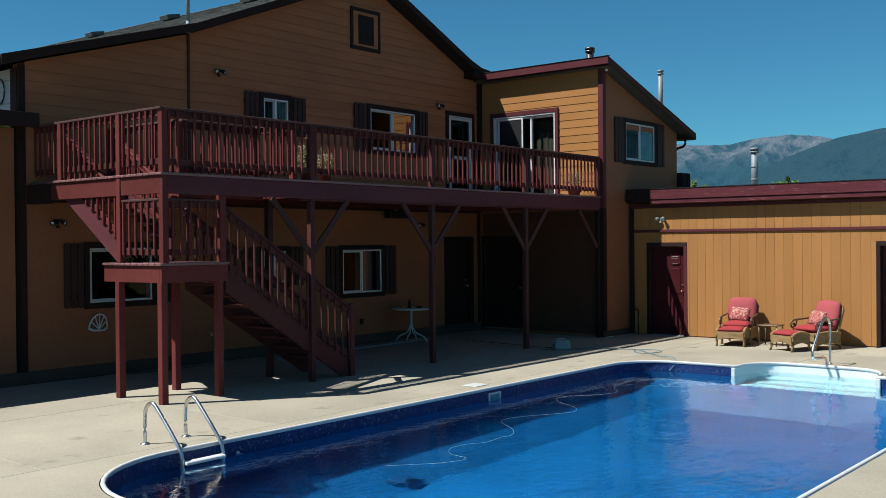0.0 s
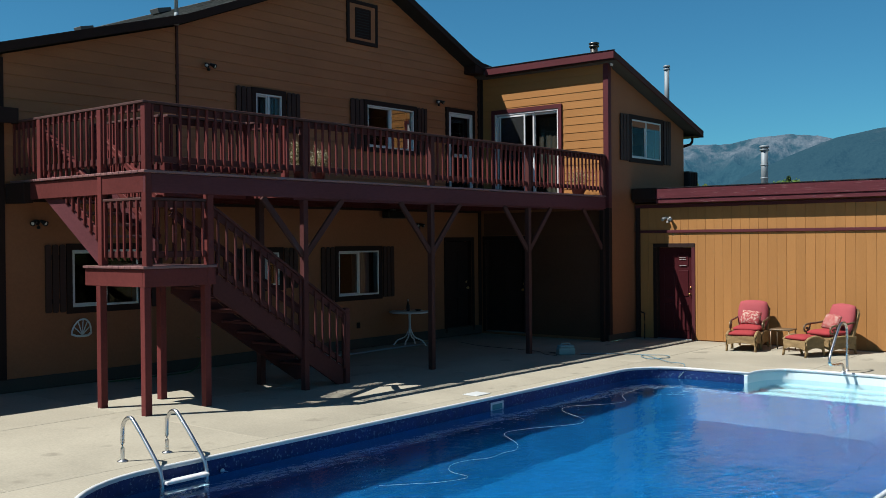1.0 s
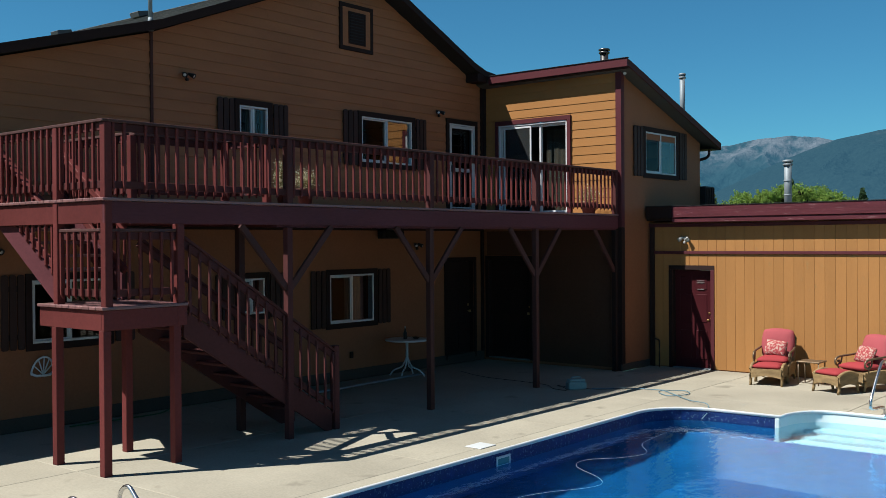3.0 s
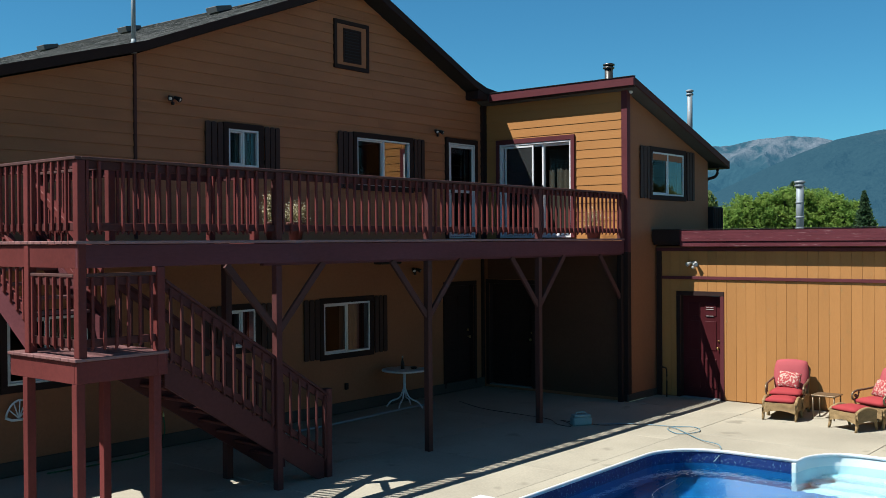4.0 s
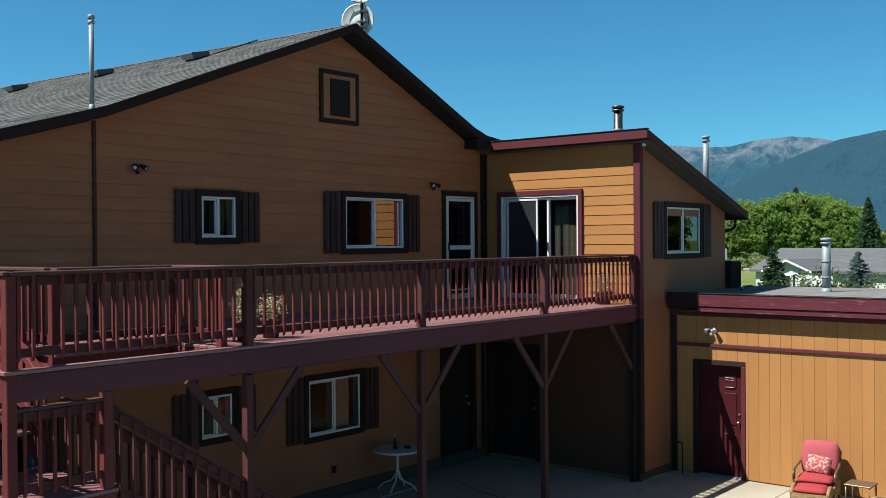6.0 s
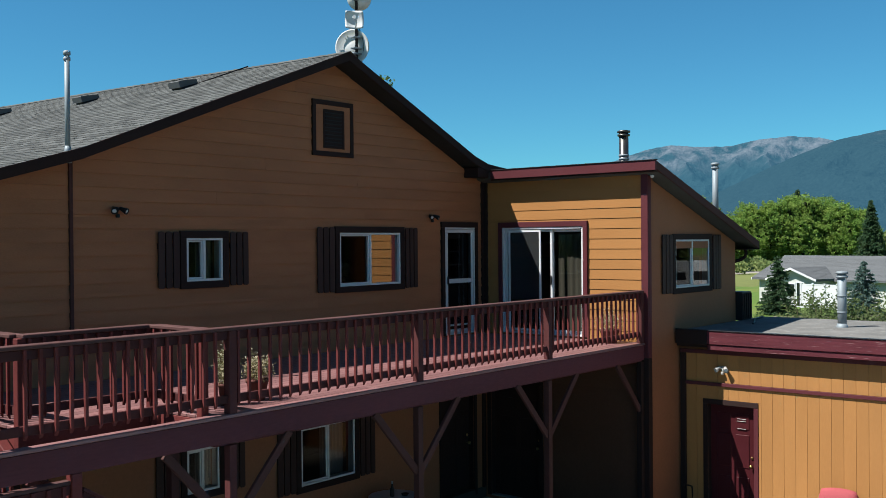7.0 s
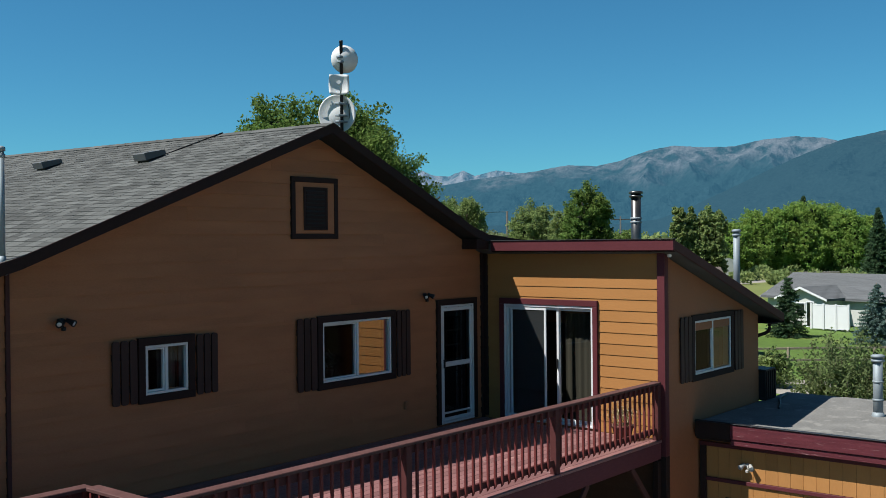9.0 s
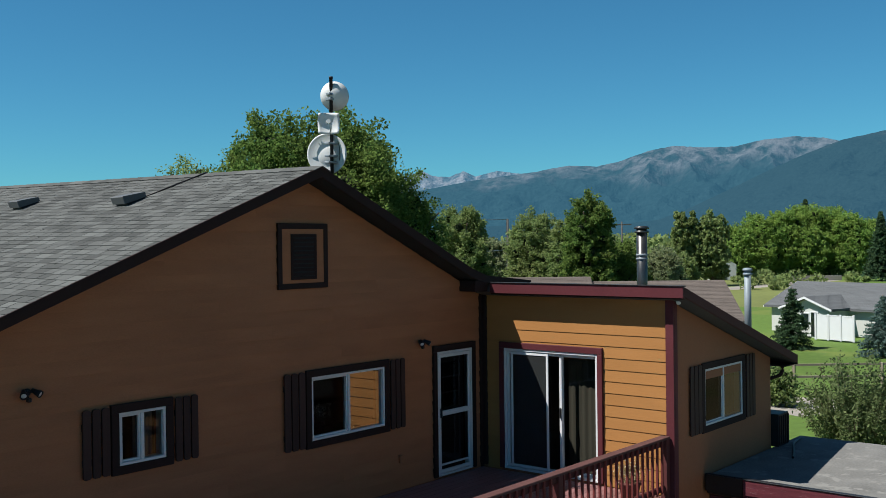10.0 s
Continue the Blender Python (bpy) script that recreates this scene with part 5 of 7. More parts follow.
lathe(bm, [(0.03, 0.13), (0.035, 0.15), (0.03, 0.18)], 12)
part("feed", bm, DISH, panel, "", m)
m = facing((AX + 0.05, AY + 0.12, 8.19), -62, 0)
bm = bmesh.new()
lathe(bm, [(0.02, -0.10), (0.15, -0.09), (0.17, -0.02), (0.27, 0.05), (0.295, 0.07), (0.295, 0.085), (0.275, 0.085), (0.17, 0.02), (0.15, 0.035), (0.01, 0.04)], 32)
big = part("large_dish", bm, DISH, mast, "large white dish with a round drum", m)
for z in (8.05, 8.14, 8.32):
    box("clamp", mast, METAL, AX - 0.10, AX + 0.08, AY - 0.05, AY + 0.05, z, z + 0.03, 0.006)
bm = bmesh.new()
tube(bm, smooth_path([(AX + 0.03, AY - 0.03, 8.5), (AX + 0.09, AY - 0.06, 8.3), (AX + 0.10, AY - 0.05, 8.05), (AX + 0.04, AY - 0.03, 7.8)], 6), 0.006, 6)
part("cable", bm, BLACK, mast)

bm = bmesh.new()
tube(bm, [(RIDGE_X - 0.02, 2.1, RIDGE_Z + 0.07), (-4.6, 2.25, roof_left(-4.6) + 0.065), (-5.0, 2.35, roof_left(-5.0) + 0.06)], 0.012, 6)
tagged(part("roof_cable", bm, BLACK), "black cable lying over the shingle roof ridge", "cable")
# gutter elbow and spout at the low corner of the lean-to roof
spout = thing("downspout", "dark downspout at the corner of the lean-to", "downspout", at=(3.66, EXT_Y, 3.35))
bm = bmesh.new()
tube(bm, smooth_path([(3.85, -3.62, 4.70), (3.85, -3.62, 4.60), (3.80, -3.58, 4.52), (3.69, -3.45, 4.46), (3.66, -3.35, 4.36), (3.66, -3.35, 3.32)], 5), 0.032, 8)
part("pipe", bm, TRIM_DARK, spout)
meter = thing("vent_box", "dark slatted box on the shed roof beside the house corner", "utility box", at=(3.9, -3.6, 3.30))
box("case", meter, BLACK, 3.66, 4.12, -3.62, -3.1, 3.30, 3.86, 0.01)
for k in range(5):
    box("slat", meter, TRIM_DARK, 3.67 + 0.095 * k, 3.73 + 0.095 * k, -3.635, -3.622, 3.33, 3.83, 0.004)
bm = bmesh.new()
tube(bm, smooth_path([(4.6, -3.66, 3.315), (4.2, -3.72, 3.32), (3.85, -3.80, 3.33), (3.4, -3.98, 3.315), (2.9, -4.15, 3.315)], 6), 0.02, 6)
tagged(part("roof_cable", bm, BLACK), "black cable lying on the flat shed roof", "cable")
cam_w = thing("security_camera", "small white security camera under the eave corner", "camera", at=(0.05, -3.6, 5.95))
bm = bmesh.new()
lathe(bm, [(0.03, 0), (0.035, -0.03), (0.035, -0.08), (0.02, -0.1)], 12, (0.03, -3.58, 6.06))
part("housing", bm, WHITE, cam_w)

# ---- pool fittings ----
ladder = thing("pool_ladder", "steel pool ladder with white treads at the pool edge", "ladder", at=(-13.0, -5.9, 0))
for x in (-13.26, -12.73):
    bm = bmesh.new()
    tube(bm, smooth_path([(x, -5.53, 0.0), (x, -5.53, 0.28), (x, -5.56, 0.40), (x, -5.66, 0.46), (x, -5.77, 0.40), (x, -6.12, 0.06), (x, -6.19, -0.06), (x, -6.2, -0.2), (x, -6.2, -1.1)], 6), 0.021, 10)
    part("side_rail", bm, STEEL, ladder)
    bm = bmesh.new()
    lathe(bm, [(0.055, 0.0), (0.055, 0.008), (0.03, 0.02)], 16, (x, -5.53, 0.0))
    part("escutcheon", bm, STEEL, ladder)
for z in (-0.12, -0.40, -0.68):
    box("tread", ladder, WHITE, -13.25, -12.74, -6.27, -6.17, z - 0.02, z + 0.015, 0.008, "white plastic tread")
grab = thing("pool_handrail", "curved steel handrail at the pool steps", "handrail", at=(-2.1, -9.15, 0))
bm = bmesh.new()
tube(bm, smooth_path([(-2.0, -9.14, 0.0), (-2.0, -9.14, 0.62), (-2.03, -9.14, 0.74), (-2.15, -9.14, 0.81), (-2.38, -9.14, 0.76), (-2.75, -9.14, 0.42), (-2.86, -9.14, 0.27),
                      (-2.78, -9.14, 0.18), (-2.3, -9.14, 0.14), (-2.2, -9.14, 0.09), (-2.18, -9.14, 0.0)], 6), 0.022, 10)
part("rail", bm, STEEL, grab)
for x in (-2.0, -2.18):
    bm = bmesh.new()
    lathe(bm, [(0.05, 0), (0.05, 0.008), (0.03, 0.018)], 14, (x, -9.14, 0.0))
    part("escutcheon", bm, STEEL, grab)
skim = thing("pool_skimmer", "white square skimmer mouth in the pool wall", "skimmer", at=(-7.62, -6.08, -0.2))
ring_bars("frame", skim, COPING, -7.77, -7.47, -0.27, -0.07, 0.03, 6.083, 6.10, pose(0, 0, 0, 0, 0, 0) @ Matrix.Diagonal((1, -1, 1, 1)))
box("mouth", skim, mat("teal_plastic", (0.05, 0.2, 0.22), 0.5, 0.1, 4, 30, 0.02), -7.74, -7.50, -6.092, -6.084, -0.24, -0.10, 0)
lid = thing("skimmer_lid", "white square skimmer lid set in the patio", "skimmer lid", at=(-7.62, -5.75, 0))
box("plate", lid, COPING, -7.78, -7.46, -5.86, -5.60, 0.001, 0.012, 0.004)
inlet = thing("pool_inlet", "white return fitting on the pool wall", "pool fitting", at=(-12.45, -6.1, -0.2))
bm = bmesh.new()
lathe(bm, [(0.034, 0), (0.034, 0.014), (0.014, 0.02), (0.014, 0.07), (0.007, 0.07)], 12)
part("eyeball", bm, WHITE, inlet, "", Matrix.Translation((-12.45, -6.085, -0.17)) @ pose(0, 0, 0, 100, 0, 20))
# floating hose on the water
HOSE = mat("white_hose", (0.34, 0.38, 0.4), 0.5, 0.05, 3, 30, 0.02)
BLUE_HOSE = mat("pale_blue_hose", (0.11, 0.19, 0.235), 0.45, 0.1, 3, 30, 0.02)
bm = bmesh.new()
tube(bm, smooth_path([(-4.67, -6.80, WATER_Z), (-5.48, -6.90, WATER_Z), (-5.99, -7.23, WATER_Z), (-6.41, -7.13, WATER_Z), (-6.84, -6.83, WATER_Z), (-7.23, -6.93, WATER_Z), (-7.61, -7.49, WATER_Z), (-7.97, -7.63, WATER_Z), (-8.59, -7.32, WATER_Z), (-9.05, -7.26, WATER_Z), (-9.44, -7.72, WATER_Z), (-9.74, -7.92, WATER_Z), (-9.93, -7.91, WATER_Z), (-10.28, -7.94, WATER_Z), (-10.48, -7.84, WATER_Z), (-10.77, -7.82, WATER_Z), (-11.02, -8.00, WATER_Z), (-11.11, -8.30, WATER_Z), (-11.41, -8.23, WATER_Z), (-11.64, -8.06, WATER_Z), (-11.91, -7.83, WATER_Z)], 6), 0.002, 5)
tagged(part("pool_hose", bm, HOSE), "thin white hose floating on the pool water", "hose")
# cleaner on the pool floor, and a dark tube for its cord's shadow
DEEP_BLUE = mat("deep_blue", (0.005, 0.055, 0.145), 0.5, 0.1, 4, 30, 0.02)
robot = thing("pool_cleaner", "dark pool cleaner on the pool floor under water", "pool cleaner", at=(-10.93, -7.17, -1.9))
mrob = Matrix.Translation((-10.93, -7.17, -1.9)) @ pose(0, 0, 0, 12, 0, 25)
box("body", robot, DEEP_BLUE, -0.13, 0.13, -0.12, 0.12, 0.02, 0.12, 0.04, "", mrob)
for sx in (-0.12, 0.12):
    box("track", robot, DEEP_BLUE, sx - 0.03, sx + 0.03, -0.13, 0.13, 0.0, 0.09, 0.025, "", mrob)
bm = bmesh.new()
tube(bm, smooth_path([(-5.2, -7.75, -2.09), (-6.35, -8.09, -2.09), (-7.49, -8.55, -2.09)] + [(-7.21, -8.15, -2.09), (-8.5, -8.9, -2.09), (-9.59, -9.53, -2.09)], 7), 0.007, 6)
tagged(part("floating_cable", bm, DEEP_BLUE), "dark tube for the cleaner cable's shadow on the pool floor", "cable")
bm = bmesh.new()
tube(bm, smooth_path([(-2.51, -4.3, 0.015), (-2.1, -4.8, 0.015), (-1.93, -5.4, 0.015), (-1.78, -5.74, 0.015), (-2.1, -5.95, 0.015), (-2.45, -5.77, 0.015), (-2.2, -5.45, 0.015), (-2.05, -5.5, 0.02),
                      (-2.7, -6.25, 0.02), (-3.05, -6.72, 0.05), (-3.2, -6.8, -0.05), (-3.3, -6.75, WATER_Z + 0.01)], 7), 0.0075, 6)
tagged(part("supply_hose", bm, BLUE_HOSE), "pale blue hose from the patio over the pool edge", "hose")
cleaner = thing("pool_power_unit", "small pale teal pool cleaner power box on the patio", "power unit", at=(-2.67, -4.1, 0))
TEAL = mat("pale_teal_plastic", (0.17, 0.26, 0.27), 0.45, 0.08, 4, 30, 0.03)
mt_ = Matrix.Translation((-2.67, -4.08, 0)) @ pose(0, 0, 0, 0, 0, -35)
box("case", cleaner, TEAL, -0.17, 0.17, -0.09, 0.09, 0.0, 0.14, 0.02, "", mt_)
box("lid", cleaner, TEAL, -0.15, 0.15, -0.08, 0.08, 0.141, 0.185, 0.025, "", mt_)
bm = bmesh.new()
tube(bm, smooth_path([(-0.09, 0, 0.18), (-0.07, 0, 0.215), (0.07, 0, 0.215), (0.09, 0, 0.18)], 5), 0.012, 6)
part("handle", bm, TEAL, cleaner, "", mt_)
bm = bmesh.new()
tube(bm, smooth_path([(-2.0, -0.9, 0.012), (-2.4, -1.8, 0.012), (-2.5, -2.8, 0.012), (-2.6, -3.4, 0.012), (-2.9, -3.75, 0.012), (-2.95, -4.05, 0.012), (-2.7, -3.85, 0.012), (-2.55, -3.6, 0.012), (-2.62, -4.0, 0.012)], 7), 0.005, 6)
tagged(part("extension_cable", bm, BLACK), "black power cord across the patio", "cord")
bm = bmesh.new()
tube(bm, smooth_path([(-2.55, -4.2, 0.012), (-2.5, -4.45, 0.012), (-2.2, -4.7, 0.012), (-2.1, -4.85, 0.012)], 7), 0.005, 6)
tagged(part("extension_cable", bm, BLACK), "black cable beside the power box", "cord")
bm = bmesh.new()
tube(bm, [(-7.2, -0.75, 0.03), (-5.27, -0.80, 0.03), (-3.6, -0.70, 0.03), (-2.5, -0.68, 0.03)], 0.022, 8)
tagged(part("pool_pole", bm, METAL), "long aluminium pool pole lying by the wall", "pole")
faucet = thing("garden_tap", "garden tap with green hose on the lower wall", "tap", at=(-8.2, 0, 0.5))
bm = bmesh.new()
tube(bm, smooth_path([(-8.2, 0.0, 0.55), (-8.2, -0.08, 0.55), (-8.2, -0.10, 0.49)], 5), 0.016, 8)
part("spout", bm, BRASS, faucet)
bm = bmesh.new()
tube(bm, smooth_path([(-8.2, -0.10, 0.49), (-8.22, -0.13, 0.2), (-8.6, -0.3, 0.02), (-9.4, -0.35, 0.02), (-10.2, -0.3, 0.02)], 7), 0.011, 6)
part("hose", bm, mat("green_hose", (0.03, 0.09, 0.04), 0.5, 0.1, 4, 30, 0.02), faucet)
stand = thing("standpipe", "thin iron standpipe beside the shed wall", "pipe", at=(0.95, -3.85, 0))
bm = bmesh.new()
tube(bm, smooth_path([(0.98, -3.82, 0.0), (0.98, -3.82, 0.5), (0.95, -3.80, 0.58), (0.88, -3.72, 0.6)], 5), 0.014, 8)
part("pipe", bm, TRIM_DARK, stand)

# ---- patio table ----
table = thing("patio_table", "round white metal patio table under the deck", "table", at=(-3.2, -0.55, 0))
bm = bmesh.new()
lathe(bm, [(0.40, 0.70), (0.425, 0.705), (0.43, 0.72), (0.425, 0.735), (0.40, 0.738), (0.0, 0.738)][:5] + [(0.02, 0.738)], 32, (-3.2, -0.55, 0))
part("tabletop", bm, WHITE, table)
bm = bmesh.new()
lathe(bm, [(0.03, 0.30), (0.025, 0.5), (0.03, 0.699), (0.09, 0.70)], 12, (-3.2, -0.55, 0))
part("column", bm, WHITE, table)
for k in range(4):
    a = math.pi / 2 * k + 0.4
    c, s = math.cos(a), math.sin(a)
    bm = bmesh.new()
    tube(bm, smooth_path([(-3.2 + 0.02 * c, -0.55 + 0.02 * s, 0.36), (-3.2 + 0.10 * c, -0.55 + 0.10 * s, 0.20), (-3.2 + 0.27 * c, -0.55 + 0.27 * s, 0.12), (-3.2 + 0.36 * c, -0.55 + 0.36 * s, 0.012)], 5), 0.015, 8)
    part("leg", bm, WHITE, table)
bottle = thing("bottle", "dark glass bottle with a pale label on the table", "bottle", at=(-3.25, -0.55, 0.738))
bm = bmesh.new()
lathe(bm, [(0.034, 0.739), (0.036, 0.745), (0.036, 0.86), (0.015, 0.91), (0.013, 0.96)], 14, (-3.25, -0.55, 0))
part("body", bm, BLACK, bottle)
bm = bmesh.new()
lathe(bm, [(0.015, 0.945), (0.015, 0.985), (0.008, 0.986)], 12, (-3.25, -0.55, 0))
part("cap", bm, GREY_PAINT, bottle)
tray = thing("ashtray", "small dark dish on the table", "dish", at=(-3.08, -0.68, 0.738))
bm = bmesh.new()
lathe(bm, [(0.05, 0.739), (0.065, 0.775), (0.055, 0.775), (0.045, 0.752), (0.01, 0.75)], 14, (-3.08, -0.68, 0))
part("bowl", bm, BLACK, tray)

# ---- lounge chairs ----
WICKER = mat("brown_wicker", (0.24, 0.165, 0.082), 0.65, 0.3, 6, 90, 0.8, stretch=(1, 1, 2.5), bump_dist=0.02)
RED_CLOTH = mat("red_outdoor_cloth", (0.26, 0.035, 0.040), 0.85, 0.1, 3, 120, 0.2)
PINK_CLOTH = mat("pinkish_red_cloth", (0.28, 0.062, 0.072), 0.85, 0.1, 3, 120, 0.2)
PILLOW = mat("red_and_white_print", (0.27, 0.05, 0.055), 0.9, 0.1, 2, 60, 0.1, stain=(0.38, 0.27, 0.23), stain_at=0.5)
PILLOW.node_tree.nodes["Noise Texture.002"].inputs["Detail"].default_value = 1.0
PILLOW.node_tree.nodes["Noise Texture.002"].inputs["Scale"].default_value = 26.0
IRON = mat("bronze_iron", (0.16, 0.12, 0.08), 0.4, 0.2, 5, 40, 0.1, metal=0.6)


def cushion(name, parent, mt, w, d, h, m, crown=0.025, puff=0.045):
    """A rounded, slightly crowned pad, w x d x h, with its base at z = 0."""
    bm = bmesh.new()
    g = 8
    for top in (1, 0):
        grid = []
        for j in range(g + 1):
            row = []
            for i in range(g + 1):
                u, v = 2 * i / g - 1, 2 * j / g - 1
                e = max(abs(u), abs(v)) ** 6
                z = h * (0.5 + (0.5 - 0.32 * e + crown * (1 - u * u) * (1 - v * v) / h) * (1 if top else -1)) if top else h * (0.5 - 0.5 * (1 - 0.64 * e))
                k = 1 - puff * (abs(u) * abs(v)) ** 2
                row.append(bm.verts.new((u * w / 2 * k, v * d / 2 * k, z)))
            grid.append(row)
        for j in range(g):
            for i in range(g):
                q = (grid[j][i], grid[j][i + 1], grid[j + 1][i + 1], grid[j + 1][i])
                bm.faces.new(q if top else q[::-1]).smooth = True
        rim = [grid[0][i] for i in range(g)] + [grid[j][g] for j in range(g)] + [grid[g][g - i] for i in range(g)] + [grid[g - j][0] for j in range(g)]
        if top:
            first = rim
    for i in range(len(rim)):
        j = (i + 1) % len(rim)
        bm.faces.new((rim[i], rim[j], first[j], first[i])).smooth = True
    bmesh.ops.recalc_face_normals(bm, faces=bm.faces[:])
    return part(name, bm, mt, parent, "", m)


def curved_apron(u0, u1, z0, z1, y0, y1, rise):
    """A panel whose lower edge is arched."""
    bm = bmesh.new()
    pts = [(u0, z1), (u0, z0)] + [(u0 + (u1 - u0) * k / 8, z0 + rise * math.sin(math.pi * k / 8)) for k in range(1, 8)] + [(u1, z0), (u1, z1)]
    prism(bm, pts, y0, y1)
    return bm


def leg_mesh(h):
    bm = bmesh.new()
    tube(bm, [(0, -0.025, 0), (0, 0.0, 0.08), (0, 0.012, 0.2), (0, 0.0, h)], 0.024, 8, taper=0.034)
    return bm


def saddle_panel(u0, u1, z0, z1, t, rise, hump):
    """A woven side with an arched lower edge and a humped, rolled top."""
    bm = bmesh.new()
    n = 10
    low = [(u0 + (u1 - u0) * k / n, z0 + rise * math.sin(math.pi * k / n)) for k in range(n + 1)]
    top = [(u0 + (u1 - u0) * k / n, z1 + hump * math.sin(math.pi * k / n) ** 0.8) for k in range(n, -1, -1)]
    prism(bm, low + top, -t / 2, t / 2)
    tube(bm, [(u, 0, z) for u, z in top], t * 0.75, 8)
    return bm


def lounge_chair(m, group, label, mo):
    """Local -y is the front of the chair."""
    c = thing("lounge_chair", label, "lounge chair", group, m=m)
    for s in (-1, 1):
        part("side_panel", saddle_panel(-0.34, 0.38, 0.09, 0.34, 0.04, 0.05, 0.03), WICKER, c, "", m @ Matrix.Translation((s * 0.315, 0.02, 0)) @ pose(0, 0, 0, 0, 0, 90))
        for y in (-0.33, 0.38):
            part("leg", leg_mesh(0.37), WICKER, c, "", m @ Matrix.Translation((s * 0.315, y, 0)) @ pose(0, 0, 0, 0, 0, 0 if y < 0 else 180))
        bm = bmesh.new()
        tube(bm, smooth_path([(s * 0.33, 0.36, 0.66), (s * 0.35, 0.05, 0.63), (s * 0.35, -0.26, 0.61), (s * 0.35, -0.36, 0.55), (s * 0.35, -0.34, 0.46), (s * 0.35, -0.26, 0.46), (s * 0.35, -0.26, 0.53), (s * 0.35, -0.30, 0.52)], 6), 0.021, 8)
        part("armrest", bm, IRON, c, "bronze scrolled armrest", m)
        bm = bmesh.new()
        tube(bm, smooth_path([(s * 0.33, -0.24, 0.34), (s * 0.36, -0.28, 0.42), (s * 0.36, -0.20, 0.50), (s * 0.35, -0.18, 0.61)], 5), 0.015, 8)
        part("arm_support", bm, IRON, c, "", m)
    part("apron", curved_apron(-0.30, 0.30, 0.12, 0.36, -0.36, -0.31, 0.05), WICKER, c, "", m)
    part("back_apron", curved_apron(-0.30, 0.30, 0.12, 0.40, 0.36, 0.40, 0.05), WICKER, c, "", m)
    box("seat", c, WICKER, -0.30, 0.30, -0.32, 0.38, 0.34, 0.375, 0.01, "", m)
    tilt = m @ Matrix.Translation((0, 0.30, 0.36)) @ pose(0, 0, 0, -18)
    bm = bmesh.new()
    prism(bm, [(-0.33, 0.0), (0.33, 0.0), (0.345, 0.52), (0.29, 0.61), (0.12, 0.65), (-0.12, 0.65), (-0.29, 0.61), (-0.345, 0.52)], 0.0, 0.055)
    part("backrest", bm, WICKER, c, "", tilt)
    cushion("seat_cushion", c, RED_CLOTH, 0.60, 0.66, 0.13, m @ Matrix.Translation((0, -0.03, 0.372)))
    cushion("back_cushion", c, PINK_CLOTH, 0.66, 0.64, 0.14, tilt @ Matrix.Translation((0, 0.0, 0.36)) @ pose(0, 0, 0, 90), 0.03, 0.13)
    pm = m @ Matrix.Translation((0.02, 0.08, 0.64)) @ pose(0, 0, 0, 62, 4, -6)
    p = cushion("throw_pillow", None, PILLOW, 0.43, 0.33, 0.10, pm, 0.03, 0.04)
    tagged(p, "red and white patterned throw pillow on the chair", "pillow", "throw pillows")
    o = thing("ottoman", "brown wicker ottoman with a red cushion before the chair", "ottoman", "wicker ottomans", m=mo)
    for s in (-1, 1):
        part("side_panel", saddle_panel(-0.24, 0.24, 0.13, 0.33, 0.045, 0.05, 0.075), WICKER, o, "", mo @ Matrix.Translation((s * 0.30, 0, 0)) @ pose(0, 0, 0, 0, 0, 90))
        part("apron", curved_apron(-0.29, 0.29, 0.14, 0.33, -0.02, 0.02, 0.05), WICKER, o, "", mo @ Matrix.Translation((0, s * 0.24, 0)))
        for y in (-0.24, 0.24):
            part("leg", leg_mesh(0.35), WICKER, o, "", mo @ Matrix.Translation((s * 0.30, y, 0)) @ pose(0, 0, 0, 0, 0, 0 if y < 0 else 180))
    box("seat", o, WICKER, -0.28, 0.28, -0.22, 0.22, 0.29, 0.32, 0.008, "", mo)
    cushion("cushion", o, RED_CLOTH, 0.55, 0.50, 0.10, mo @ Matrix.Translation((0, 0, 0.318)))


SIZE = Matrix.Scale(0.91, 4)
lounge_chair(Matrix.Translation((0.50, -6.44, 0)) @ pose(0, 0, 0, 0, 0, -80) @ SIZE, "wicker lounge chairs", "brown wicker lounge chair with red cushions by the shed",
             Matrix.Translation((-0.05, -6.54, 0)) @ pose(0, 0, 0, 0, 0, -80) @ SIZE)
lounge_chair(Matrix.Translation((0.34, -8.08, 0)) @ pose(0, 0, 0, 0, 0, -114) @ SIZE, "wicker lounge chairs", "brown wicker lounge chair with red cushions, turned towards the house",
             Matrix.Translation((-0.27, -7.80, 0)) @ pose(0, 0, 0, 0, 0, -114) @ SIZE)
side = thing("side_table", "small bronze metal side table between the chairs", "side table", at=(0.45, -7.15, 0))
box("tabletop", side, IRON, 0.22, 0.62, -7.36, -6.94, 0.40, 0.425, 0.012)
for sx, sy in ((0.25, -7.33), (0.25, -6.97), (0.59, -7.33), (0.59, -6.97)):
    bm = bmesh.new()
    tube(bm, [(sx, sy, 0.0), (sx, sy, 0.40)], 0.012, 8)
    part("leg", bm, IRON, side)

# ---- potted plants on the deck ----
LEAF_POT = leaf_mat("potted_plant_leaf", (0.085, 0.08, 0.038), 0.5)
FLOWER = leaf_mat("pale_yellow_flower", (0.26, 0.24, 0.17), 0.4)
TERRA = mat("red_clay_pot", (0.09, 0.035, 0.03), 0.7, 0.15, 4, 30, 0.1)


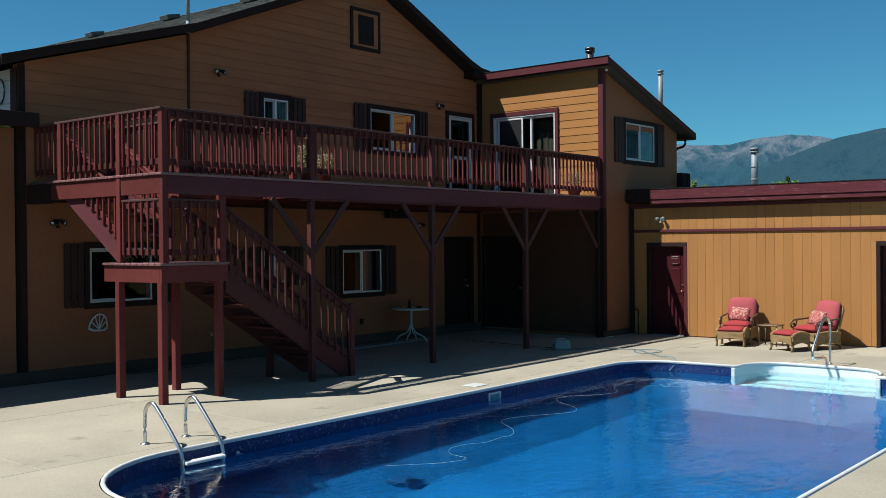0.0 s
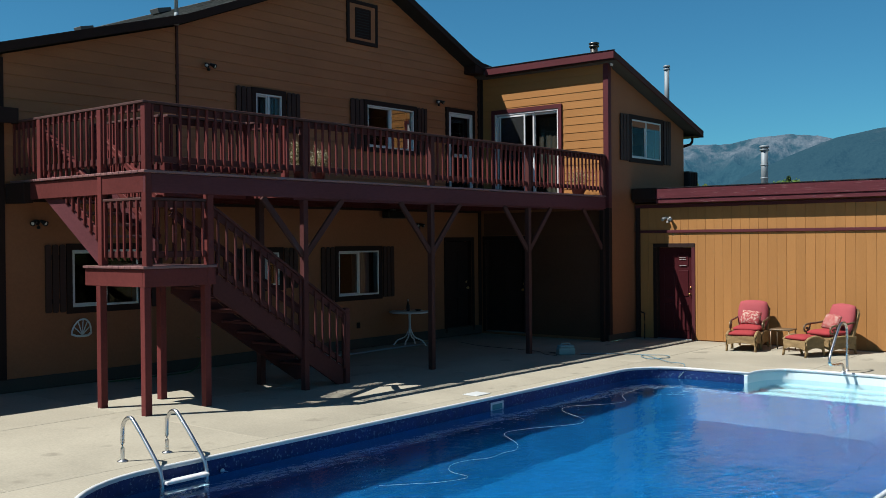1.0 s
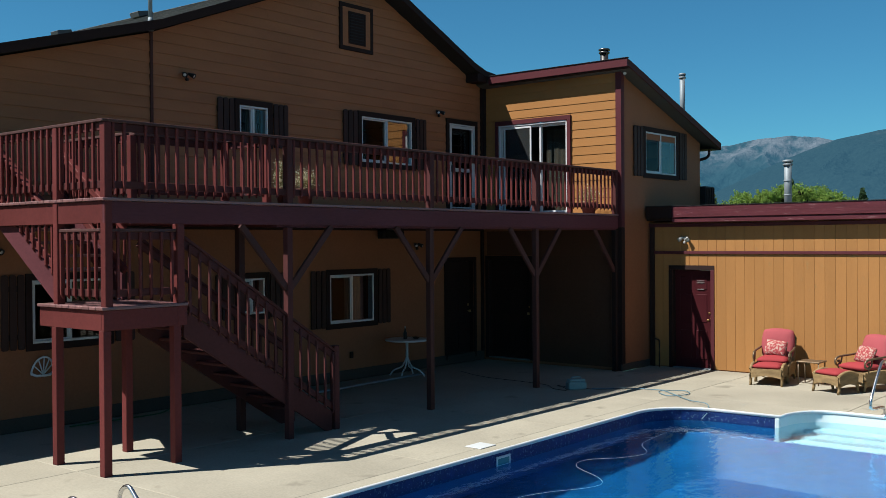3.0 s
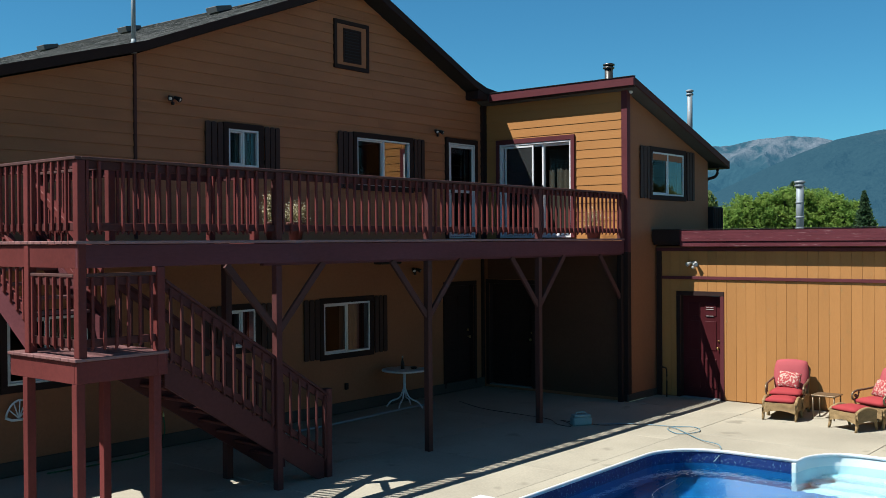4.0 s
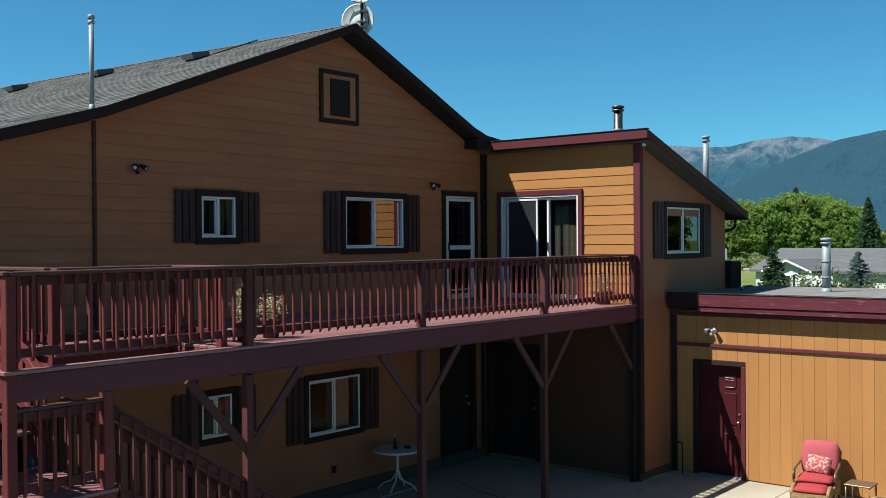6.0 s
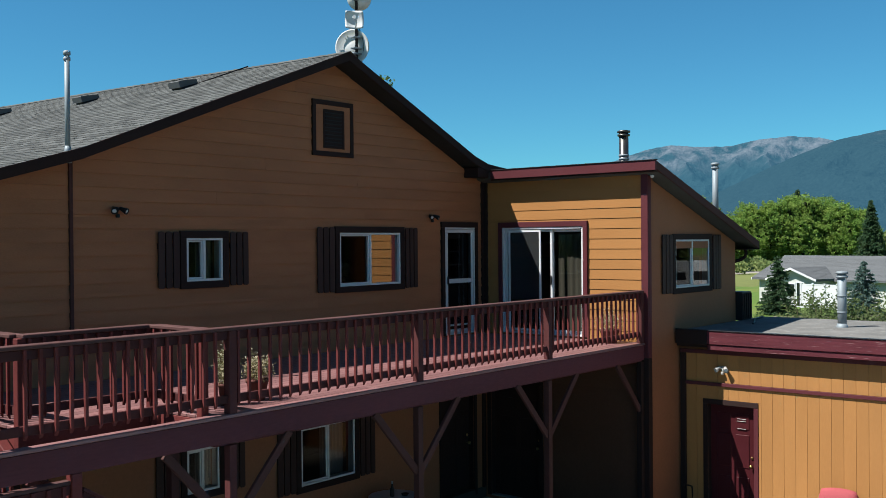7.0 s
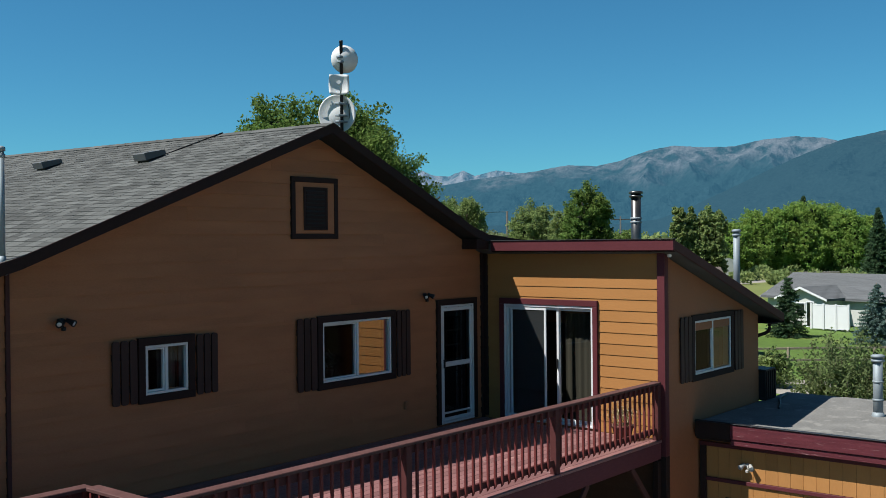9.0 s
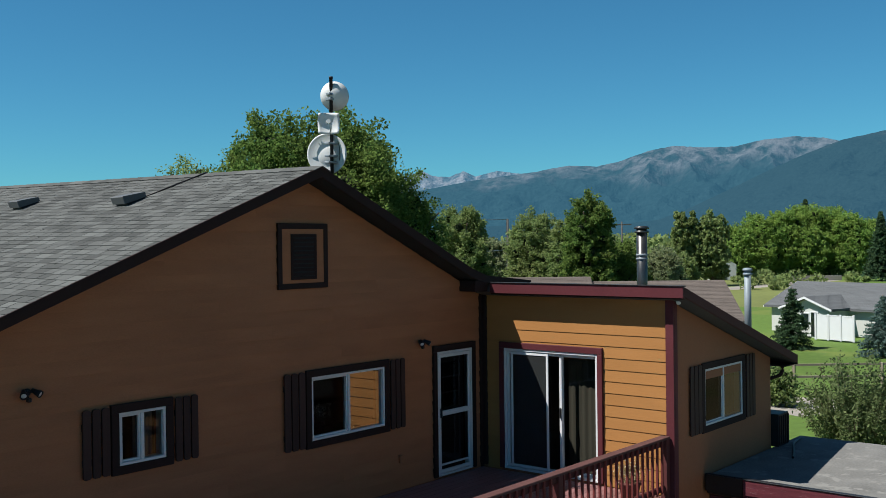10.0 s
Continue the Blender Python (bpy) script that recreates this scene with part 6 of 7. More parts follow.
def leaves(centers, size, rng, squash=1.0):
    """Loose leaf quads round the given centres, as vertices and faces."""
    n = len(centers)
    a = rng.normal(size=(n, 3))
    a /= np.linalg.norm(a, axis=1)[:, None]
    b = np.cross(a, rng.normal(size=(n, 3)))
    b /= np.linalg.norm(b, axis=1)[:, None]
    s = size * rng.uniform(0.6, 1.3, (n, 1))
    a, b = a * s, b * s * 0.6 * squash
    v = np.stack([centers - a, centers - 0.1 * a + b, centers + a, centers - 0.1 * a - b], 1).reshape(-1, 3)
    f = np.arange(4 * n).reshape(-1, 4)
    return v.tolist(), f.tolist()


def pot_plant(x, y, z, r, h, seed, flower):
    rng = np.random.default_rng(seed)
    t = thing("potted_plant", "flowering plant in a clay pot", "plant", "flower pots", at=(x, y, z))
    bm = bmesh.new()
    lathe(bm, [(r * 0.6, 0), (r * 0.85, 0.2), (r * 0.92, 0.2), (r * 0.92, 0.24), (r * 0.8, 0.24), (r * 0.75, 0.21)], 18, (x, y, z))
    part("pot", bm, TERRA, t)
    c = rng.normal(size=(900, 3)) * (r * 0.55, r * 0.55, h * 0.3) + (x, y, z + 0.24 + h * 0.45)
    c[:, 2] = np.maximum(c[:, 2], z + 0.22)
    put("foliage", mesh_of("foliage", *leaves(c, 0.02, rng, 0.4), LEAF_POT), t)
    c = c[:420] * 1.0
    c[:, 2] += 0.03
    put("blossom", mesh_of("blossom", *leaves(c, 0.014, rng), flower), t)


pot_plant(-8.50, -2.95, DECK_Z, 0.09, 0.34, 4, FLOWER)
pot_plant(-8.06, -2.95, DECK_Z, 0.14, 0.22, 5, FLOWER)
pot_plant(-0.42, -3.0, DECK_Z, 0.19, 0.28, 6, FLOWER)
stand = thing("plant_stand", "small dark plant stand behind the window", "plant stand", at=(-3.36, 0.45, 3.12))
box("shelf", stand, TRIM_DARK, -3.51, -3.21, 0.30, 0.60, 4.06, 4.09, 0.004)
for px, py in ((-3.49, 0.32), (-3.23, 0.32), (-3.49, 0.58), (-3.23, 0.58)):
    box("leg", stand, TRIM_DARK, px - 0.015, px + 0.015, py - 0.015, py + 0.015, 3.12, 4.06, 0.003)
PALE_FLOWER = leaf_mat("white_flower", (0.30, 0.30, 0.28), 0.3)
pot_plant(-3.36, 0.45, 4.09, 0.13, 0.20, 7, PALE_FLOWER)
# ---- trees and the neighbourhood ----
LEAF_ASH = leaf_mat("ash_leaf", (0.056, 0.088, 0.024), 0.4)
LEAF_BRIGHT = leaf_mat("bright_maple_leaf", (0.092, 0.145, 0.036))
LEAF_MID = leaf_mat("cottonwood_leaf", (0.090, 0.120, 0.046))
LEAF_GREY = leaf_mat("grey_willow_leaf", (0.10, 0.118, 0.064))
LEAF_SHRUB = leaf_mat("shrub_leaf", (0.062, 0.082, 0.036))
LEAF_DARK = leaf_mat("conifer_needle", (0.028, 0.05, 0.026))
LEAF_BLUE = leaf_mat("blue_spruce_needle", (0.055, 0.085, 0.078))
CROWN_SHADE = mat("crown_shade_brown", (0.012, 0.018, 0.007), 0.95, 0.4, 3, 30, 0.4)
BARK = mat("grey_brown_bark", (0.13, 0.10, 0.075), 0.9, 0.25, 2, 20, 0.4)


def broad_tree(name, label, x, y, h, r, leaf, leafmat, seed, base=0.22, clumps=60, per=110, lean=0.0, shape=0.6):
    """A tapered trunk with limbs and a crown of leaf clumps."""
    rng = np.random.default_rng(seed)
    t = thing(name, label, "tree", at=(x, y, 0))
    bm = bmesh.new()
    top = Vector((x + lean, y, h * 0.75))
    tube(bm, smooth_path([(x, y, -0.1), (x + 0.1 * r * rng.normal() * 0.3, y, h * 0.3), (x + lean * 0.6, y + 0.1 * r * rng.normal() * 0.3, h * 0.55), top], 4), h * 0.028, 8, taper=h * 0.008)
    for k in range(8):
        a = 2 * math.pi * k / 8 + rng.uniform(-0.3, 0.3)
        z = h * rng.uniform(base, 0.6)
        l = r * rng.uniform(0.5, 0.85)
        tube(bm, smooth_path([(x, y, z), (x + 0.5 * l * math.cos(a), y + 0.5 * l * math.sin(a), z + 0.14 * h), (x + l * math.cos(a), y + l * math.sin(a), z + 0.24 * h)], 4), h * 0.012, 6, taper=h * 0.003)
    part("trunk", bm, BARK, t)
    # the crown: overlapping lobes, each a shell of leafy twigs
    cz, rz = h * (1 + base) / 2, h * (1 - base) / 2
    total = int(clumps * per * 1.14)
    n_l = int(14 + 4 * r)
    lobes = [((x + lean, y, cz), r * 0.72, rz * 0.93)]
    for k in range(n_l):
        zn = -0.85 + 1.62 * (k + rng.uniform(0.1, 0.9)) / n_l
        a = 2.4 * k + rng.uniform(-0.5, 0.5)
        out = r * math.sqrt(max(0.05, 1 - abs(zn) ** 2.2)) * (1 - 0.35 * shape * max(zn, 0)) * rng.uniform(0.5, 0.72)
        lr = r * rng.uniform(0.27, 0.44) * (1 - 0.3 * max(zn, 0))
        lz = lr * rng.uniform(0.9, 1.0 + 0.9 * shape)
        lobes.append(((x + lean + out * math.cos(a), y + out * math.sin(a), min(cz + zn * rz, h - lz * 0.95)), lr, lz))
    # near-black cores fill the lobes and stand in for their inner shade
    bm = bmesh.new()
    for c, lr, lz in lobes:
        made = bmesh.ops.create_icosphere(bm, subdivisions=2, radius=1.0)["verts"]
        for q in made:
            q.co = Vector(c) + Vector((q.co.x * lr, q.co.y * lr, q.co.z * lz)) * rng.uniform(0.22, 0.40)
    part("inner_foliage", bm, CROWN_SHADE, t)
    area = np.array([l[1] * l[2] for l in lobes])
    area /= area.sum()
    pts = []
    for (c, lr, lz), f in zip(lobes, area):
        m_t = max(14, int(46 * (lr / 0.9) ** 0.8))
        u = rng.normal(size=(m_t, 3))
        u /= np.linalg.norm(u, axis=1)[:, None]
        twig = u * rng.uniform(0.55, 1.05, (m_t, 1)) * (lr, lr, lz)
        n_p = max(4, int(total * f / m_t))
        spread = 0.13 * lr + 0.05
        along = rng.uniform(-0.5, 1.0, (m_t, n_p, 1)) * u[:, None, :] * spread * 1.3
        jit = np.clip(rng.normal(size=(m_t, n_p, 3)), -1.6, 1.6) * spread * (0.75, 0.75, 0.62)
        pts.append((np.array(c) + twig[:, None, :] + along + jit).reshape(-1, 3))
    pts = np.concatenate(pts)
    put("crown", mesh_of("crown", *leaves(pts, leaf, rng), leafmat), t)
    return t


def conifer(x, y, h, r, leafmat, seed, label, leaf=0.1, per=64):
    rng = np.random.default_rng(seed)
    t = thing("spruce_tree", label, "tree", at=(x, y, 0))
    bm = bmesh.new()
    tube(bm, [(x, y, -0.1), (x, y, h * 0.5), (x, y, h * 0.98)], h * 0.022, 8, taper=h * 0.004)
    part("trunk", bm, BARK, t)
    pts = []
    tiers = int(h / 0.22)
    for k in range(tiers):
        f = k / tiers
        z = h * (0.07 + 0.92 * f)
        rr = r * (1 - f) ** 0.85 + 0.06
        for j in range(max(5, int(13 * (1 - f)) + 4)):
            a = rng.uniform(0, 2 * math.pi)
            l = rr * rng.uniform(0.75, 1.08)
            s = rng.uniform(0.08, 1.0, per)
            px, py = x + math.cos(a) * l * s, y + math.sin(a) * l * s
            pz = z - 0.22 * l * s + 0.06 * l * s ** 3 + rng.normal(size=per) * 0.035
            pts.append(np.stack([px + rng.normal(size=per) * 0.05, py + rng.normal(size=per) * 0.05, pz], 1))
    put("crown", mesh_of("crown", *leaves(np.concatenate(pts), leaf, rng, 0.6), leafmat), t)


def wispy_shrub(label, x, y, h, r, seed):
    """Many thin upright shoots, leafy all along."""
    rng = np.random.default_rng(seed)
    t = thing("garden_shrub", label, "shrub", at=(x, y, 0))
    bm = bmesh.new()
    pts = []
    for k in range(140):
        a, l = rng.uniform(0, 2 * math.pi), r * rng.uniform(0.1, 1.0) ** 0.6
        hh = h * (1 - 0.45 * (l / r) ** 2) * rng.uniform(0.75, 1.08)
        e = Vector((math.cos(a) * l, math.sin(a) * l, 0))
        path = [Vector((x, y, -0.05)) + e * 0.25, Vector((x, y, hh * 0.5)) + e * 0.75, Vector((x, y, hh)) + e * 1.12]
        if k < 40:
            tube(bm, smooth_path([tuple(p) for p in path], 3), 0.012, 4, taper=0.004)
        s = rng.uniform(0.2, 1.0, 120)[:, None]
        p = np.array(path[0]) * (1 - s) ** 2 + 2 * s * (1 - s) * np.array(path[1]) + s ** 2 * np.array(path[2])
        pts.append(p + rng.normal(size=p.shape) * 0.075)
    part("stem", bm, BARK, t)
    put("crown", mesh_of("crown", *leaves(np.concatenate(pts), 0.055, rng), LEAF_SHRUB), t)


broad_tree("ash_tree", "large green ash tree behind the house roof", 14.0, 19.5, 12.1, 4.6, 0.072, LEAF_ASH, 11, 0.2, 230, 1000, shape=0.1)
broad_tree("ash_tree", "green tree beside the large ash", 18.0, 18.6, 10.0, 2.9, 0.065, LEAF_ASH, 12, 0.12, 110, 520)
broad_tree("ash_tree", "small green tree beyond the roof", 23.2, 39.7, 12.4, 2.6, 0.085, LEAF_MID, 13, 0.3, 60, 260)
broad_tree("cottonwood", "green cottonwood in the valley", 49.2, 39.7, 10.2, 2.7, 0.095, LEAF_MID, 14, 0.1, 108, 350, shape=0.6)
broad_tree("cottonwood", "green cottonwood in the valley", 57.0, 38.2, 9.7, 2.7, 0.095, LEAF_MID, 15, 0.1, 108, 350, shape=0.6)
broad_tree("cottonwood", "tall green cottonwood in the valley", 51.4, 29.3, 10.9, 2.3, 0.095, LEAF_ASH, 16, 0.08, 120, 380, shape=0.7)
broad_tree("cottonwood", "green cottonwood in the valley", 54.0, 32.2, 9.0, 2.5, 0.095, LEAF_MID, 17, 0.08, 108, 350, shape=0.7)
broad_tree("cottonwood", "lower green tree beside the cottonwoods", 56.0, 29.0, 6.8, 2.4, 0.095, LEAF_ASH, 18, 0.05, 96, 340)
broad_tree("willow", "grey-green willow in the valley", 78.0, 37.0, 6.2, 2.4, 0.12, LEAF_GREY, 20, 0.1, 70, 200)
for i, (x, y, h, r) in enumerate(((62.5, 47.0, 7.6, 2.4), (70.0, 45.0, 6.8, 2.4), (80.0, 45.0, 6.4, 2.6), (96.0, 44.5, 5.4, 2.6), (92.0, 52.0, 7.6, 2.8), (104.0, 62.0, 7.6, 3.2))):
    broad_tree("cottonwood", "green valley tree in a loose row", x, y, h, r, 0.13, LEAF_MID if i % 2 else LEAF_GREY, 60 + i, 0.06, 100, 190, shape=0.7)
broad_tree("poplar", "narrow dark green poplar in the valley", 124.8, 58.4, 11.8, 1.5, 0.25, LEAF_MID, 21, 0.05, 80, 150, shape=0.7)
broad_tree("poplar", "narrow dark green poplar in the valley", 126.0, 57.2, 11.2, 1.4, 0.25, LEAF_MID, 22, 0.05, 80, 150, shape=0.7)
broad_tree("poplar", "dark green tree beside the poplars", 128.2, 54.9, 11.2, 2.9, 0.25, LEAF_MID, 23, 0.05, 80, 150)
for i, (x, y, h, r) in enumerate(((163.7, 65.2, 9.8, 4.2), (166.2, 62.2, 11.6, 4.6), (169.6, 59.6, 12.6, 5.0), (174.0, 57.0, 13.3, 5.2), (178.5, 54.6, 12.6, 5.0),
                                  (176.5, 51.2, 11.4, 5.0), (182.5, 49.2, 10.6, 4.6), (171.0, 56.0, 9.0, 4.0))):
    broad_tree("maple_tree", "bright green broadleaf tree in a grove", x, y, h, r, 0.18, LEAF_BRIGHT, 30 + i, 0.06, 120, 340, shape=0.7)
conifer(177.0, 58.5, 14.4, 2.6, LEAF_DARK, 50, "dark conifer above the grove", 0.4, 22)
conifer(155.5, 38.6, 11.2, 3.0, LEAF_DARK, 51, "dark conifer beside the road", 0.35, 16)
conifer(49.2, 13.2, 3.9, 1.45, LEAF_DARK, 52, "dark green spruce on the lawn")
conifer(47.5, 7.3, 3.65, 1.5, LEAF_BLUE, 53, "blue spruce on the lawn")
wispy_shrub("leafy grey-green shrub beside the shed roof", 18.7, -0.2, 3.3, 1.75, 54)
wispy_shrub("leafy grey-green shrub beside the shed roof", 20.2, -2.0, 3.0, 1.8, 55)
broad_tree("garden_shrub", "low dark shrub in a garden bed", 27.5, 5.6, 1.6, 0.8, 0.08, LEAF_MID, 56, 0.02, 30, 80)
broad_tree("garden_shrub", "low yellow-green shrub in a garden bed", 47.5, 16.2, 1.7, 1.2, 0.12, LEAF_BRIGHT, 57, 0.02, 30, 70)
broad_tree("garden_shrub", "low green shrub in a garden bed", 49.5, 17.5, 1.3, 1.0, 0.12, LEAF_MID, 58, 0.02, 30, 70)
# row of trees out of view, added so the windows mirror less bright sky
for i, (a, d, h) in enumerate(((-29, 118, 10.5), (-33, 105, 9.0), (-37, 122, 11.5), (-41, 110, 10.0), (-45, 118, 11.0), (-49, 104, 9.5), (-54, 112, 10.5), (-60, 106, 9.5))):
    broad_tree("cottonwood", "unseen tree added to darken the window reflections", d * math.cos(radians(a)), d * math.sin(radians(a)), h, 4.6, 0.4, LEAF_MID, 80 + i, 0.05, 60, 60, shape=0.5)
# valley woods, too many to count
rng = np.random.default_rng(77)
pts = []
for k in range(330):
    a, d = radians(rng.uniform(14, 47)), rng.uniform(240, 620)
    cx, cy = -13 + d * math.cos(a), -10 + d * math.sin(a)
    hh = rng.uniform(4.5, 10.5)
    u = rng.normal(size=(130, 3))
    u /= np.linalg.norm(u, axis=1)[:, None]
    pts.append(u * rng.uniform(0.5, 1, (130, 1)) * (rng.uniform(2.5, 6), rng.uniform(2.5, 6), hh / 2) + (cx, cy, hh / 2))
tagged(put("valley_woods", mesh_of("valley_woods", *leaves(np.concatenate(pts), 1.0, rng), LEAF_MID)), "belt of far green valley woods", "woods", kind="stuff")
pts = []
for k in range(60):
    a, d = radians(rng.uniform(15, 42)), rng.uniform(120, 210)
    cx, cy = -13 + d * math.cos(a), -10 + d * math.sin(a)
    hh = rng.uniform(0.8, 2.6)
    u = rng.normal(size=(150, 3))
    u /= np.linalg.norm(u, axis=1)[:, None]
    pts.append(u * rng.uniform(0.5, 1, (150, 1)) * (hh * 0.8, hh * 0.8, hh / 2) + (cx, cy, hh / 2))
tagged(put("meadow_bushes", mesh_of("meadow_bushes", *leaves(np.concatenate(pts), 0.28, rng), LEAF_MID)), "scattered green meadow bushes", "bushes", kind="stuff")

# fields and roads in the valley
DRY = mat("dry_meadow", (0.115, 0.135, 0.045), 0.95, 0.25, 0.05, 2, 0.2)
YARD = mat("dry_grass", (0.115, 0.098, 0.05), 0.9, 0.25, 0.1, 8, 0.3, stain=(0.085, 0.095, 0.035), stain_at=0.55)
ROADM = mat("pale_gravel_road", (0.22, 0.205, 0.185), 0.9, 0.15, 0.2, 6, 0.2)
for nm, lab, mt, pts in (("meadow", "dry yellowish meadow", DRY, [(86, 30), (150, 40), (172, 75), (120, 80), (80, 52)]),
                         ("dry_lawn", "dry yellowish lawn beyond the pool patio", YARD, [(-70, -17.2), (-70, -80), (400, -160), (400, -9), (9, -9), (9, -17.2)]),
                         ("road", "pale gravel road across the meadow", ROADM, [(118, 47), (154, 44.5), (156, 48), (119, 52)]),
                         ("garden_bed", "gravel garden bed on the lawn", ROADM, [(25.5, 4.0), (28.0, 3.2), (30.6, 4.4), (30.2, 6.6), (27.0, 7.4)]),
                         ("driveway", "pale driveway beside the neighbour house", ROADM, [(49, 17.5), (56, 20), (54, 22), (47, 19.5)])):
    tagged(sheet(nm, pts, None, -0.055 + (0.004 if nm == "road" else 0), mt), lab, nm.replace("_", " "), kind="structure")


def gable_house(name, label, m, w, l, eave, peak, wallm, roofm, over=0.4, rakem=WHITE):
    """A plain gabled house: gable end at local y = 0 facing -y, ridge along y."""
    hs = thing(name, label, "house", m=m)
    bm = bmesh.new()
    prism(bm, [(-w / 2, 0), (w / 2, 0), (w / 2, eave), (0, peak), (-w / 2, eave)], 0, l)
    part("wall", bm, wallm, hs, "", m)
    s = (peak - eave) / (w / 2)
    for sx in (-1, 1):
        bm = bmesh.new()
        prism(bm, [(0, peak + 0.02), (sx * (w / 2 + over), eave - s * over + 0.02), (sx * (w / 2 + over), eave - s * over + 0.16), (0, peak + 0.17)], -over, l + over)
        rf = part("roof", bm, roofm, hs, "", m)
        bm = bmesh.new()
        prism(bm, [(0, peak + 0.0), (sx * (w / 2 + over), eave - s * over), (sx * (w / 2 + over), eave - s * over + 0.15), (0, peak + 0.16)], -over - 0.04, -over)
        part("rake_board", bm, rakem, rf, "", m)
        rows = int(math.hypot(w / 2 + over, (w / 2 + over) * s) / 0.15)
        for k in range(rows):
            f0 = (k + 0.02) / rows
            xa, za = sx * (w / 2 + over) * f0, peak + 0.172 - (peak - eave + s * over) * f0
            f1 = (k + 1.0) / rows
            xb, zb = sx * (w / 2 + over) * f1, peak + 0.172 - (peak - eave + s * over) * f1
            bm = bmesh.new()
            prism(bm, [(xa, za), (xb, zb), (xb, zb + 0.012), (xa, za + 0.003)], -over, l + over)
            part("shingle_course", bm, roofm, rf, "", m)
    return hs


MINT = mat("pale_green_siding", (0.42, 0.435, 0.42), 0.6, 0.06, 1, 20, 0.1)
GREY_ROOF = mat("smooth_grey_shingle", (0.094, 0.101, 0.108), 0.9, 0.15, 1, 30, 0.2, rand=0.08)
mh = Matrix.Translation((57.4, 15.2, 0)) @ pose(0, 0, 0, 0, 0, -105)
nb = gable_house("neighbour_house", "pale green one-storey house with a grey roof", mh, 3.5, 6.4, 1.98, 2.66, MINT, GREY_ROOF)
mw = Matrix.Translation((64.3, 18.1, 0)) @ pose(0, 0, 0, 0, 0, 165)
gable_house("neighbour_house", "long main wing of the pale green house with a grey roof", mw, 7.6, 22.0, 1.92, 3.42, MINT, GREY_ROOF)
for u0, u1, v0, v1 in ((-0.5, 0.1, 0.7, 1.6), (0.3, 0.8, 0.0, 1.7)):
    wdw = box("window", nb, WHITE, u0 - 0.08, u1 + 0.08, -0.05, -0.0, v0 - 0.08, v1 + 0.08, 0.01, "", mh)
    box("pane", wdw, GLASS, u0, u1, -0.06, -0.051, v0, v1, 0, "", mh)
mh2 = Matrix.Translation((96, 14, 0)) @ pose(0, 0, 0, 0, 0, -80)
gable_house("neighbour_house", "far house with a grey roof", mh2, 9.0, 14.0, 2.2, 4.1, MINT, GREY_ROOF)
BROWN_P = mat("brown_shingle_course", (0.098, 0.083, 0.075), 0.9, 0.2, 1.2, 30, 0.3, rand=0.1)
mb = Matrix.Translation((36.5, 12.6, 0)) @ pose(0, 0, 0, 0, 0, 39)
gable_house("brown_roofed_building", "one-storey building with a brown shingle roof beyond the lawn", mb, 7.2, 6.8, 2.95, 4.59, PANEL, BROWN_P, 0.5, BROWN_P)
mb = Matrix.Translation((32.1, 18.0, 0)) @ pose(0, 0, 0, 0, 0, 39)
gable_house("brown_roofed_building", "taller end of the brown-roofed outbuilding", mb, 7.2, 4.7, 3.2, 4.85, PANEL, BROWN_P, 0.4, BROWN_P)
white_fence = thing("privacy_fence", "white vinyl privacy fence panels beside the neighbour house", "fence", at=(55, 12.6, 0))
pa, pb = Vector((55.3, 13.9, 0)), Vector((54.7, 11.2, 0))
for k in range(4):
    q = pa.lerp(pb, k / 3)
    box("post", white_fence, WHITE, q.x - 0.07, q.x + 0.07, q.y - 0.07, q.y + 0.07, 0, 1.78, 0.01)
    if k < 3:
        r = pa.lerp(pb, (k + 1) / 3)
        bar("panel", white_fence, WHITE, (q.x, q.y - 0.07, 0.85), (r.x, r.y + 0.07, 0.85), 0.05, 1.6)
        bar("top_rail", white_fence, WHITE, (q.x, q.y - 0.07, 1.68), (r.x, r.y + 0.07, 1.68), 0.07, 0.08)
POLE = mat("dark_pole_wood", (0.075, 0.072, 0.068), 0.9, 0.2, 2, 20, 0.2)
WOODF = mat("grey_fence_wood", (0.2, 0.17, 0.135), 0.85, 0.2, 2, 20, 0.2)
rail_fence = thing("rail_fence", "weathered wooden post and rail fence across the lawn", "fence", at=(33, 6, 0))
fa, fb = Vector((29.6, 9.9, 0)), Vector((37.5, 0.6, 0))
for k in range(7):
    q = fa.lerp(fb, k / 6)
    box("post", rail_fence, WOODF, q.x - 0.06, q.x + 0.06, q.y - 0.06, q.y + 0.06, -0.06, 1.16, 0.01)
for z in (0.55, 1.1):
    bar("rail", rail_fence, WOODF, (fa.x, fa.y, z), (fb.x, fb.y, z), 0.05, 0.1)
low_wall = tagged(bar("garden_wall", None, ROADM, (148.5, 53.5, 0.3), (156, 45.0, 0.3), 0.3, 0.9), "low pale wall beside the meadow road", "wall")
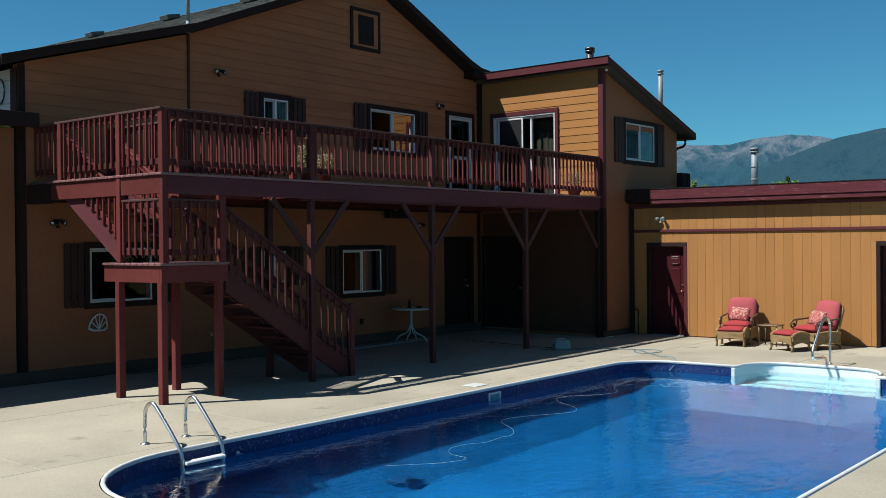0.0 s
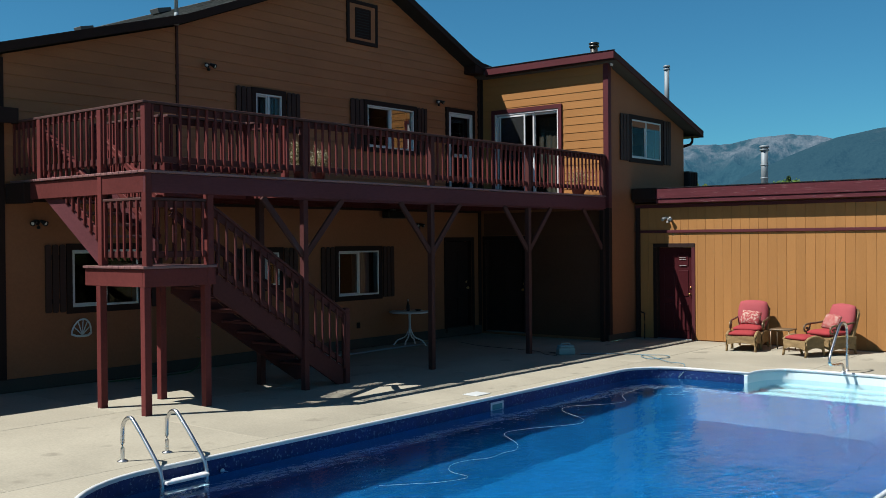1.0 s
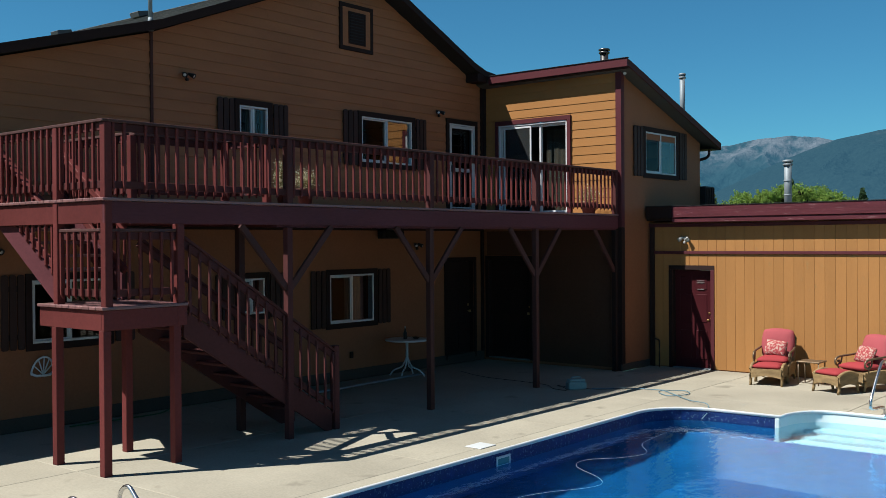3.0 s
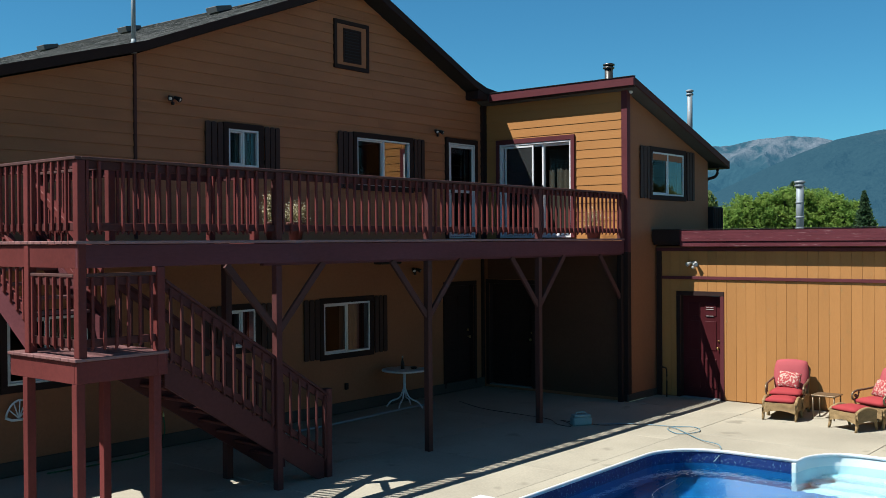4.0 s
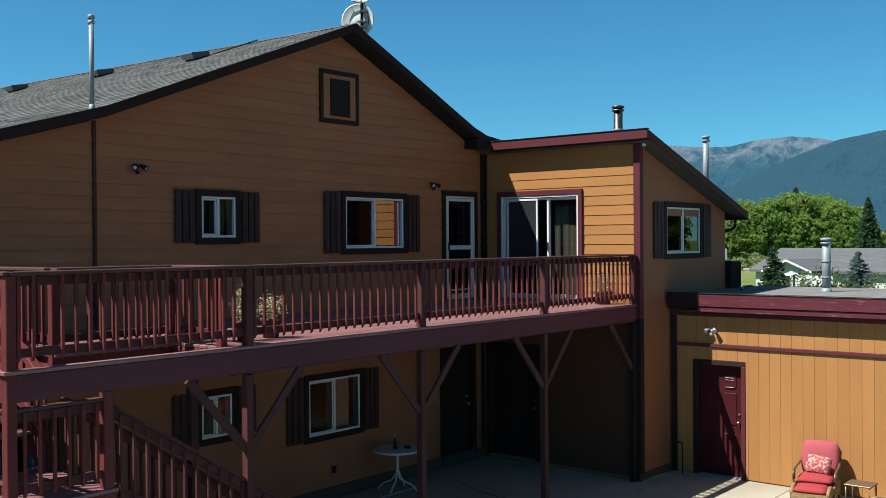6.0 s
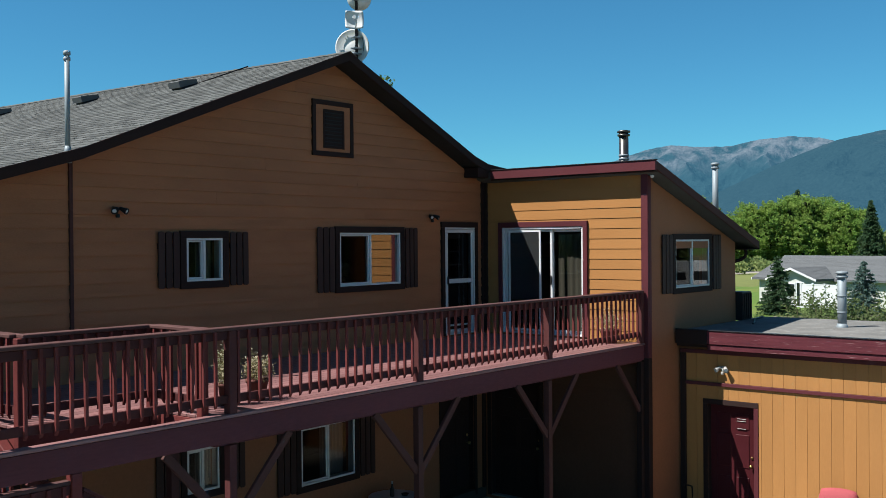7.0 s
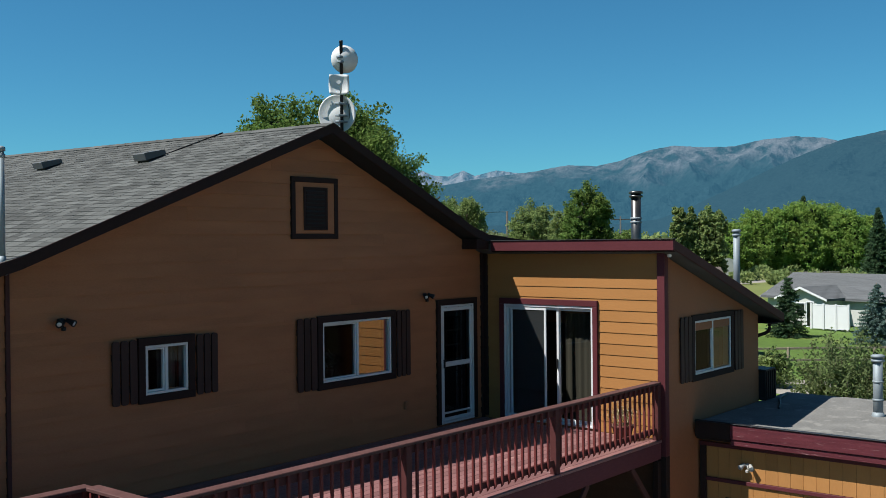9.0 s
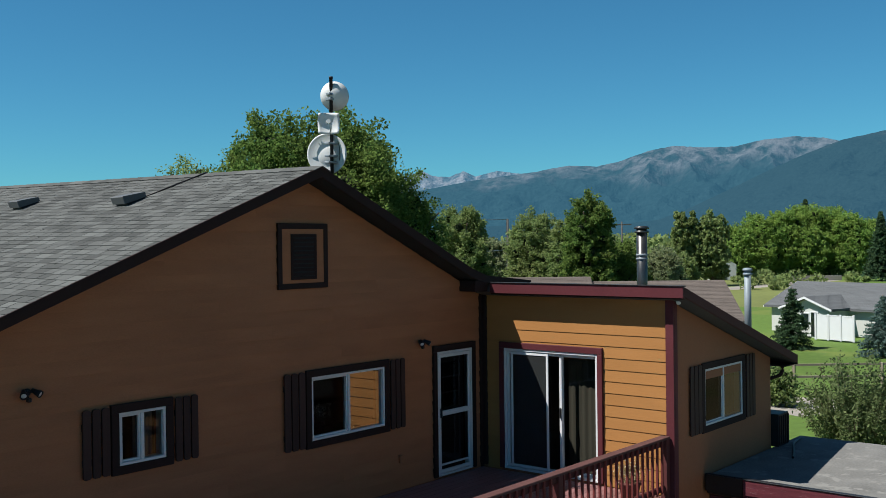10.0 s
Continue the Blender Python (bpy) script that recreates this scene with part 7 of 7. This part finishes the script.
for x, y, w, h, lab in ((123.7, 60.2, 3.4, 2.6, "small white shed in the meadow"), (60.5, 46.5, 4.0, 2.4, "small white trailer behind trees"), (148.1, 62.0, 4.2, 3.6, "small blue-grey house among trees")):
    mm = Matrix.Translation((x, y, 0)) @ pose(0, 0, 0, 0, 0, -50)
    sh = thing("outbuilding", lab, "shed", m=mm)
    bm = bmesh.new()
    prism(bm, [(-w / 2, 0), (w / 2, 0), (w / 2, h * 0.75), (0, h), (-w / 2, h * 0.75)], 0, w * 1.3)
    part("wall", bm, WHITE if h < 3 else MINT, sh, "", mm)
    for sx in (-1, 1):
        bar("roof", sh, GREY_ROOF, (sx * (w / 4 + 0.1), -0.3, h * 0.875 + 0.03), (sx * (w / 4 + 0.1), w * 1.3 + 0.3, h * 0.875 + 0.03), 0.05, 0.05, 0, "", mm)
    box("door", sh, GREY_ROOF, -0.5, 0.5, -0.04, -0.0, 0.0, h * 0.6, 0, "", mm)


def utility_pole(x, y, h, label, arm):
    p = thing("utility_pole", label, "utility pole", at=(x, y, 0))
    bm = bmesh.new()
    tube(bm, [(x, y, -0.1), (x, y, h)], 0.14, 8, taper=0.1)
    part("post", bm, POLE, p)
    if arm:
        bar("crossarm", p, POLE, (x - 0.6 * arm, y + 0.75 * arm, h - 0.4), (x + 0.6 * arm, y - 0.75 * arm, h - 0.4), 0.12, 0.14)


utility_pole(59.6, 42.9, 9.0, "wooden utility pole among the trees", 0.0)
utility_pole(101.5, 55.1, 9.4, "wooden utility pole with a crossarm", 1.3)
bm = bmesh.new()
tube(bm, [(30.0, 63.0, 8.9), (45, 53, 8.6), (59.6, 42.9, 8.95)], 0.03, 5)
tube(bm, [(59.6, 42.9, 6.2), (57, 45.5, 6.0), (54, 48.5, 6.1)], 0.03, 5)
tagged(part("power_line", bm, METAL), "grey power line between the poles", "cable")

# a camper parked on the dry lawn, mirrored in the lean-to window
mc = Matrix.Translation((61.5, -31.0, -0.05)) @ pose(0, 0, 0, 0, 0, -115)
camper = thing("camper", "white camper parked on the dry lawn", "camper", m=mc)
bm = bmesh.new()
prism(bm, [(-3.4, 0.55), (3.0, 0.55), (3.4, 0.9), (3.4, 1.9), (3.9, 2.2), (3.9, 3.0), (3.6, 3.25), (-3.3, 3.25), (-3.5, 3.05), (-3.5, 0.8)], -1.15, 1.15)
bmesh.ops.bevel(bm, geom=bm.edges[:], offset=0.06, segments=2, affect="EDGES")
body = part("body", bm, WHITE, camper, "", mc)
for a, b, c, d in ((-2.8, -1.5, 1.7, 2.4), (-0.4, 0.9, 1.7, 2.4), (1.5, 2.4, 1.7, 2.3)):
    for sy in (-1, 1):
        box("window", body, BLACK, a, b, sy * 1.155 - 0.01, sy * 1.155 + 0.01, c, d, 0.005, "", mc)
for sy in (-1, 1):
    box("stripe", body, GREY_PAINT, -3.4, 3.3, sy * 1.153 - 0.005, sy * 1.153 + 0.005, 1.15, 1.35, 0.002, "", mc)
for a in (-2.0, 2.1):
    for sy in (-1, 1):
        bm = bmesh.new()
        lathe(bm, [(0.12, -0.11), (0.34, -0.11), (0.38, -0.06), (0.38, 0.06), (0.34, 0.11), (0.12, 0.11)], 18)
        part("wheel", bm, BLACK, camper, "", mc @ Matrix.Translation((a, sy * 1.0, 0.375)) @ pose(0, 0, 0, 90))

# ---- lap siding, board by board ----
LAP = 0.178


def clip(poly, a, b, c):
    """Keeps the part of a flat outline where a*x + b*z <= c."""
    out = []
    for i, p in enumerate(poly):
        q = poly[(i + 1) % len(poly)]
        dp, dq = a * p[0] + b * p[1] - c, a * q[0] + b * q[1] - c
        if dp <= 0:
            out.append(p)
        if dp * dq < 0:
            t = dp / (dp - dq)
            out.append((p[0] + (q[0] - p[0]) * t, p[1] + (q[1] - p[1]) * t))
    return out


def lap_mesh(poly, z0, h, material, lip):
    bm = bmesh.new()
    fr = [bm.verts.new((x, -0.008 - lip * (1 - (z - z0) / h), z)) for x, z in poly]
    bk = [bm.verts.new((x, -0.001, z)) for x, z in poly]
    bm.faces.new(fr)
    for i in range(len(poly)):
        j = (i + 1) % len(poly)
        bm.faces.new((fr[j], fr[i], bk[i], bk[j]))
    bmesh.ops.recalc_face_normals(bm, faces=bm.faces[:])
    return bm_mesh("siding_board", bm, material)


def lap_siding(parent, u0, u1, z0, z1, holes, m, limits=(), joints=(), seed=1, material=SIDING, lip=0.016):
    rng = random.Random(seed)
    k = 0
    z = z0
    while z < z1 - 0.02:
        t = min(z + LAP, z1)
        cuts = sorted({u0, u1, *joints, *[u0 + (u1 - u0) * f + rng.uniform(-2.0, 2.0) for f in ((0.5,) if u1 - u0 > 6 else ())]})
        for a, b in zip(cuts, cuts[1:]):
            for p, q, c, d in cells(a, b, z, t, holes):
                poly = [(p + 0.0004, c), (q - 0.0004, c), (q - 0.0004, d), (p + 0.0004, d)]
                full = poly
                for lim in limits:
                    poly = clip(poly, *lim) if poly else poly
                if len(poly) < 3 or max(x for x, _ in poly) - min(x for x, _ in poly) < 0.02:
                    continue
                if poly == full:
                    key = ("lap", material.name, round(q - p, 4), round(c - z, 4), round(d - c, 4))
                    if key not in MESHES:
                        MESHES[key] = lap_mesh([(x - p, v - z) for x, v in poly], 0, LAP, material, lip)
                    put("siding_board", MESHES[key], parent, m @ Matrix.Translation((p, 0, z)))
                else:
                    put("siding_board", lap_mesh(poly, z, LAP, material, lip), parent, m)
        z += LAP


def grown(o, d=0.1, low=None):
    return (o[0] - d, o[1] + d, o[2] - (d if low is None else low), o[3] + d)


lap_siding(facade, -8.575, -0.10, 3.16, 7.9, [grown(SMALL_WIN), grown(MID_WIN), grown(STORM, 0.09, 0.1)], I4,
           ((-0.395, 1, RIDGE_Z - 0.15 - 0.395 * RIDGE_X), (0.447, 1, RIDGE_Z - 0.15 + 0.447 * RIDGE_X)))
lap_siding(facade, -11.68, -8.625, 3.16, 6.1, [], I4, ((-0.293, 1, roof_left(-8.6) - 0.15 + 0.293 * 8.6),), seed=3)
lap_siding(side_wall, 0.12, 3.40, 3.16, 6.05, [grown(SLIDER, 0.09, 0.1)], TURN_LEFT, seed=2, material=SIDING_SUNLIT, lip=0.010)

# ---- roof shingles ----


def shingle_box(w, d):
    key = ("shingle", w, d)
    if key not in MESHES:
        bm = bmesh.new()
        add_box(bm, -d / 2, d / 2, -w / 2, w / 2, 0.0, 0.010)
        MESHES[key] = bm_mesh("shingle", bm, SHINGLE_R)
    return MESHES[key]


rng = random.Random(8)
ROW, TAB = 0.142, 0.27
verts, faces = [], []
for xa, xb, slope in ((RIDGE_X, -8.6, 0.395), (-8.6, LEFT_END, 0.293)):
    ang = math.atan(slope)
    rows = int(math.hypot(xa - xb, (xa - xb) * slope) / ROW)
    for k in range(rows):
        s = (k + 0.5) * ROW
        x, z = xa - s * math.cos(ang), roof_left(xa) - s * math.sin(ang)
        edge = FRONT + 0.015
        first = TAB * rng.uniform(0.35, 1.0)
        while edge < 13.5:
            w = first - 0.013
            y = edge + first / 2
            edge += first
            first = TAB * rng.uniform(0.55, 1.15)
            m = Matrix.Translation((x, y, z + 0.004)) @ pose(0, 0, 0, 0, -math.degrees(ang) + rng.uniform(1.2, 3.0), 0)
            if y < 1.55 and x > -8.5:
                put("shingle", shingle_box(round(w, 2), 0.139), roof_l, m)
            else:
                b0 = len(verts)
                for dz in (0.0, 0.010):
                    for dx, dy in ((-0.0695, -w / 2), (0.0695, -w / 2), (0.0695, w / 2), (-0.0695, w / 2)):
                        verts.append(tuple(m @ Vector((dx, dy, dz))))
                faces += [tuple(b0 + i for i in f) for f in ((4, 5, 6, 7), (0, 4, 7, 3), (0, 1, 5, 4), (3, 7, 6, 2))]
tagged(put("shingle_field", mesh_of("shingle_field", verts, faces, SHINGLE), roof_l), kind="stuff")
for k in range(60):
    for sx, sl in ((-1, 0.395), (1, 0.447)):
        put("ridge_shingle", shingle_box(0.24, 0.16), roof_l, Matrix.Translation((RIDGE_X + sx * 0.075, FRONT + 0.1 + 0.24 * k, RIDGE_Z - 0.075 * sl + 0.016))
            @ pose(0, 0, 0, 1.5, sx * math.degrees(math.atan(sl)), 0))
pivot = Matrix.Translation((0, FRONT, RIDGE_Z))
for slope_roof in (roof_l, roof_r):
    slope_roof.matrix_basis = pivot @ pose(0, 0, 0, math.degrees(RISE), 0, 0) @ pivot.inverted()
